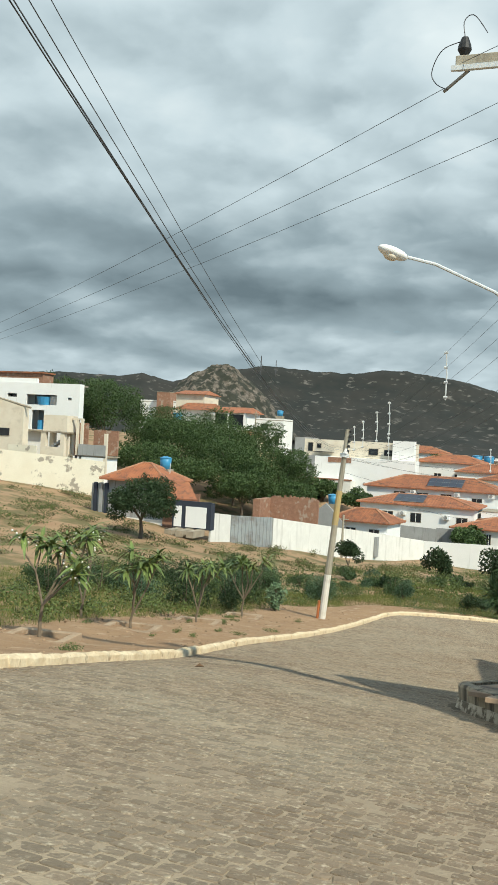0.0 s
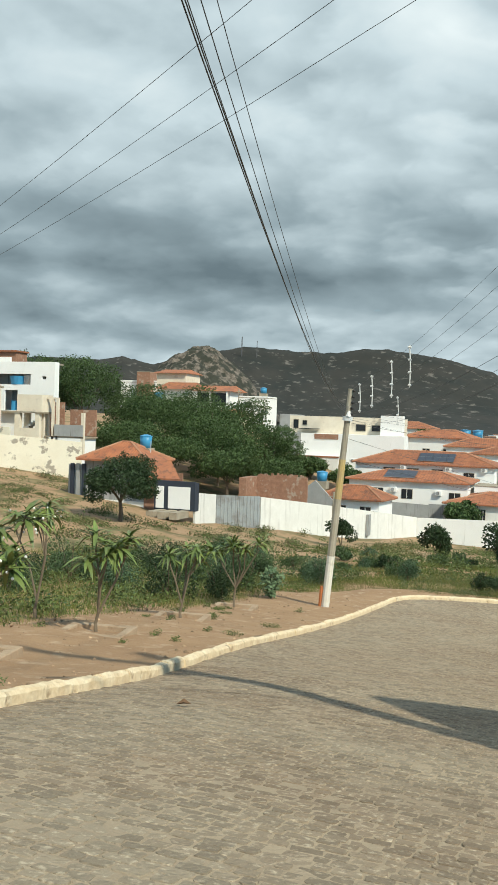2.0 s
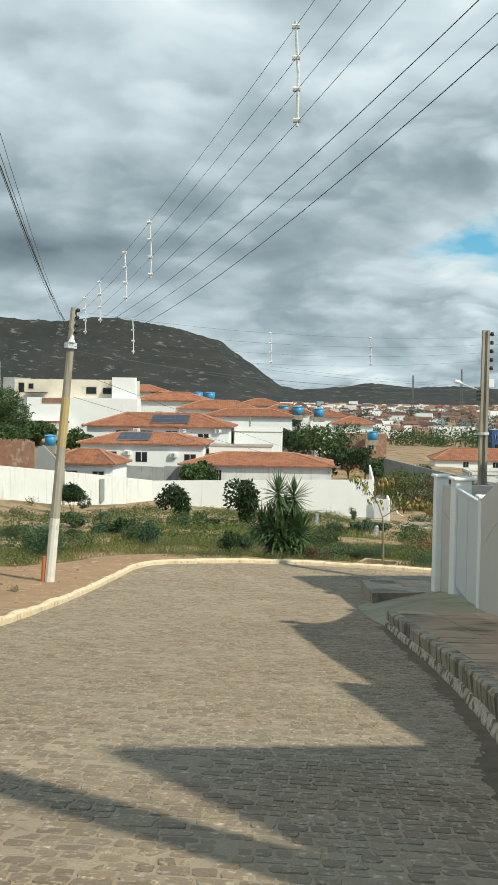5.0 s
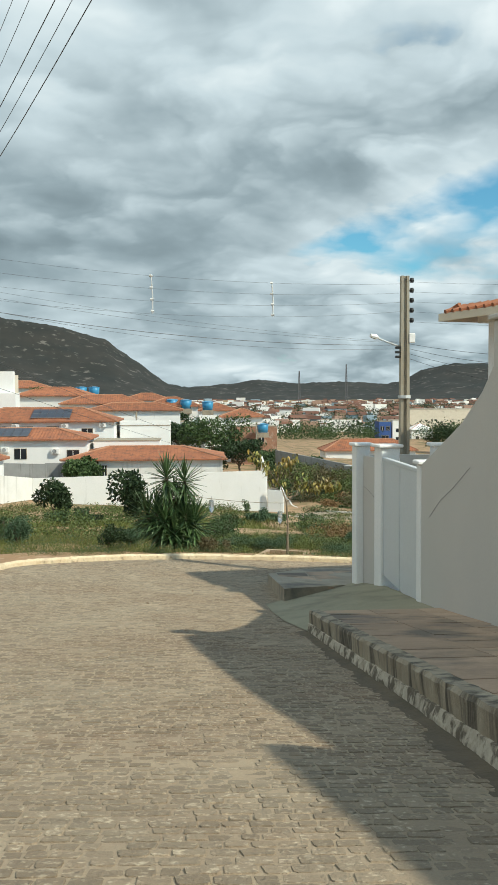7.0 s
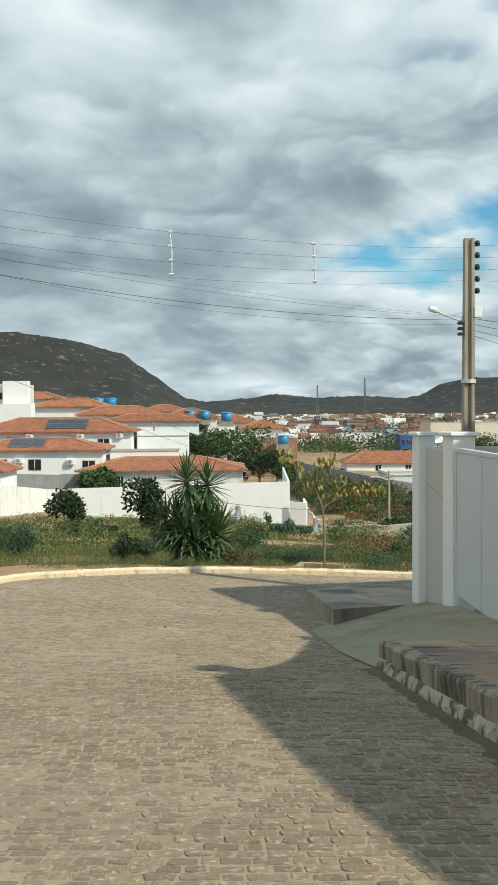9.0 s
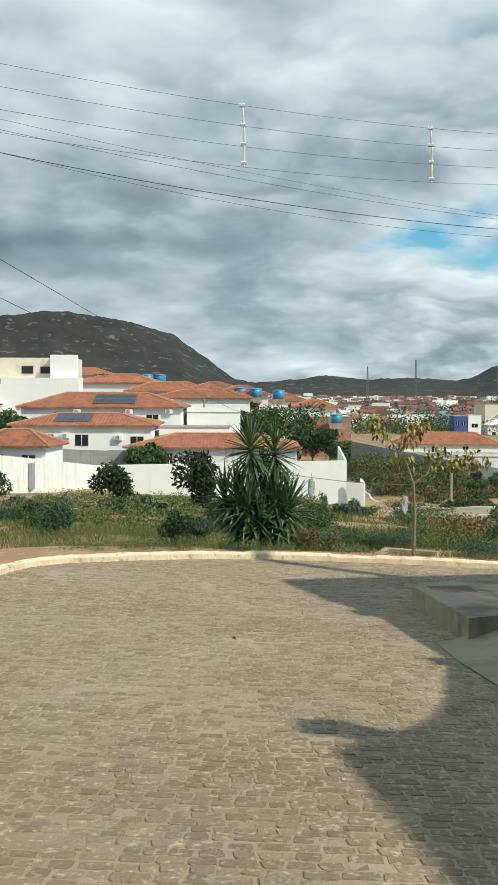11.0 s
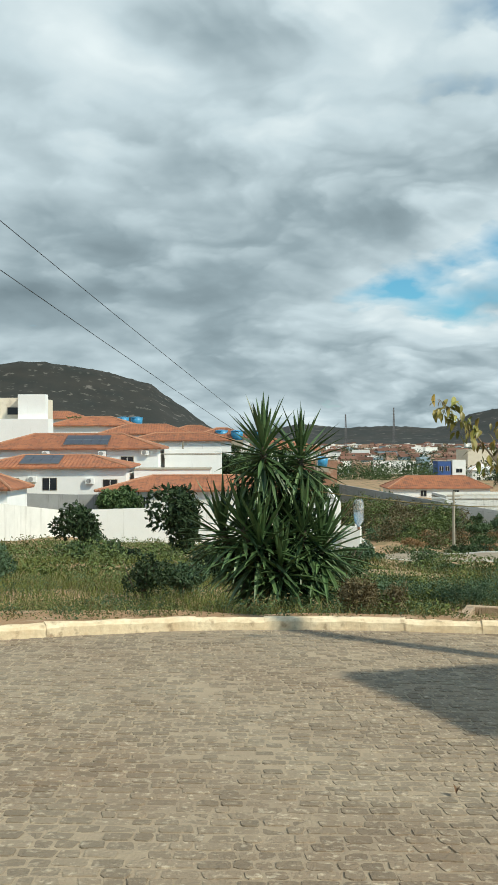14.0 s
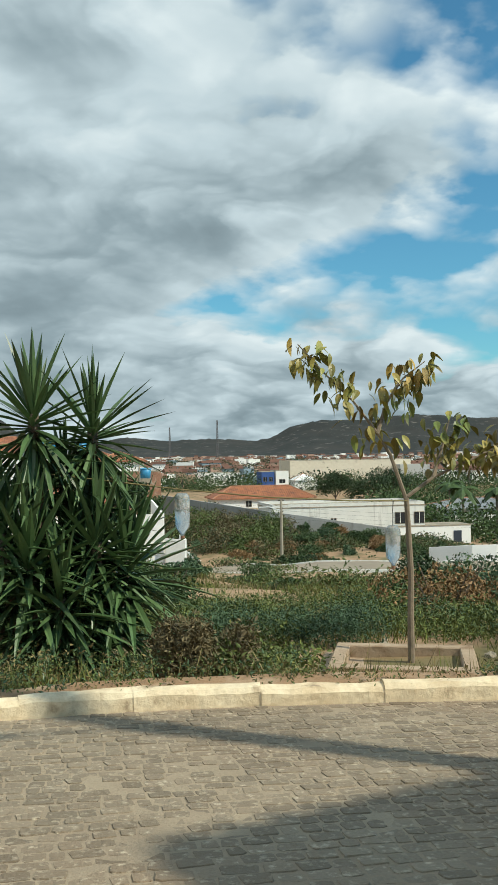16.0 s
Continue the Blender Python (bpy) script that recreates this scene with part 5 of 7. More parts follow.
def leaves(blobs, count, size, seed, shell=0.55, aspect=0.45):
    """Vertices and faces of loose leaves filling blobs of (centre, radii), thicker towards the skin."""
    r = np.random.RandomState(seed)
    vol = np.array([b[1][0] * b[1][1] * b[1][2] for b in blobs]) ** 0.7
    pick = r.choice(len(blobs), count, p=vol / vol.sum())
    C, R = np.array([b[0] for b in blobs])[pick], np.array([b[1] for b in blobs])[pick]
    d = r.normal(size=(count, 3))
    d /= np.linalg.norm(d, axis=1)[:, None]
    rad = shell + (1 - shell) * r.rand(count) ** 0.6
    rad *= 1 + 0.16 * np.sin(d[:, 0] * 7 + pick) * np.cos(d[:, 1] * 6 + pick * 2) + 0.10 * np.sin(d[:, 2] * 11 + pick)
    P = C + d * R * rad[:, None]
    t = r.normal(size=(count, 3)) + d * 0.6
    t[:, 2] -= 0.25
    t /= np.linalg.norm(t, axis=1)[:, None]
    s = np.cross(t, r.normal(size=(count, 3)))
    s /= np.linalg.norm(s, axis=1)[:, None] + 1e-9
    L = size * (0.6 + 0.8 * r.rand(count))[:, None]
    W = L * aspect
    n = np.cross(t, s)
    V = np.stack([P - t * L * 0.5, P + s * W * 0.5 + n * L * 0.08, P + t * L * 0.5, P - s * W * 0.5 + n * L * 0.08], 1).reshape(-1, 3)
    F = np.arange(count * 4).reshape(-1, 4)
    return V.tolist(), F.tolist()


def crown_tree(x, y, height, spread, label, mat, count, size, seed, trunk=0.16, name="tree", z=None, bark=None, low=0.35):
    rng = random.Random(seed)
    z = ground_z(x, y) if z is None else z
    t = empty(name, pose(x, y, z - 0.1), label, "tree")
    bm = bmesh.new()
    tips = []
    fork = height * 0.32
    tube(bm, [(0, 0, 0), (0.05, 0.03, fork * 0.5), (rng.uniform(-.1, .1), rng.uniform(-.1, .1), fork)], [trunk, trunk * 0.8, trunk * 0.65], 7)
    for k in range(6):
        a = k * 1.05 + rng.uniform(-0.3, 0.3)
        q = spread * rng.uniform(0.35, 0.7)
        e = (q * math.cos(a), q * math.sin(a), height * rng.uniform(0.58, 0.86))
        tube(bm, [(0, 0, fork * 0.95), (e[0] * 0.45, e[1] * 0.45, (fork + e[2]) * 0.52), e], [trunk * 0.5, trunk * 0.32, trunk * 0.1], 5)
        tips.append(e)
    part("trunk", bm, bark or M_BARK, t)
    blobs = [((0, 0, height * 0.68), (spread * 0.62, spread * 0.62, height * 0.27))]
    for e in tips:
        blobs.append((e, (spread * rng.uniform(0.34, 0.5), spread * rng.uniform(0.34, 0.5), height * rng.uniform(0.15, 0.22))))
    for k in range(5):
        a = rng.uniform(0, 6.28)
        blobs.append(((spread * 0.72 * math.cos(a), spread * 0.72 * math.sin(a), height * rng.uniform(low, 0.7)), (spread * 0.3, spread * 0.3, height * 0.13)))
    V, F = leaves(blobs, count, size, seed)
    raw("crown", V, F, mat, t)
    return t


def shrub(x, y, h, w, mat, seed, label, count=900, size=0.16, name="shrub"):
    rng = random.Random(seed)
    t = empty(name, pose(x, y, ground_z(x, y) - 0.05), label, "shrub")
    bm = bmesh.new()
    for k in range(5):
        a = rng.uniform(0, 6.28)
        tube(bm, [(0, 0, 0), (w * 0.2 * math.cos(a), w * 0.2 * math.sin(a), h * 0.4), (w * 0.4 * math.cos(a), w * 0.4 * math.sin(a), h * 0.8)], [0.03, 0.02, 0.008], 4)
    part("stem", bm, M_BARK, t)
    blobs = []
    for k in range(7):
        a = rng.uniform(0, 6.28)
        d = rng.uniform(0, 0.55) * w
        blobs.append(((d * math.cos(a), d * math.sin(a), h * rng.uniform(0.25, 0.72)), (w * rng.uniform(0.28, 0.5), w * rng.uniform(0.28, 0.5), h * rng.uniform(0.2, 0.33))))
    V, F = leaves(blobs, count, size, seed)
    raw("foliage", V, F, mat, t)
    return t


# trees across the valley
crown_tree(-32.2, 33, 5.5, 3.1, "small dark round-crowned tree in front of the garage house", M_DARKLEAF, 14000, 0.2, 1, 0.2, z=-1.7)
k = 40
for x, y, z, h, w in ((-63, 80, 3, 12.5, 6), (-57, 84, 3, 9.0, 5.5), (-51, 80, 1, 9, 6), (-46, 85, 0, 9.5, 6), (-42, 78, -1, 8, 6), (-38, 86, -1, 7, 5), (-45, 69, -2, 7, 5.5),
                      (-38, 71, -3, 6.5, 5), (-52, 71, -1, 7.5, 5.5), (-34.5, 78, -4, 6.5, 4.5), (-69, 82, 5, 9, 5), (-56, 97, 3, 8.5, 6), (-48, 98, 2, 8, 6), (-75, 86, 7, 8, 4)):
    k += 1
    g0 = ground_z(x, y)
    crown_tree(x, y, z + h - g0, w, "spreading green mesquite tree in the grove above the houses", M_TREE, 15000, 0.27, k, 0.22, z=g0, low=0.5)
for x, y, z, h, w, m in ((4.0, 120, -7.5, 9.2, 6.0, M_TREE), (-1.5, 126, -6, 6.5, 4.5, M_DARKLEAF), (7.5, 116, -8, 6, 4, M_DARKLEAF), (-4, 148, -4, 7, 4, M_DARKLEAF), (-26, 152, 0, 6, 4, M_TREE), (56, 152, -11.5, 5.5, 4, M_SHRUB),
                         (-36, 100, -3, 5, 3, M_TREE), (-30, 98, -4, 4.5, 3, M_TREE), (-41, 100, -2, 5, 3, M_SHRUB), (13, 128, -9, 4.5, 4, M_SHRUB), (18, 122, -9, 4, 3.5, M_SHRUB),
                         (67, 220, -13, 9.5, 5, M_DARKLEAF), (74, 214, -13, 8.5, 6, M_DARKLEAF), (84, 225, -12, 9, 7, M_DARKLEAF), (-12, 84, -7, 4.5, 2.6, M_TREE)):
    k += 1
    crown_tree(x, y, h, w, "dense green tree among the houses", m, 3200, 0.48, k, 0.2, z=z)
crown_tree(-15.5, 100.5, 3.6, 1.6, "young papaya-like tree in front of the bungalow", M_SHRUB, 500, 0.5, 90, 0.09, z=-5)


def palm(x, y, z, h, seed):
    p = empty("palm_tree", pose(x, y, z), "coconut palm with drooping fronds", "palm", "palms by the white house")
    rng = random.Random(seed)
    part("trunk", tubed([(0, 0, 0), (0.2, 0, h * 0.5), (0.1, 0, h)], [0.28, 0.2, 0.17], 8), M_PALEBARK, p)
    for k in range(14):
        a, up = k * 2.4, rng.uniform(-0.3, 0.8)
        L = rng.uniform(2.4, 3.1)
        pts = [Vector((0.1 + math.cos(a) * L * s, math.sin(a) * L * s, h + up * L * s - 1.4 * L * s * s * 0.55)) for s in (0, 0.25, 0.5, 0.75, 1)]
        vs, fs = [], []
        side = Vector((-math.sin(a), math.cos(a), 0))
        for i, q in enumerate(pts):
            w = (0.12, 0.5, 0.55, 0.42, 0.05)[i]
            vs += [q - side * w - Vector((0, 0, w * 0.6)), q, q + side * w - Vector((0, 0, w * 0.6))]
            if i:
                fs += [(3 * i - 3, 3 * i - 2, 3 * i + 1, 3 * i), (3 * i - 2, 3 * i - 1, 3 * i + 2, 3 * i + 1)]
        raw("frond", vs, fs, M_TREE, p)


palm(57, 125, -12, 7.8, 1)
palm(62.3, 125, -12, 7.6, 2)
palm(66, 150, -12, 7.5, 3)

# shrubs on the slope and by the walls
shrub(-18.6, 50, 2.6, 2.1, M_DARKLEAF, 301, "dense dark green bush near the boundary wall", 3000, 0.24)
shrub(-9.3, 45, 2.9, 1.7, M_DARKLEAF, 302, "dark glossy-leaved bush with an uneven crown", 2600, 0.26)
shrub(-3.1, 34, 3.3, 1.7, M_DARKLEAF, 303, "tall dark bush beside the yucca", 2400, 0.26)
shrub(6.1, 74.4, 1.6, 0.7, M_SHRUB, 304, "thin shrub growing at the foot of the wall", 300, 0.22)


def scatter_shrubs():
    rng = random.Random(5)
    n = 0
    spots = []
    while len(spots) < 46:                       # band behind the verge
        x, y = rng.uniform(-26, -9.5), rng.uniform(-24, 16)
        if 4.6 < verge(x, y) < 15:
            spots.append((x, y, rng.uniform(1.0, 1.9), rng.uniform(0.9, 1.5)))
    while len(spots) < 92:                       # slope below the cross kerb
        x, y = rng.uniform(-14, 15), rng.uniform(10.5, 36)
        if verge(x, y) > 3.2 and not (-1.2 < x < 1.0 and y < 12) and not (1.5 < x < 6 and y < 26):
            spots.append((x, y, rng.uniform(0.5, 1.0) if x > 3 else rng.uniform(0.6, 1.25), rng.uniform(0.6, 1.2)))
    while len(spots) < 118:
        x, y = rng.uniform(6, 26), rng.uniform(24, 50)
        spots.append((x, y, rng.uniform(0.6, 1.3), rng.uniform(0.9, 1.7)))
    while len(spots) < 166:                      # between lane and grey wall
        x, y = rng.uniform(13, 37), rng.uniform(75, 98)
        if (x - 12) / 24 + (y - 75) / 60 > 0.25 and y < 122 - 2.1 * (x - 13.5) + 8:
            spots.append((x, y, rng.uniform(0.8, 1.9), rng.uniform(1.0, 2.2)))
    spots += [(6.0, 14.2, 1.25, 1.5), (7.4, 13.2, 1.1, 1.3), (1.6, 16.5, 1.2, 1.3), (-0.6, 18.5, 1.2, 1.4), (8.3, 17.0, 1.3, 1.6)]
    for i, (x, y, h, w) in enumerate(spots):
        q = rng.random()
        m, lab = (M_SHRUB, "leafy green roadside shrub") if q < 0.45 else (M_BLUISH, "feathery grey-green roadside shrub") if q < 0.75 else (M_DARKLEAF, "dark green roadside shrub") if q < (0.97 if y < 70 else 0.80) else (M_DRYLEAF, "dry brown roadside shrub")
        shrub(x, y, h, w, m, 400 + i, lab, 2200 if y < 24 else 1300, 0.085 if y < 24 else 0.13 if y < 40 else 0.24)


scatter_shrubs()


shrub(-8.55, -0.5, 1.3, 0.75, M_MILKWEED, 77, "pale broad-leaved milkweed shrub beside the leaning pole", 420, 0.2)


def grasses():
    """Blades of grass and straw over the verge and slope."""
    r = np.random.RandomState(9)
    for name, mat, n, keep in (("grass", M_GRASS, 120000, lambda x, y, v, q: q > -0.12), ("straw", M_STRAW, 24000, lambda x, y, v, q: q < 0.05)):
        vs, fs = [], []
        made = 0
        while made < n:
            if r.rand() < 0.5:
                x, y = r.uniform(-24, -6), r.uniform(-26, 14)
            else:
                x, y = r.uniform(-12, 13), r.uniform(7.4, 34)
            v = verge(x, y)
            edge = 4.2 if (x < -5 and y < 4) else 0.3
            if v < edge - 0.5 * r.rand():
                continue
            q = noise.noise((x * 0.25, y * 0.25, 11)) + 0.4 * noise.noise((x * 0.9, y * 0.9, 5))
            bare = 1.5 < x < 6 and 17 < y < 27 or 2.5 < x < 4.6 and 8.5 < y < 10.5
            if not keep(x, y, v, q) or (bare and r.rand() < 0.95):
                made += 0.15
                continue
            z = road_z(x, y) + 0.12 if v < 0.9 and y > 6 else ground_z(x, y)
            h = r.uniform(0.10, 0.34) * (0.7 if v < 2 else 1)
            a = r.uniform(0, 6.28)
            w = 0.004 + 0.004 * r.rand() + 0.0005 * max(0, y - 9)
            lx, ly = r.normal(0, 0.35) * h, r.normal(0, 0.35) * h
            o = len(vs)
            vs += [(x - w * math.cos(a), y - w * math.sin(a), z - 0.02), (x + w * math.cos(a), y + w * math.sin(a), z - 0.02), (x + lx, y + ly, z + h)]
            fs.append((o, o + 1, o + 2))
            made += 1
        tagged(raw(name, vs, fs, mat), "wild grass and weeds on the slope" if name == "grass" else "dry straw-coloured grass on the slope", "grass", kind="stuff")


grasses()


def far_scrub():
    r = np.random.RandomState(4)
    blobs, near = [], []
    for _ in range(2800):
        b, d = r.uniform(-14, 34), 120 + 800 * r.rand() ** 1.5
        x, y = d * math.sin(radians(b)), d * math.cos(radians(b))
        if -34 < x < 6 and y < 160 or 2 < b < 20 and d < 300:
            continue
        s = r.uniform(1.5, 4.5) * (1 + d / 600)
        (near if d < 330 else blobs).append(((x, y, valley(x, y) + s * 0.4), (s, s, s * 0.7)))
    for group, n, size, seed in ((near, 150000, 0.5, 6), (blobs, 150000, 1.0, 7)):
        V, F = leaves(group, n, size, seed, 0.3, 0.6)
        tagged(raw("far_trees", V, F, M_TREE if group is near else M_DARKLEAF), "dark scattered trees and scrub across the plain", "trees", kind="stuff")


far_scrub()


# ---- yucca ----
def strap_mesh(name, L, W, droop, fold, mat):
    vs, fs = [], []
    n = 6
    for i in range(n + 1):
        s = i / n
        w = W * (0.65 + 0.6 * s if s < 0.5 else 0.95 * (1 - (s - 0.5) * 2) ** 0.8 + 0.02)
        c = Vector((L * (s - 0.15 * droop * s * s), 0, -droop * L * s * s))
        vs += [c + Vector((0, -w / 2, fold * w)), c, c + Vector((0, w / 2, fold * w))]
        if i:
            fs += [(3 * i - 3, 3 * i - 2, 3 * i + 1, 3 * i), (3 * i - 2, 3 * i - 1, 3 * i + 2, 3 * i + 1)]
    me = bpy.data.meshes.new(name)
    me.from_pydata([tuple(v) for v in vs], [], fs)
    me.materials.append(mat)
    return me


def yucca():
    rng = random.Random(12)
    root = empty("yucca", pose(-0.1, 9.7, -0.95), "large spineless yucca with sword-shaped green leaves behind the kerb", "plant")
    kinds = [strap_mesh("leaf", 0.84, 0.078, d, 0.3, M_YUCCA) for d in (0.0, 0.04, 0.10, 0.20)]
    heads = [(-0.3, -0.2, 2.74, 78, 1.0), (0.30, 0.1, 2.60, 66, 0.98), (-0.35, -0.4, 1.34, 80, 1.15), (0.62, -0.1, 1.24, 70, 1.12), (-0.95, 0.1, 1.45, 46, 1.05), (0.12, -0.5, 0.42, 30, 0.7), (0.0, 0.2, 2.1, 40, 0.8), (0.15, 0.1, 1.55, 40, 1.0), (-0.62, -0.3, 1.55, 50, 1.0), (0.32, -0.3, 1.45, 50, 1.0), (-0.05, -0.55, 0.95, 50, 1.0)]
    for hx, hy, hz, n, size in heads:
        part("trunk", tubed([(hx * 0.25, hy * 0.25, -0.2), (hx * 0.8, hy * 0.8, hz * 0.5), (hx, hy, hz)], [0.11, 0.085, 0.055], 8), M_BARK, root)
        for k in range(n):
            a = k * 2.39996 + rng.uniform(-0.2, 0.2)
            s = k / n
            el = radians(88 - (158 if hz > 2 else 124) * s ** 0.85) + rng.uniform(-0.12, 0.12)
            ob = new("leaf", kinds[0 if s < 0.3 else 1 if s < 0.55 else 2 if s < 0.8 else 3])
            ob.parent = root
            q = size * rng.uniform(0.82, 1.08)
            zz = hz - 0.30 * s * size
            ob.matrix_local = Matrix.Translation((hx, hy, zz)) @ Matrix.Rotation(a, 4, "Z") @ Matrix.Rotation(-el, 4, "Y") @ Matrix.Translation((0.04, 0, 0)) @ Matrix.Diagonal((q, q, q, 1))

    # older leaves that clothe the stems, too many to count
    vs, fs = [], []
    for hx, hy, hz, n, size in heads:
        for k in range(int(70 * size)):
            s = rng.random()
            base = Vector((hx * (0.4 + 0.6 * s), hy * (0.4 + 0.6 * s), hz * (0.30 + 0.66 * s)))
            el = rng.uniform(-0.8, 0.35 if s > 0.6 else 0.1)
            q = size * rng.uniform(0.7, 1.0)
            m = Matrix.Translation(base) @ Matrix.Rotation(rng.uniform(0, 6.28), 4, "Z") @ Matrix.Rotation(-el, 4, "Y") @ Matrix.Diagonal((q, q, q, 1))
            src = kinds[rng.randrange(1, 4)]
            o = len(vs)
            vs += [m @ v.co for v in src.vertices]
            fs += [tuple(o + i for i in f.vertices) for f in src.polygons]
    tagged(raw("leaf_skirt", vs, fs, M_YUCCA, root), "older drooping leaves round the stems", kind="stuff")


yucca()


def weeds():
    """Low fine-leaved weeds over the slope and behind the verge."""
    rng = random.Random(15)
    near, far, left = [], [], []
    while len(near) < 230:
        x, y = rng.uniform(-6, 9), rng.uniform(8.6, 19)
        if verge(x, y) > 1.0 and noise.noise((x * 0.4, y * 0.4, 8)) > -0.25 and not (1.9 < x < 5.1 and y < 11.0):
            h = rng.uniform(0.10, 0.30)
            near.append(((x, y, ground_z(x, y) + h * 0.7), (rng.uniform(0.25, 0.6), rng.uniform(0.25, 0.6), h)))
    while len(near) < 390:                       # right behind the cross kerb
        x, y = rng.uniform(-5, 9), rng.uniform(6.6, 9)
        if 0.2 < verge(x, y) < 1.2 and not (1.8 < x < 5.3 and y > 7.5):
            h = rng.uniform(0.05, 0.14)
            near.append(((x, y, road_z(x, y) + 0.1 + h * 0.6), (rng.uniform(0.15, 0.4), rng.uniform(0.1, 0.25), h)))
    while len(far) < 260:
        x, y = rng.uniform(-16, 16), rng.uniform(18, 62)
        h = rng.uniform(0.2, 0.6) * (0.5 if x > 4 and y > 34 else 1)
        if not (1.5 < x < 7 and 17 < y < 30):
            far.append(((x, y, ground_z(x, y) + h * 0.6), (rng.uniform(0.6, 1.5), rng.uniform(0.6, 1.5), h)))
    while len(left) < 260:
        x, y = rng.uniform(-22, -8), rng.uniform(-26, 14)
        v = verge(x, y)
        if 4.4 < v < 14 and y < 8 or v > 1.5 and y > 8:
            h = rng.uniform(0.2, 0.55)
            left.append(((x, y, ground_z(x, y) + h * 0.6), (rng.uniform(0.4, 1.0), rng.uniform(0.4, 1.0), h)))
    slope = []
    while len(slope) < 420:                      # open hillside below the pale houses
        x, y = rng.uniform(-64, -14), rng.uniform(8, 54)
        if noise.noise((x * 0.13, y * 0.2, 31)) > -0.02 and not (-45 < x < -28 and y > 40):
            h = rng.uniform(0.15, 0.5)
            slope.append(((x, y, ground_z(x, y) + h * 0.5), (rng.uniform(0.5, 1.6), rng.uniform(0.4, 1.0), h)))
    bank = []
    while len(bank) < 330:                       # scrub between the lane and the grey wall
        x, y = rng.uniform(12.5, 40), rng.uniform(74, 118)
        if y < 126 - 2.2 * (x - 12) or y < 98:
            h = rng.uniform(0.3, 0.9)
            bank.append(((x, y, ground_z(x, y) + h * 0.5), (rng.uniform(0.8, 1.8), rng.uniform(0.8, 1.8), h)))
    lush, feather, dry, tuft = [], [], [], []
    while len(lush) < 210:                       # knee-high growth behind the cross kerb
        x, y = rng.uniform(0.9, 9.5), rng.uniform(8.6, 17.5)
        if verge(x, y) > 1.3 and not (2.2 < x < 4.9 and y < 10.9) and not (1.5 < x < 5.0 and y > 15.6):
            h = rng.uniform(0.12, 0.3) + 0.1 * noise.noise((x * 0.5, y * 0.5, 41))
            (feather if noise.noise((x * 0.45, y * 0.45, 17)) > 0.12 else lush).append(((x, y, ground_z(x, y) + h * 0.75), (rng.uniform(0.3, 0.75), rng.uniform(0.3, 0.7), h)))
    for k in range(14):                          # brown seed heads beside the yucca
        x, y = rng.uniform(0.75, 1.7), rng.uniform(8.2, 9.2)
        dry.append(((x, y, ground_z(x, y) + 0.28), (0.16, 0.16, 0.34)))
    while len(tuft) < 30:                        # tufts on the bare verge
        x, y = rng.uniform(-10, -2.5), rng.uniform(-27, 3)
        if 0.3 < verge(x, y) < 4.5:
            h = rng.uniform(0.03, 0.10)
            tuft.append(((x, y, road_z(x, y) + 0.135 + h * 0.6), (rng.uniform(0.08, 0.3), rng.uniform(0.08, 0.25), h)))
    tall = []
    while len(tall) < 46:                        # rank bushes up the bank beyond the lane
        x, y = rng.uniform(12, 24), rng.uniform(84, 112)
        if y < 120 - 1.9 * (x - 12):
            tall.append(((x, y, ground_z(x, y) + 0.9), (rng.uniform(1.0, 2.2), rng.uniform(1.0, 2.0), rng.uniform(0.8, 1.7))))
    for blobs, n, size, mat in ((lush, 52000, 0.07, M_WEED), (lush[::2], 16000, 0.06, M_GRASS), (feather, 44000, 0.05, M_BLUISH), (dry, 7000, 0.06, M_BROWN), (tuft, 6000, 0.035, M_WEED), (tall[::2], 12000, 0.3, M_BROWN), (tall[1::2], 13000, 0.32, M_WEED), (near, 60000, 0.032, M_WEED), (near[::3], 12000, 0.05, M_STRAW), (near[1::4], 14000, 0.045, M_BLUISH), (far, 36000, 0.15, M_WEED), (far[::3], 9000, 0.16, M_STRAW), (left, 42000, 0.11, M_WEED), (slope, 30000, 0.16, M_WEED), (bank, 26000, 0.26, M_SHRUB), (bank[::2], 14000, 0.26, M_BROWN), (bank[1::3], 9000, 0.26, M_WEED), (slope[::2], 14000, 0.16, M_BROWN), (left[::4], 9000, 0.1, M_BLUISH)):
        V, F = leaves(blobs, n, size, n, 0.15, 0.4)
        tagged(raw("weeds", V, F, mat), "low leafy weeds covering the slope", "weeds", kind="stuff")


M_BROWN = leaf_material("brown_scrub", (0.11, 0.085, 0.045), (0.075, 0.065, 0.03))
M_WEED = leaf_material("bright_weed", (0.088, 0.112, 0.034), (0.060, 0.080, 0.026))
weeds()


# ---- planted saplings ----
def leaf_blade(name, L, W, mat, bend=0.25):
    vs, fs = [], []
    n = 4
    for i in range(n + 1):
        s = i / n
        w = W * math.sin(math.pi * (0.08 + 0.92 * s) ** 0.9) if i < n else 0.004
        c = Vector((L * s, 0, -bend * L * s * s))
        vs += [c + Vector((0, -w / 2, 0.12 * w)), c, c + Vector((0, w / 2, 0.12 * w))]
        if i:
            fs += [(3 * i - 3, 3 * i - 2, 3 * i + 1, 3 * i), (3 * i - 2, 3 * i - 1, 3 * i + 2, 3 * i + 1)]
    me = bpy.data.meshes.new(name)
    me.from_pydata([tuple(v) for v in vs], [], fs)
    me.materials.append(mat)
    return me


M_TWIG = material("grey_brown_bark", (0.21, 0.165, 0.115), (0.15, 0.115, 0.08), 6.0, 0.9, 0.4, 40)
PLUM = [leaf_blade("leaf", 0.44, 0.095, M_PLUM, b) for b in (0.2, 0.5, 0.85)]


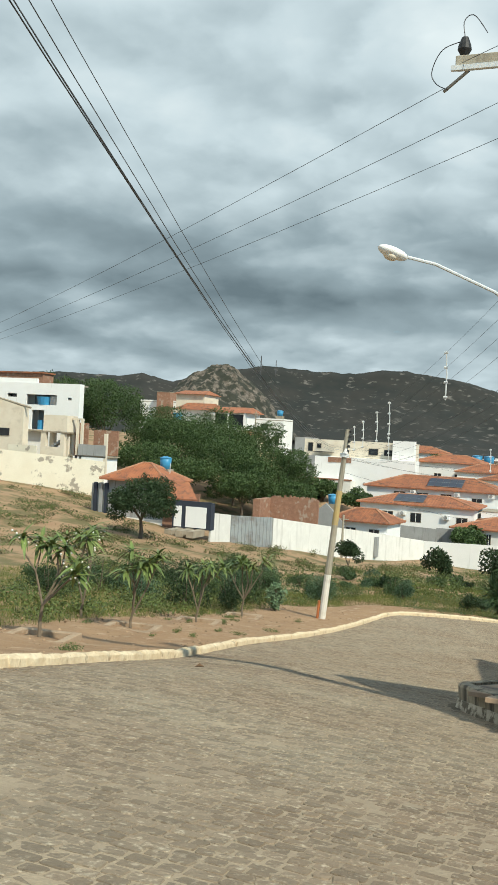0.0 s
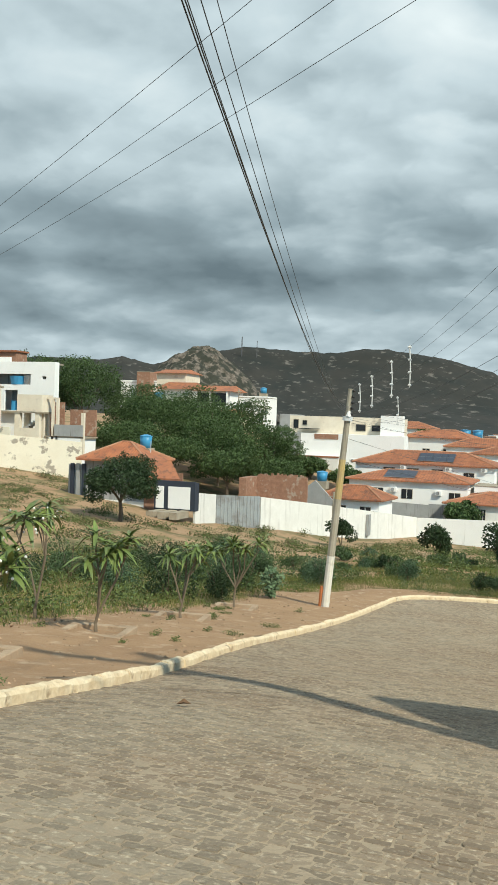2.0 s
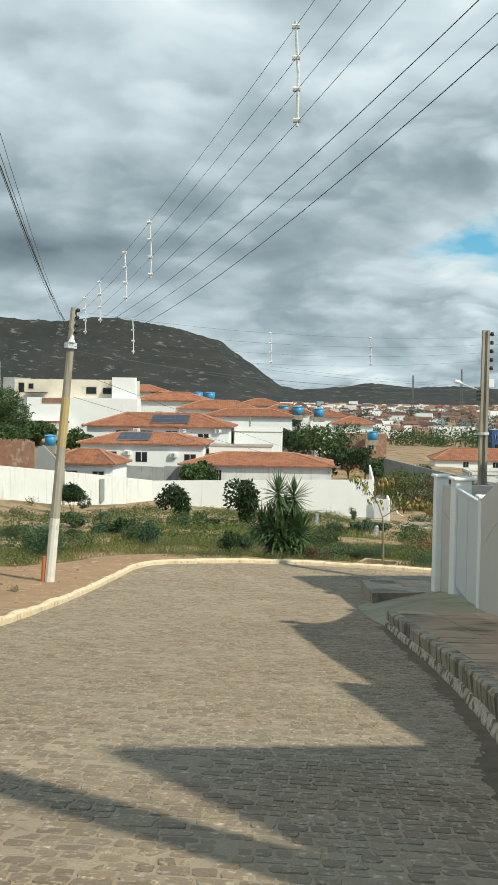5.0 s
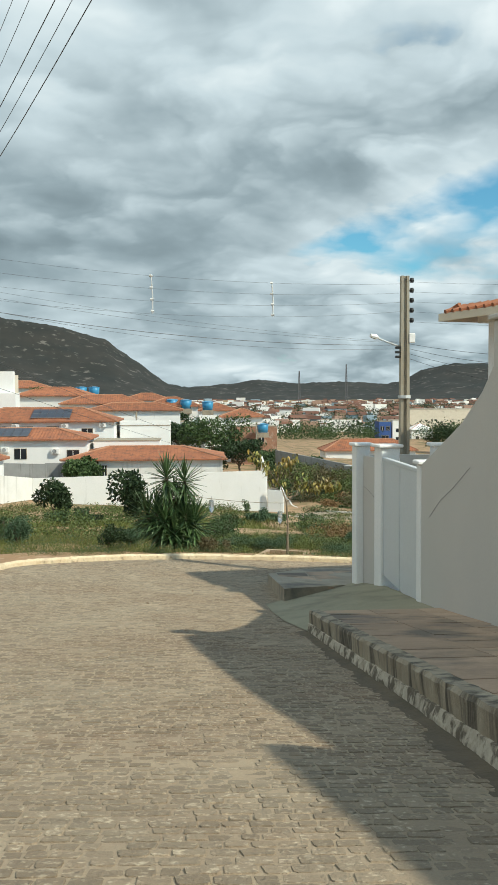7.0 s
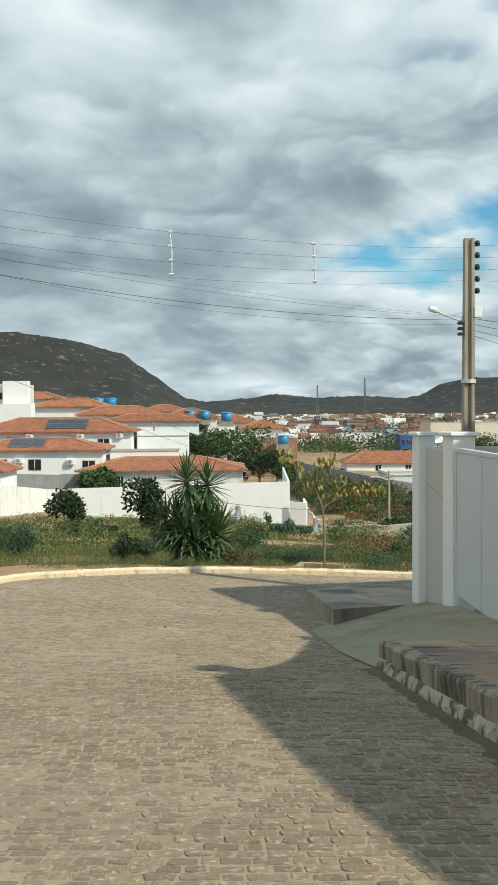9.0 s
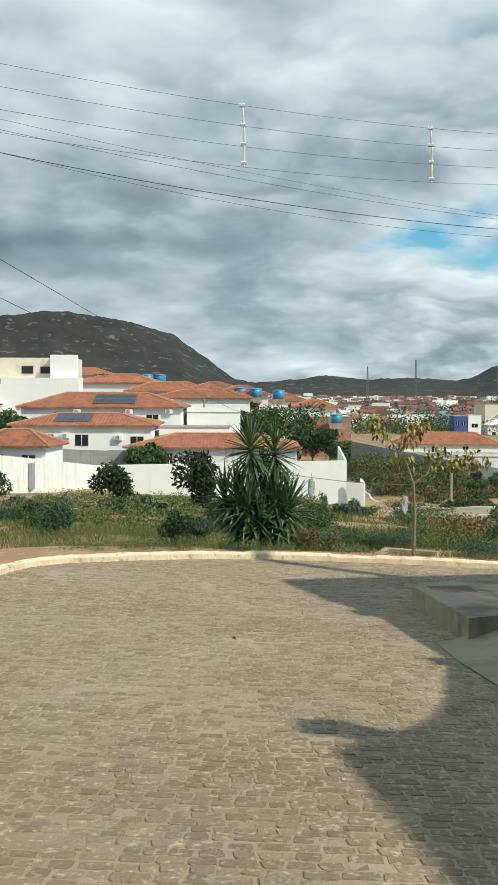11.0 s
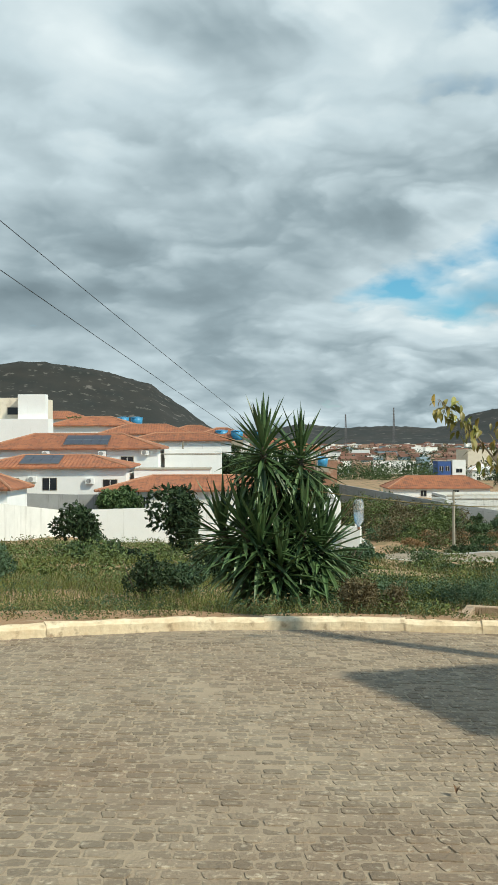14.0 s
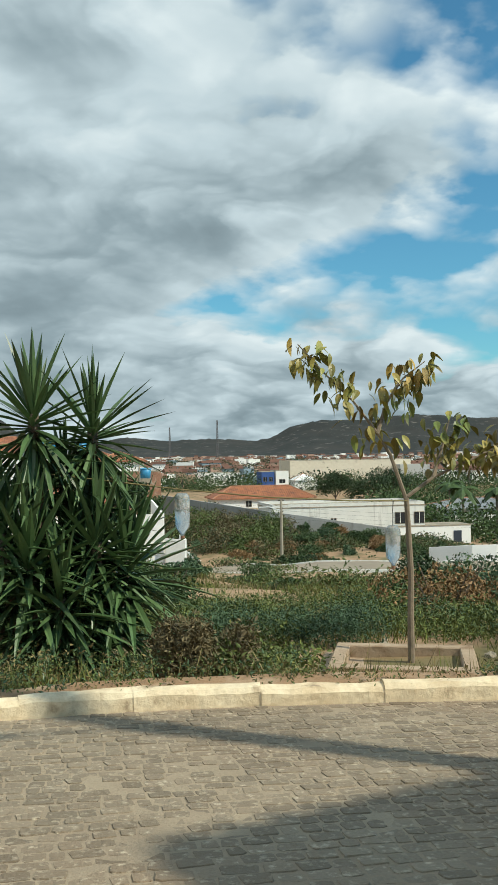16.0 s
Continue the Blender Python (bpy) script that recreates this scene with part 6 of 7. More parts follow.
def frangipani(x, y, tops, seed, flowers=0):
    """tops: the stems' tips relative to the base."""
    rng = random.Random(seed)
    z = road_z(x, y) + 0.12
    t = empty("frangipani", pose(x, y, z), "young frangipani with forked bare stems and leaf rosettes", "tree", "street trees along the verge")
    fork = (0.03, 0.0, 0.62 if len(tops) > 3 else 0.34)
    part("trunk", tubed([(0, 0, -0.1), (-0.02, 0.01, fork[2] * 0.5), fork], [0.042, 0.034, 0.028], 9), M_TWIG, t)
    more = []
    for tx, ty, tz in tops:
        a = rng.uniform(0, 6.28)
        mid = (fork[0] + tx * 0.55 + rng.uniform(-.08, .08), ty * 0.55 + rng.uniform(-.06, .06), fork[2] + (tz - fork[2]) * 0.48)
        more.append(((tx, ty, tz), [fork, mid, (tx * 0.9, ty * 0.9, tz * 0.82), (tx, ty, tz)]))
        if rng.random() < 0.75:
            q = (tx + 0.36 * math.cos(a), ty + 0.36 * math.sin(a), tz - rng.uniform(-0.05, 0.22))
            more.append((q, [mid, ((mid[0] + q[0]) / 2 + 0.04, (mid[1] + q[1]) / 2, mid[2] * 0.45 + q[2] * 0.55), q]))
    for (tx, ty, tz), way in more:
        n = len(way) - 1
        part("stem", tubed(way, [0.023 - 0.009 * i / n if n == 3 else 0.016 - 0.004 * i / n for i in range(n + 1)], 7), M_TWIG, t)
        for k in range(22):
            a, el = k * 2.4 + rng.uniform(-0.4, 0.4), radians(rng.uniform(-25, 55))
            ob = new("leaf", PLUM[rng.randrange(3)])
            ob.parent = t
            q = rng.uniform(0.65, 1.05)
            ob.matrix_local = Matrix.Translation((tx, ty, tz + rng.uniform(-0.14, 0.04))) @ Matrix.Rotation(a, 4, "Z") @ Matrix.Rotation(-el, 4, "Y") @ Matrix.Diagonal((q, q, q, 1))
        for k in range(flowers):
            fl = bmesh.new()
            bmesh.ops.create_icosphere(fl, subdivisions=1, radius=0.022)
            o = part("flower", fl, M_WHITE, t, "white waxy flower cluster")
            o.location = (tx + rng.uniform(-.25, .25), ty + rng.uniform(-.25, .25), tz + rng.uniform(-0.25, 0.1))


def tree_pit(x, y, w, d, rot, z=None):
    z = road_z(x, y) + 0.15 if z is None else z
    p = empty("tree_pit", pose(x, y, z, 0, 0, rot), "square mortared border round a street tree, dusted with earth", "planter", "tree pits along the verge")
    for lo, hi in (((-w / 2, -d / 2), (w / 2, -d / 2 + 0.16)), ((-w / 2, d / 2 - 0.16), (w / 2, d / 2)), ((-w / 2, -d / 2 + 0.16), (-w / 2 + 0.16, d / 2 - 0.16)), ((w / 2 - 0.16, -d / 2 + 0.16), (w / 2, d / 2 - 0.16))):
        part("border", boxed((*lo, -0.15), (*hi, 0.07 if y > 0 else 0.03), 0.012), M_PIT, p)
    return p


M_PIT = material("dusty_mortar", (0.45, 0.34, 0.235), (0.37, 0.265, 0.175), 2.0, 0.95, 0.7, 25, stain=(0.26, 0.17, 0.10), stain_scale=3.0, stain_at=(0.54, 0.66))
for x, y, tops, seed, fl in ((-6.15, -21.2, ((-0.55, 0.1, 1.9), (0.35, 0.2, 1.75), (0.8, -0.1, 1.5), (0.75, 0.3, 1.95)), 1, 7), (-6.7, -16.5, ((-0.05, 0.0, 1.85), (0.55, 0.2, 1.8), (0.3, -0.2, 1.6)), 2, 0),
                             (-7.32, -11.2, ((-0.35, 0.0, 1.55), (0.35, 0.1, 1.75), (0.0, 0.3, 1.65)), 3, 0), (-8.1, -5.4, ((-0.55, 0.0, 1.75), (0.05, 0.1, 2.0), (0.7, 0.1, 2.05), (0.4, -0.2, 1.9), (-0.2, 0.3, 2.05)), 4, 0),
                             (-8.6, -15.6, ((-0.6, 0.1, 2.0), (0.25, 0.0, 2.3), (0.0, 0.4, 2.1)), 5, 3)):
    frangipani(x, y, tops, seed, fl)
    if seed != 5:
        tree_pit(x, y, 1.3, 1.0, 8)


def sapling():
    rng = random.Random(31)
    t = empty("sapling", pose(3.65, 9.7, -0.98), "slender street sapling with yellowing green leaves in a concrete pit", "tree")
    part("trunk", tubed([(0, 0, -0.1), (0.0, 0, 0.5), (0.012, 0, 1.0), (-0.03, 0, 1.82)], [0.042, 0.037, 0.033, 0.029], 9), M_PALEBARK, t)
    limbs = [[(-0.03, 0, 1.8), (-0.2, 0.02, 2.3), (-0.36, 0, 2.55), (-0.62, 0.03, 2.9), (-0.95, 0.0, 3.2), (-1.25, 0.0, 3.52)], [(-0.36, 0, 2.54), (-0.22, 0.05, 2.9), (-0.05, 0, 3.15), (0.2, -0.03, 3.34)],
             [(-0.02, 0, 1.84), (0.3, 0.02, 2.05), (0.65, 0, 2.2), (1.05, 0.05, 2.35), (1.35, 0, 2.62)], [(0.9, 0.02, 2.3), (1.3, -0.1, 2.35), (1.7, 0, 2.4)], [(0.3, 0.02, 2.05), (0.45, 0.1, 2.4), (0.55, 0.1, 2.75)]]
    big = leaf_blade("leaf", 0.17, 0.078, M_SAPLEAF, 0.35)
    for pts in limbs:
        br = part("branch", tubed(pts, [0.024 - 0.019 * i / (len(pts) - 1) for i in range(len(pts))], 6), M_PALEBARK, t)
        for i in range(1, len(pts)):
            for k in range(44 if i == len(pts) - 1 else 34 if i == len(pts) - 2 else 10):
                s = rng.random()
                p = Vector(pts[i - 1]).lerp(Vector(pts[i]), s)
                if p.z < 2.2:
                    continue
                ob = new("leaf", big)
                ob.parent = br
                q = rng.uniform(0.65, 1.2)
                ob.matrix_local = Matrix.Translation(p + Vector((rng.uniform(-.24, .24), rng.uniform(-.2, .2), rng.uniform(-.12, .12)))) @ Matrix.Rotation(rng.uniform(0, 6.28), 4, "Z") @ Matrix.Rotation(radians(rng.uniform(10, 75)), 4, "Y") @ Matrix.Rotation(rng.uniform(-.6, .6), 4, "X") @ Matrix.Diagonal((q, q, q, 1))


sapling()
pit = tree_pit(3.5, 9.55, 1.55, 1.25, -22, -0.93)
part("apron", boxed((-0.95, -0.8, -0.3), (0.95, 0.75, -0.07), 0.03), M_PIT, pit)


# ---- bottles on a cord ----
def bottle(x, y, z, label):
    b = empty("plastic_bottle", pose(x, y, z), label, "bottle", "bottles hung on the cord")
    glass = MATS.get("clear_plastic")
    if not glass:
        glass = material("clear_plastic", (0.86, 0.88, 0.88), (0.8, 0.83, 0.83), 5, 0.15, 0.05, 20, trans=0.75)
    part("body", tubed([(0, 0, 0.0), (0, 0, 0.03), (0, 0, 0.10), (0, 0, 0.33), (0, 0, 0.40), (0, 0, 0.44)], [0.02, 0.028, 0.078, 0.082, 0.078, 0.05], 16), glass, b, smooth=True)
    part("cap", tubed([(0, 0, -0.03), (0, 0, 0.005)], 0.022, 10), M_BRICK, b, "reddish screw cap")
    part("hanger", tubed([(0, 0, 0.44), (0.005, 0, 0.58)], 0.005, 4), M_BLACK, b)


bottle(1.09, 9.5, 0.52, "empty clear plastic bottle hung upside down on a cord")
bottle(3.38, 9.5, 0.12, "empty clear plastic bottle hung upside down from the sapling's cord")
cord = empty("cord", pose(0, 0, 0), "pale cord tied between the yucca and the sapling", "cord")
part("strand", tubed([(-0.4, 9.5, 1.2), (0.3, 9.5, 1.11), (1.09, 9.5, 1.0), (2.0, 9.5, 0.9), (2.9, 9.52, 0.84), (3.6, 9.6, 0.82)], 0.008, 5), M_STRAW, cord)
part("strand", tubed([(3.38, 9.5, 0.70), (3.39, 9.5, 0.83)], 0.005, 4), M_BLACK, cord)

# ---- poles and wires ----
M_WIRE = material("wire", (0.035, 0.035, 0.038), (0.05, 0.05, 0.05), 3, 0.5, 0, 20)
M_SPACER = material("white_spacer", (0.75, 0.74, 0.72), (0.6, 0.6, 0.58), 3, 0.5, 0, 20)
M_ORANGE = material("orange_pipe", (0.50, 0.17, 0.06), (0.42, 0.14, 0.05), 3, 0.7, 0.1, 20)
M_LIME = material("limewash", (0.74, 0.71, 0.64), (0.66, 0.62, 0.54), 3, 0.9, 0.3, 30, stain=(0.40, 0.34, 0.27), stain_scale=2.5, stain_at=(0.6, 0.7))
M_OCHRE = material("ochre_stain", (0.50, 0.36, 0.14), (0.44, 0.33, 0.17), 3, 0.9, 0.3, 30)


def rack(parent, top, n, gap, d):
    """Insulators down one side of a pole."""
    for k in range(n):
        z = top - k * gap
        b = part("bracket", tubed([(0.06 * d[0], 0.06 * d[1], z), (0.18 * d[0], 0.18 * d[1], z)], 0.018, 5), M_STEEL, parent)
        part("insulator", tubed([(0.19 * d[0], 0.19 * d[1], z - 0.06), (0.19 * d[0], 0.19 * d[1], z), (0.19 * d[0], 0.19 * d[1], z + 0.06)], [0.045, 0.06, 0.045], 8), M_BLACK, b)


def pole_a():
    x, y = -6.36, -1.2
    z0 = road_z(x, y) + 0.1
    p = empty("utility_pole", pose(x, y, z0), "leaning concrete utility pole with whitewashed base and orange pipe", "utility pole", "utility poles")
    lean = Vector((0.66, 0.0, 7.5))
    def at(s): return lean * s
    part("shaft", tubed([at(-0.05), at(0.24)], [0.145, 0.132], 10), M_LIME, p, "whitewashed lower shaft")
    part("shaft", tubed([at(0.24), at(0.45), at(1)], [0.132, 0.122, 0.088], 10), M_POLE, p)
    part("stain_band", tubed([at(0.5), at(0.68)], [0.122, 0.112], 10), M_OCHRE, p, "ochre-stained band")
    part("pipe", tubed([(-0.17, -0.05, -0.1), (-0.12, -0.05, 0.75)], 0.06, 8), M_ORANGE, p)
    part("clamp", tubed([at(0.855), at(0.875)], [0.17, 0.17], 10), M_STEEL, p)
    part("photocell", tubed([at(0.875) + Vector((0.05, -0.1, 0)), at(0.9) + Vector((0.05, -0.1, 0))], [0.1, 0.04], 8), M_WHITE, p)
    for k in range(5):
        c = at(0.99 - k * 0.026)
        part("insulator", tubed([c + Vector((0.13, -0.06, -0.05)), c + Vector((0.13, -0.06, 0.0)), c + Vector((0.13, -0.06, 0.05))], [0.04, 0.06, 0.04], 8), M_BLACK, p)
    return Vector((x, y, z0)) + lean


def pole_b():
    x, y = 6.05, 2.9
    z0 = road_z(5, y) + 0.2
    p = empty("utility_pole", pose(x, y, z0), "double-tee concrete utility pole with a rack of insulators", "utility pole", "utility poles")
    H = 7.55 - z0
    for a, b in ((-0.14, -0.05), (0.05, 0.14)):
        bm = bmesh.new()
        vs = [bm.verts.new(q) for q in ((a, -0.13, -0.3), (b, -0.13, -0.3), (b, 0.13, -0.3), (a, 0.13, -0.3), (a * 0.75, -0.09, H), (b * 0.75, -0.09, H), (b * 0.75, 0.09, H), (a * 0.75, 0.09, H))]
        for q in ((0, 1, 5, 4), (1, 2, 6, 5), (2, 3, 7, 6), (3, 0, 4, 7), (4, 5, 6, 7)):
            bm.faces.new([vs[k] for k in q])
        part("flange", bm, M_POLE, p)
    part("web", boxed((-0.05, -0.03, -0.3), (0.05, 0.03, H)), M_POLE, p)
    rack(p, H - 0.12, 5, 0.26, (0.9, -0.4))
    lamp = part("lamp_arm", tubed([(-0.1, 0, H - 1.85), (-0.5, -0.1, H - 1.72), (-0.78, -0.2, H - 1.62)], 0.022, 6), M_STEEL, p)
    part("lamp_head", tubed([(-0.72, -0.18, H - 1.63), (-0.80, -0.2, H - 1.6), (-0.95, -0.25, H - 1.57)], [0.03, 0.07, 0.05], 8), M_WHITE, lamp)
    for k in range(3):
        part("cable_clamp", boxed((-0.24, -0.1, H - 1.9 - 0.12 * k), (-0.12, 0.06, H - 1.84 - 0.12 * k), 0.01), M_BLACK, p)
    part("junction_box", boxed((0.1, -0.12, H - 1.75), (0.26, 0.02, H - 1.5), 0.01), M_WHITE, p)
    part("strap", tubed([(0, 0, H - 3.2), (0, 0, H - 3.12)], 0.17, 8), M_STEEL, p)
    return Vector((x, y, 7.5))


def pole_r():
    x, y = 3.6, -24.0
    z0 = pave_top(x, y)
    p = empty("utility_pole", pose(x, y, z0), "tall concrete utility pole with a crossarm and street lamp", "utility pole", "utility poles")
    H = 12.23 - z0
    part("shaft", tubed([(0, 0, -0.4), (0, 0, H)], [0.24, 0.17], 10), M_POLE, p)
    arm = part("crossarm", boxed((-1.88, -0.96, H - 0.43), (0.9, -0.80, H - 0.29), 0.01), M_POLE, p, "pale timber-coloured crossarm")
    part("crossarm_rail", boxed((-1.92, -1.02, H - 0.49), (0.9, -0.97, H - 0.43)), M_STEEL, arm)
    part("arm_bracket", tubed([(0, 0, H - 0.38), (-0.1, -0.88, H - 0.38)], 0.05, 6), M_STEEL, p)
    for k in range(3):
        cx = -1.79 + 1.2 * k
        part("insulator", tubed([(cx, -0.88, H - 0.29), (cx, -0.88, H - 0.2), (cx, -0.88, H - 0.14), (cx, -0.88, H - 0.05)], [0.03, 0.085, 0.075, 0.04], 12), M_BLACK, arm)
        part("jumper", tubed(smooth_line([(cx, -0.88, H - 0.06), (cx - 0.02, -0.88, H + 0.15), (cx + 0.1, -0.9, H + 0.2), (cx + 0.3, -1.0, H - 0.1)], 0.05), 0.006, 5), M_WIRE, arm)
        part("jumper", tubed(smooth_line([(cx, -0.88, H - 0.08), (cx - 0.28, -0.8, H - 0.14), (cx - 0.42, -0.7, H - 0.36), (cx - 0.36, -0.65, H - 0.5), (cx - 0.22, -0.6, H - 0.56)], 0.05), 0.006, 5), M_WIRE, arm)
        part("strain_clamp", tubed([(cx + 0.05, -0.8, H - 0.42), (cx - 0.28, -0.56, H - 0.56)], 0.022, 6), M_ZINC, arm)
    la = part("lamp_arm", tubed([(0, 0, 8.0 - z0), (-0.5, -0.5, 8.55 - z0), (-1.25, -1.2, 9.05 - z0), (-1.87, -1.62, 9.30 - z0), (-2.15, -1.86, 9.34 - z0)], 0.02, 8), M_STEEL, p)
    bm = bmesh.new()
    bmesh.ops.create_uvsphere(bm, u_segments=14, v_segments=8, radius=1.0)
    bmesh.ops.transform(bm, matrix=pose(-2.29, -1.97, 9.37 - z0, 0, 14, 45) @ Matrix.Diagonal((0.20, 0.10, 0.062, 1)), verts=bm.verts)
    head = part("lamp_head", bm, M_WHITE, la, "white oval street lamp housing", True)
    bm = bmesh.new()
    bmesh.ops.create_uvsphere(bm, u_segments=12, v_segments=8, radius=1.0)
    bmesh.ops.transform(bm, matrix=pose(-2.31, -1.99, 9.33 - z0, 0, 14, 45) @ Matrix.Diagonal((0.09, 0.07, 0.05, 1)), verts=bm.verts)
    part("diffuser", bm, M_CREAM, head, "yellowed bowl under the lamp", True)
    return Vector((x, y, 0))


TOP_A, TOP_B, P_R = pole_a(), pole_b(), pole_r()


def sag_line(a, b, sag, n=18):
    a, b = Vector(a), Vector(b)
    return [a.lerp(b, k / n) - Vector((0, 0, 4 * sag * (k / n) * (1 - k / n))) for k in range(n + 1)]


def wire(a, b, sag, r=0.006, root=None):
    return part("wire", tubed(sag_line(a, b, sag), r * 0.5, 5), M_WIRE, root)


def spaced_line(a, b, n, gap, sag, at, label, r=0.0055):
    root = empty("power_line", pose(0, 0, 0), label, "power line", "overhead lines")
    for k in range(n):
        d = Vector((0, 0, -gap * k))
        wire(Vector(a) + d, Vector(b) + d * 0.8, sag + 0.02 * k, r, root)
    for s in at:
        L = [Vector(a).lerp(Vector(b), s) - Vector((0, 0, 4 * sag * s * (1 - s) + (gap * (1 - s) + gap * 0.8 * s) * k)) for k in (-0.15, n - 1 + 0.2)]
        L[1] += Vector((0.03, 0.0, 0))
        sp = part("spacer", tubed([L[0], L[0].lerp(L[1], 0.5) + Vector((0.02, 0, 0)), L[1]], 0.016, 6), M_SPACER, root)
        for k in range(n):
            c = L[0].lerp(L[1], (k + 0.15) / (n - 0.65))
            part("clip", tubed([c + Vector((-0.04, 0, 0)), c + Vector((0.04, 0, 0))], 0.026, 6), M_SPACER, sp)
    return root


spaced_line((P_R.x - 0.1, P_R.y + 0.1, 10.6), (TOP_A.x, TOP_A.y - 0.1, TOP_A.z - 0.05), 4, 0.34, 0.40, (0.34, 0.62, 0.71, 0.83, 0.92), "low-voltage wires with white spacers between poles")
spaced_line((TOP_A.x + 0.1, TOP_A.y, TOP_A.z - 0.1), (TOP_B.x, TOP_B.y, 7.35), 4, 0.30, 0.28, (0.12, 0.44, 0.69), "low-voltage wires with white spacers across the street")
tel = empty("phone_cables", pose(0, 0, 0), "drooping dark phone cables across the street", "cables", "overhead lines")
for k, (za, zb, sg, r) in enumerate(((TOP_A.z - 1.15, 5.75, 0.30, 0.012), (TOP_A.z - 0.85, 5.8, 0.22, 0.006), (TOP_A.z - 1.05, 5.66, 0.42, 0.006), (TOP_A.z - 0.7, 5.82, 0.2, 0.005))):
    wire((TOP_A.x, TOP_A.y, za), (TOP_B.x, TOP_B.y, zb), sg, r, tel)
for k in range(3):
    wire((P_R.x - 0.1, P_R.y, 8.9 - 0.15 * k), (TOP_A.x, TOP_A.y, TOP_A.z - 0.8 - 0.12 * k), 0.55 + 0.1 * k, 0.008 if k != 1 else 0.006, tel)
for k in range(4):
    wire((TOP_B.x, TOP_B.y, 5.8 - 0.12 * k), (12, 0.6, 5.5 - 0.2 * k), 0.25 + 0.08 * k, 0.01, tel)
for k in range(5):
    wire((TOP_B.x + 0.1, TOP_B.y, 7.4 - 0.26 * k), (16, -1.5, 7.2 - 0.26 * k), 0.2, 0.005, tel)
bundle = empty("cable_bundle", pose(0, 0, 0), "bundle of dark overhead cables running to the leaning pole", "cables", "overhead lines")
for k, (dx, dz, r) in enumerate(((0.15, 0.0, 0.009), (0.20, 0.04, 0.008), (0.36, 0.03, 0.006), (0.43, 0.06, 0.005), (0.26, 0.0, 0.006))):
    wire((3.2 + dx, -44, 11.4 + dz), (TOP_A.x - 0.05, TOP_A.y, TOP_A.z - 0.6 - 0.04 * k), 1.35 + 0.05 * (k % 3), r, bundle)
high = empty("high_wires", pose(0, 0, 0), "three medium-voltage wires crossing high above the street", "cables", "overhead lines")
for k in range(3):
    wire((P_R.x - 2.07 + 1.2 * k, P_R.y - 0.6, 11.69), (P_R.x - 2.15 + 1.2 * k - 36, P_R.y - 0.6 + 27.6, 9.3 + 0.3 * k), 0.5, 0.008, high)
    wire((P_R.x - 1.79 + 1.2 * k, P_R.y - 1.0, 11.83), (P_R.x + 14 + 1.2 * k, P_R.y - 14, 13.0), 0.3, 0.008, high)
drop = empty("service_drop", pose(0, 0, 0), "thin service wires sloping down into the valley", "cables", "overhead lines")
wire((TOP_A.x, TOP_A.y, TOP_A.z - 1.7), (9.6, 78, -2.8), 0.5, 0.012, drop)
wire((TOP_A.x, TOP_A.y, TOP_A.z - 2.4), (9.6, 78, -3.2), 0.5, 0.012, drop)


def small_pole(x, y, z0, z1, label):
    p = empty("utility_pole", pose(x, y, z0), label, "utility pole", "utility poles")
    H = z1 - z0
    part("shaft", tubed([(0, 0, -0.5), (0, 0, H)], [0.16, 0.11], 8), M_POLE, p)
    part("crossbar", boxed((-0.6, -0.05, H - 0.5), (0.6, 0.05, H - 0.4)), M_POLE, p)
    for k in range(3):
        part("insulator", tubed([(0.13, 0, H - 0.8 - 0.3 * k), (0.13, 0, H - 0.7 - 0.3 * k)], 0.06, 6), M_BLACK, p)
    return p


pc = small_pole(19.7, 82, -8.6, -3.0, "grey street-light pole beside the lane")
arm = part("lamp_arm", tubed([(0, 0, 4.6), (-1.2, -0.3, 5.0), (-2.2, -0.5, 5.0)], 0.05, 6), M_STEEL, pc)
small_pole(-22.4, 61.5, -6.2, -0.6, "short concrete pole at the boundary wall")
small_pole(-62, 138, 5, 12.6, "concrete pole beside the hill house")
small_pole(-8.6, 131, -5, 1.8, "concrete pole behind the bungalows")
small_pole(11, 130, -9, 0, "concrete pole by the lane")
lw = empty("lane_wires", pose(0, 0, 0), "wires strung along the lane", "cables", "overhead lines")
for k in range(4):
    wire((19.7, 82, -3.6 - 0.35 * k), (60, 74, -4.4 - 0.35 * k), 0.8, 0.012, lw)
    wire((19.7, 82, -3.6 - 0.35 * k), (11, 130, -0.6 - 0.3 * k), 0.6, 0.012, lw)


# ---- small things on the street ----
M_DRY = material("dry_leaf", (0.16, 0.09, 0.045), (0.11, 0.06, 0.03), 8, 0.8, 0.2, 30)
for x, y, rz in ((-1.95, -23.25, 20), (0.45, 0.4, 70), (-0.5, -2.0, 140)):
    bm = bmesh.new()
    s = 0.08 if y < -20 else 0.035
    vs = [bm.verts.new(q) for q in ((-s, 0, 0.01), (0, -s * 0.6, 0.05), (s, 0, 0.02), (0, s * 0.6, 0.06), (0, 0, 0.02))]
    for a, b in ((0, 1), (1, 2), (2, 3), (3, 0)):
        bm.faces.new((vs[a], vs[b], vs[4]))
    o = part("fallen_leaf", bm, M_DRY)
    o.matrix_world = pose(x, y, road_z(x, y) + 0.012, 0, 0, rz)
    tagged(o, "curled dry brown leaf lying on the cobbles", "leaf", "fallen leaves")
rub = random.Random(7)
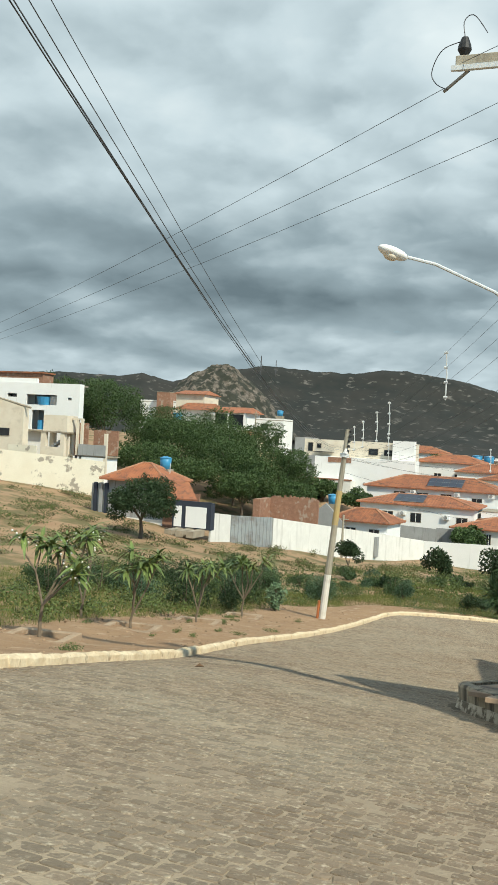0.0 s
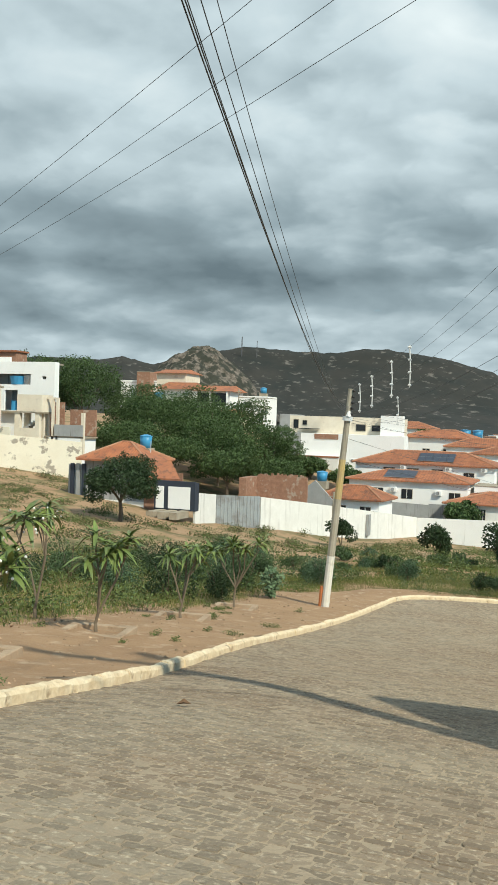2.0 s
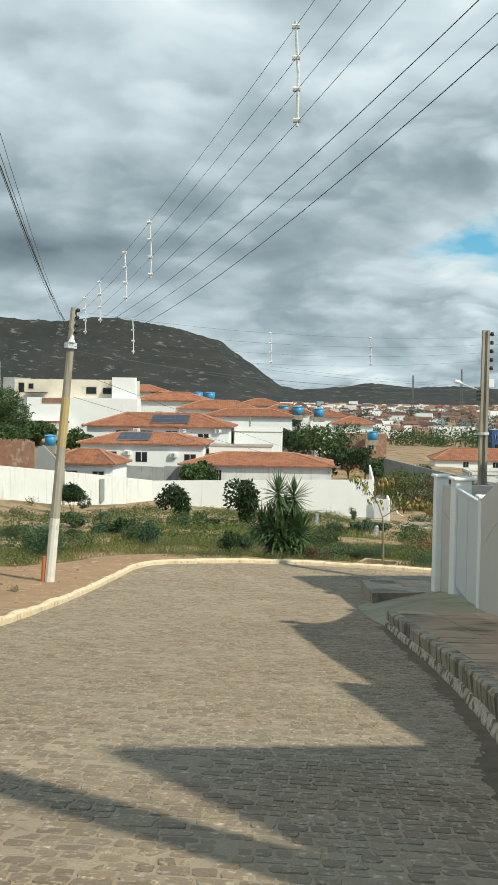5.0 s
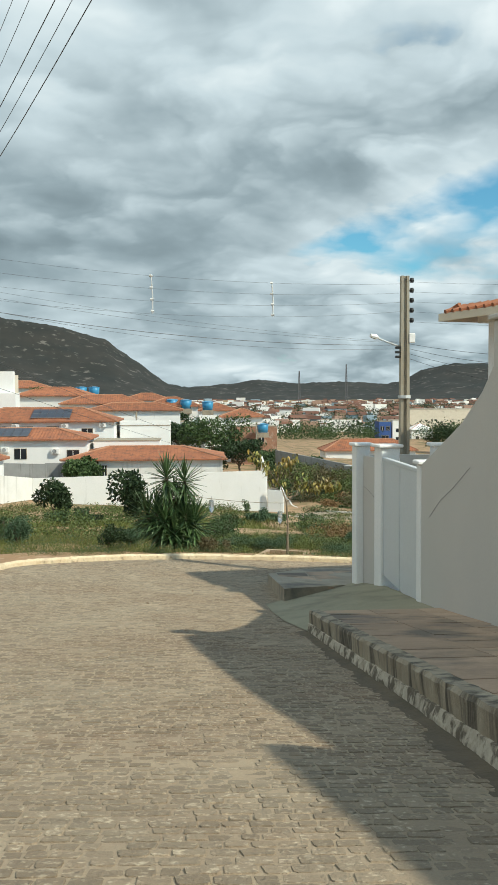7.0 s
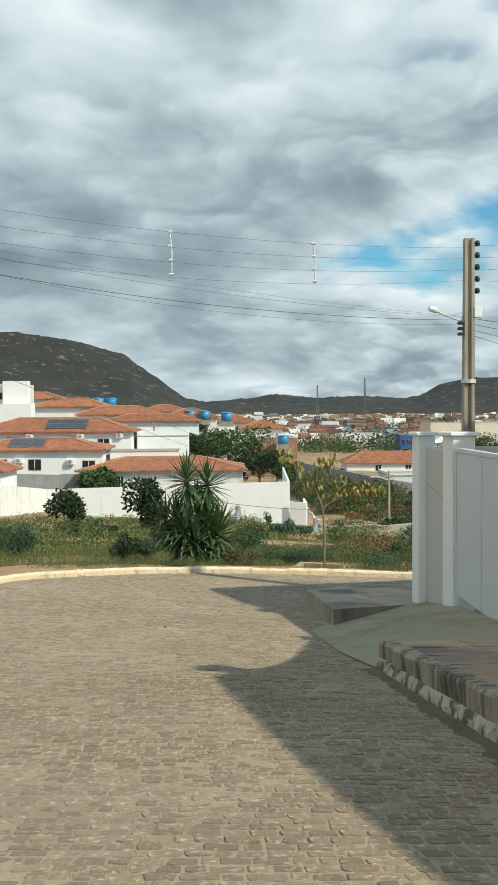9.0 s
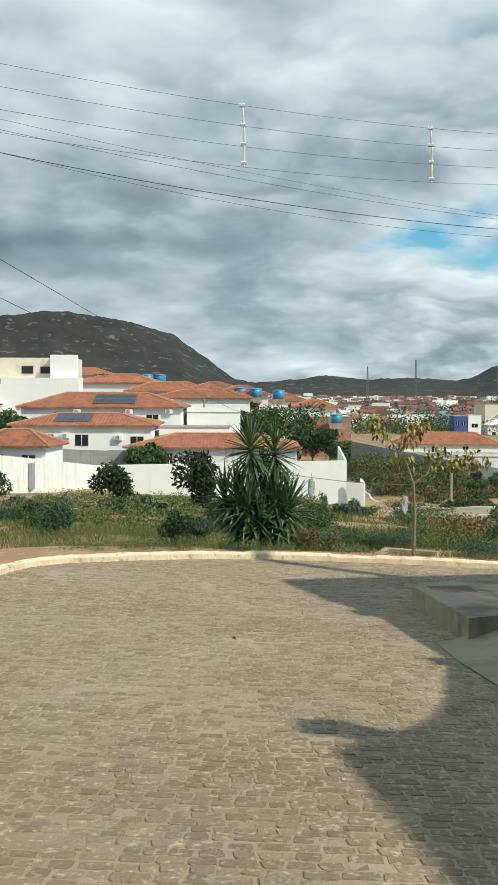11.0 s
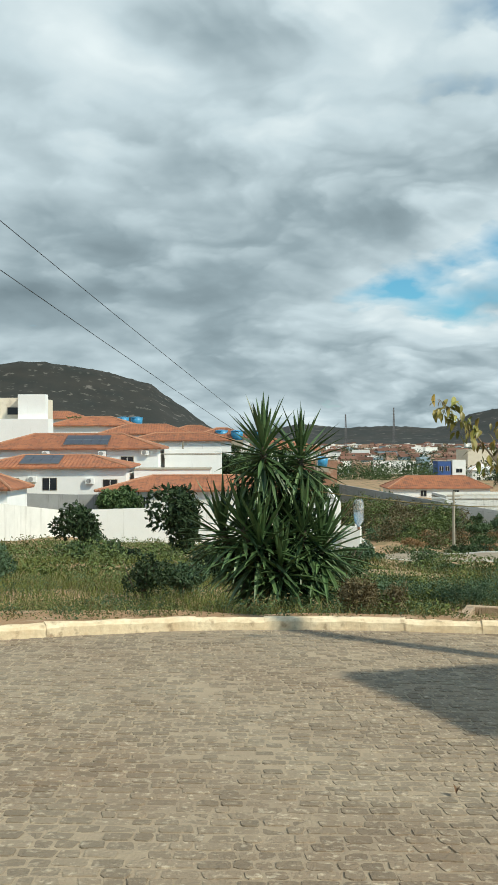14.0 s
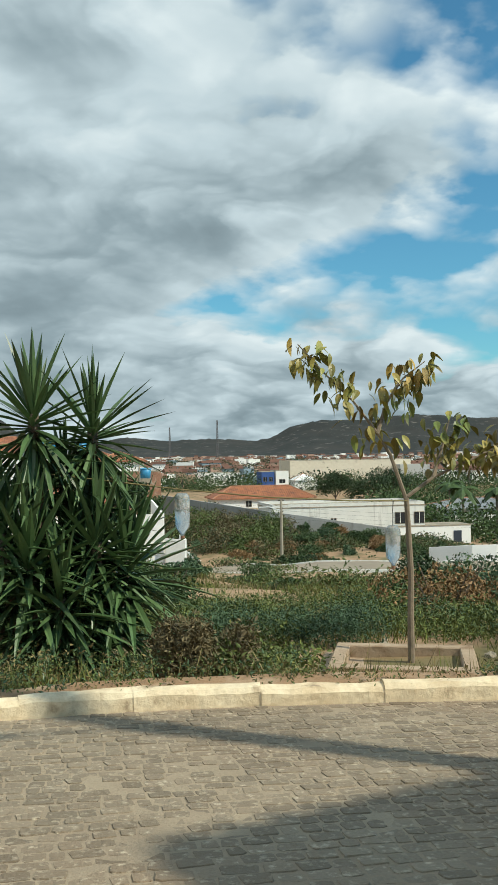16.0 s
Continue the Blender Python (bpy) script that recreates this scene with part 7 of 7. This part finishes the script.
for k in range(24):
    x, y = (rub.uniform(-8.5, -4.5), rub.uniform(-26, 2)) if k < 14 else (rub.uniform(0.6, 6), rub.uniform(8.2, 13))
    if verge(x, y) < 0.4:
        continue
    bm = bmesh.new()
    bmesh.ops.create_icosphere(bm, subdivisions=1, radius=rub.uniform(0.03, 0.08))
    for v in bm.verts:
        v.co *= 1 + 0.35 * noise.noise(v.co * 30 + Vector((k, 0, 0)))
        v.co.z *= 0.6
    o = part("stone", bm, M_CONC)
    o.matrix_world = pose(x, y, ground_z(x, y) + 0.01, 0, 0, k * 37)
    tagged(o, "loose weathered stone lying on bare earth", "stone", "loose stones")

def pebbles():
    """Clods and pebbles strewn over the bare verge."""
    rng = random.Random(44)
    vs, fs = [], []
    while len(vs) < 1500 * 6:
        x, y = rng.uniform(-9.5, -2.2), rng.uniform(-30, 4)
        v = verge(x, y)
        if not 0.2 < v < 4.6:
            continue
        z = road_z(x, y) + 0.135 + 0.035 * noise.noise((x * 0.8, y * 0.8, 3))
        q = rng.uniform(0.008, 0.02) if rng.random() < 0.85 else rng.uniform(0.025, 0.055)
        o = len(vs)
        vs += [(x + q * rng.uniform(0.7, 1.3), y, z), (x, y + q * rng.uniform(0.7, 1.3), z), (x - q, y, z), (x, y - q, z), (x, y, z + q * 0.8), (x, y, z - q)]
        fs += [(o + k, o + (k + 1) % 4, o + 4) for k in range(4)] + [(o + (k + 1) % 4, o + k, o + 5) for k in range(4)]
    mat = material("pebble", (0.40, 0.28, 0.175), (0.27, 0.18, 0.11), 8.0, 0.95, 0.4, 40, rand=0.4, island=True)
    tagged(raw("pebbles", vs, fs, mat), "pebbles and earth clods strewn over the verge", "pebbles", kind="stuff")


pebbles()

# ---- cobbles ----
def cobbles():
    """Courses of split granite setts, laid across the street."""
    rng = random.Random(11)
    one = []
    verts, faces = [], []
    near = []
    y = -41.0
    while y < 7.2:
        dep = rng.uniform(0.10, 0.125)
        x = float(np.interp(y, [p[1] for p in KERB[:11]], [p[0] for p in KERB[:11]])) - 0.1 if y < 4.7 else -6.0
        right = 2.45 if y < 0 else 6.5
        if -26.4 < y < -20:
            right = 3.2
        if y < -24:
            right = 9.0
        x += rng.uniform(0, 0.15)
        while x < right:
            w = rng.uniform(0.09, 0.19)
            yy = y + rng.uniform(-0.008, 0.008) + 0.03 * math.sin(x * 0.9 + 0.35 * y) + 0.012 * noise.noise((x, y, 2))
            cx, cy = x + w / 2, yy + dep / 2
            if (y < 4 or verge(cx, cy) < -0.06) and -9 < cx < 9.5:
                g = 0.003
                z = road_z(cx, cy) + rng.uniform(-0.004, 0.004)
                tilt, tilt2 = rng.uniform(-0.02, 0.02), rng.uniform(-0.02, 0.02)
                rc = rng.uniform(-0.09, 0.09)
                sx, sy = (road_z(cx + 0.1, cy) - road_z(cx - 0.1, cy)) / 0.2 + tilt, (road_z(cx, cy + 0.1) - road_z(cx, cy - 0.1)) / 0.2 + tilt2
                ring = []
                cut = [rng.uniform(0.2, 0.34) for _ in range(8)]
                wob = [rng.uniform(-0.007, 0.007) for _ in range(16)]
                for inset, dz in ((g, -0.022), (g + 0.007, 0.0)):
                    hw, hd = w / 2 - inset, dep / 2 - inset
                    for k in range(8):
                        a, b = ((-1, -1), (1, -1), (1, 1), (-1, 1))[k // 2]
                        along = (k % 2 == 0) == (a * b > 0)
                        px = a * (hw - (0 if along else cut[k] * hd)) + wob[k]
                        py = b * (hd - (cut[k] * hd if along else 0)) + wob[k + 8]
                        px, py = px - rc * py, py + rc * px
                        ring.append((px, py, sx * px + sy * py + dz))
                fs = [tuple(range(8, 16))] + [(k, (k + 1) % 8, 8 + (k + 1) % 8, 8 + k) for k in range(8)]
                if 3.2 < y < 4.6 and -0.3 < cx < 2.6 and len(near) < 290:
                    near.append((cx, cy, z, ring, fs))
                else:
                    o = len(verts)
                    verts += [(cx + p[0], cy + p[1], z + p[2]) for p in ring]
                    faces += [tuple(o + k for k in f) for f in fs]
            x += w
        y += dep
    st = raw("cobbles", verts, faces, M_STONE, road)
    tagged(st, kind="stuff")
    for cx, cy, z, ring, fs in near:
        ob = raw("cobble", ring, fs, M_STONE1, road)
        ob.location = (cx, cy, z)


cobbles()
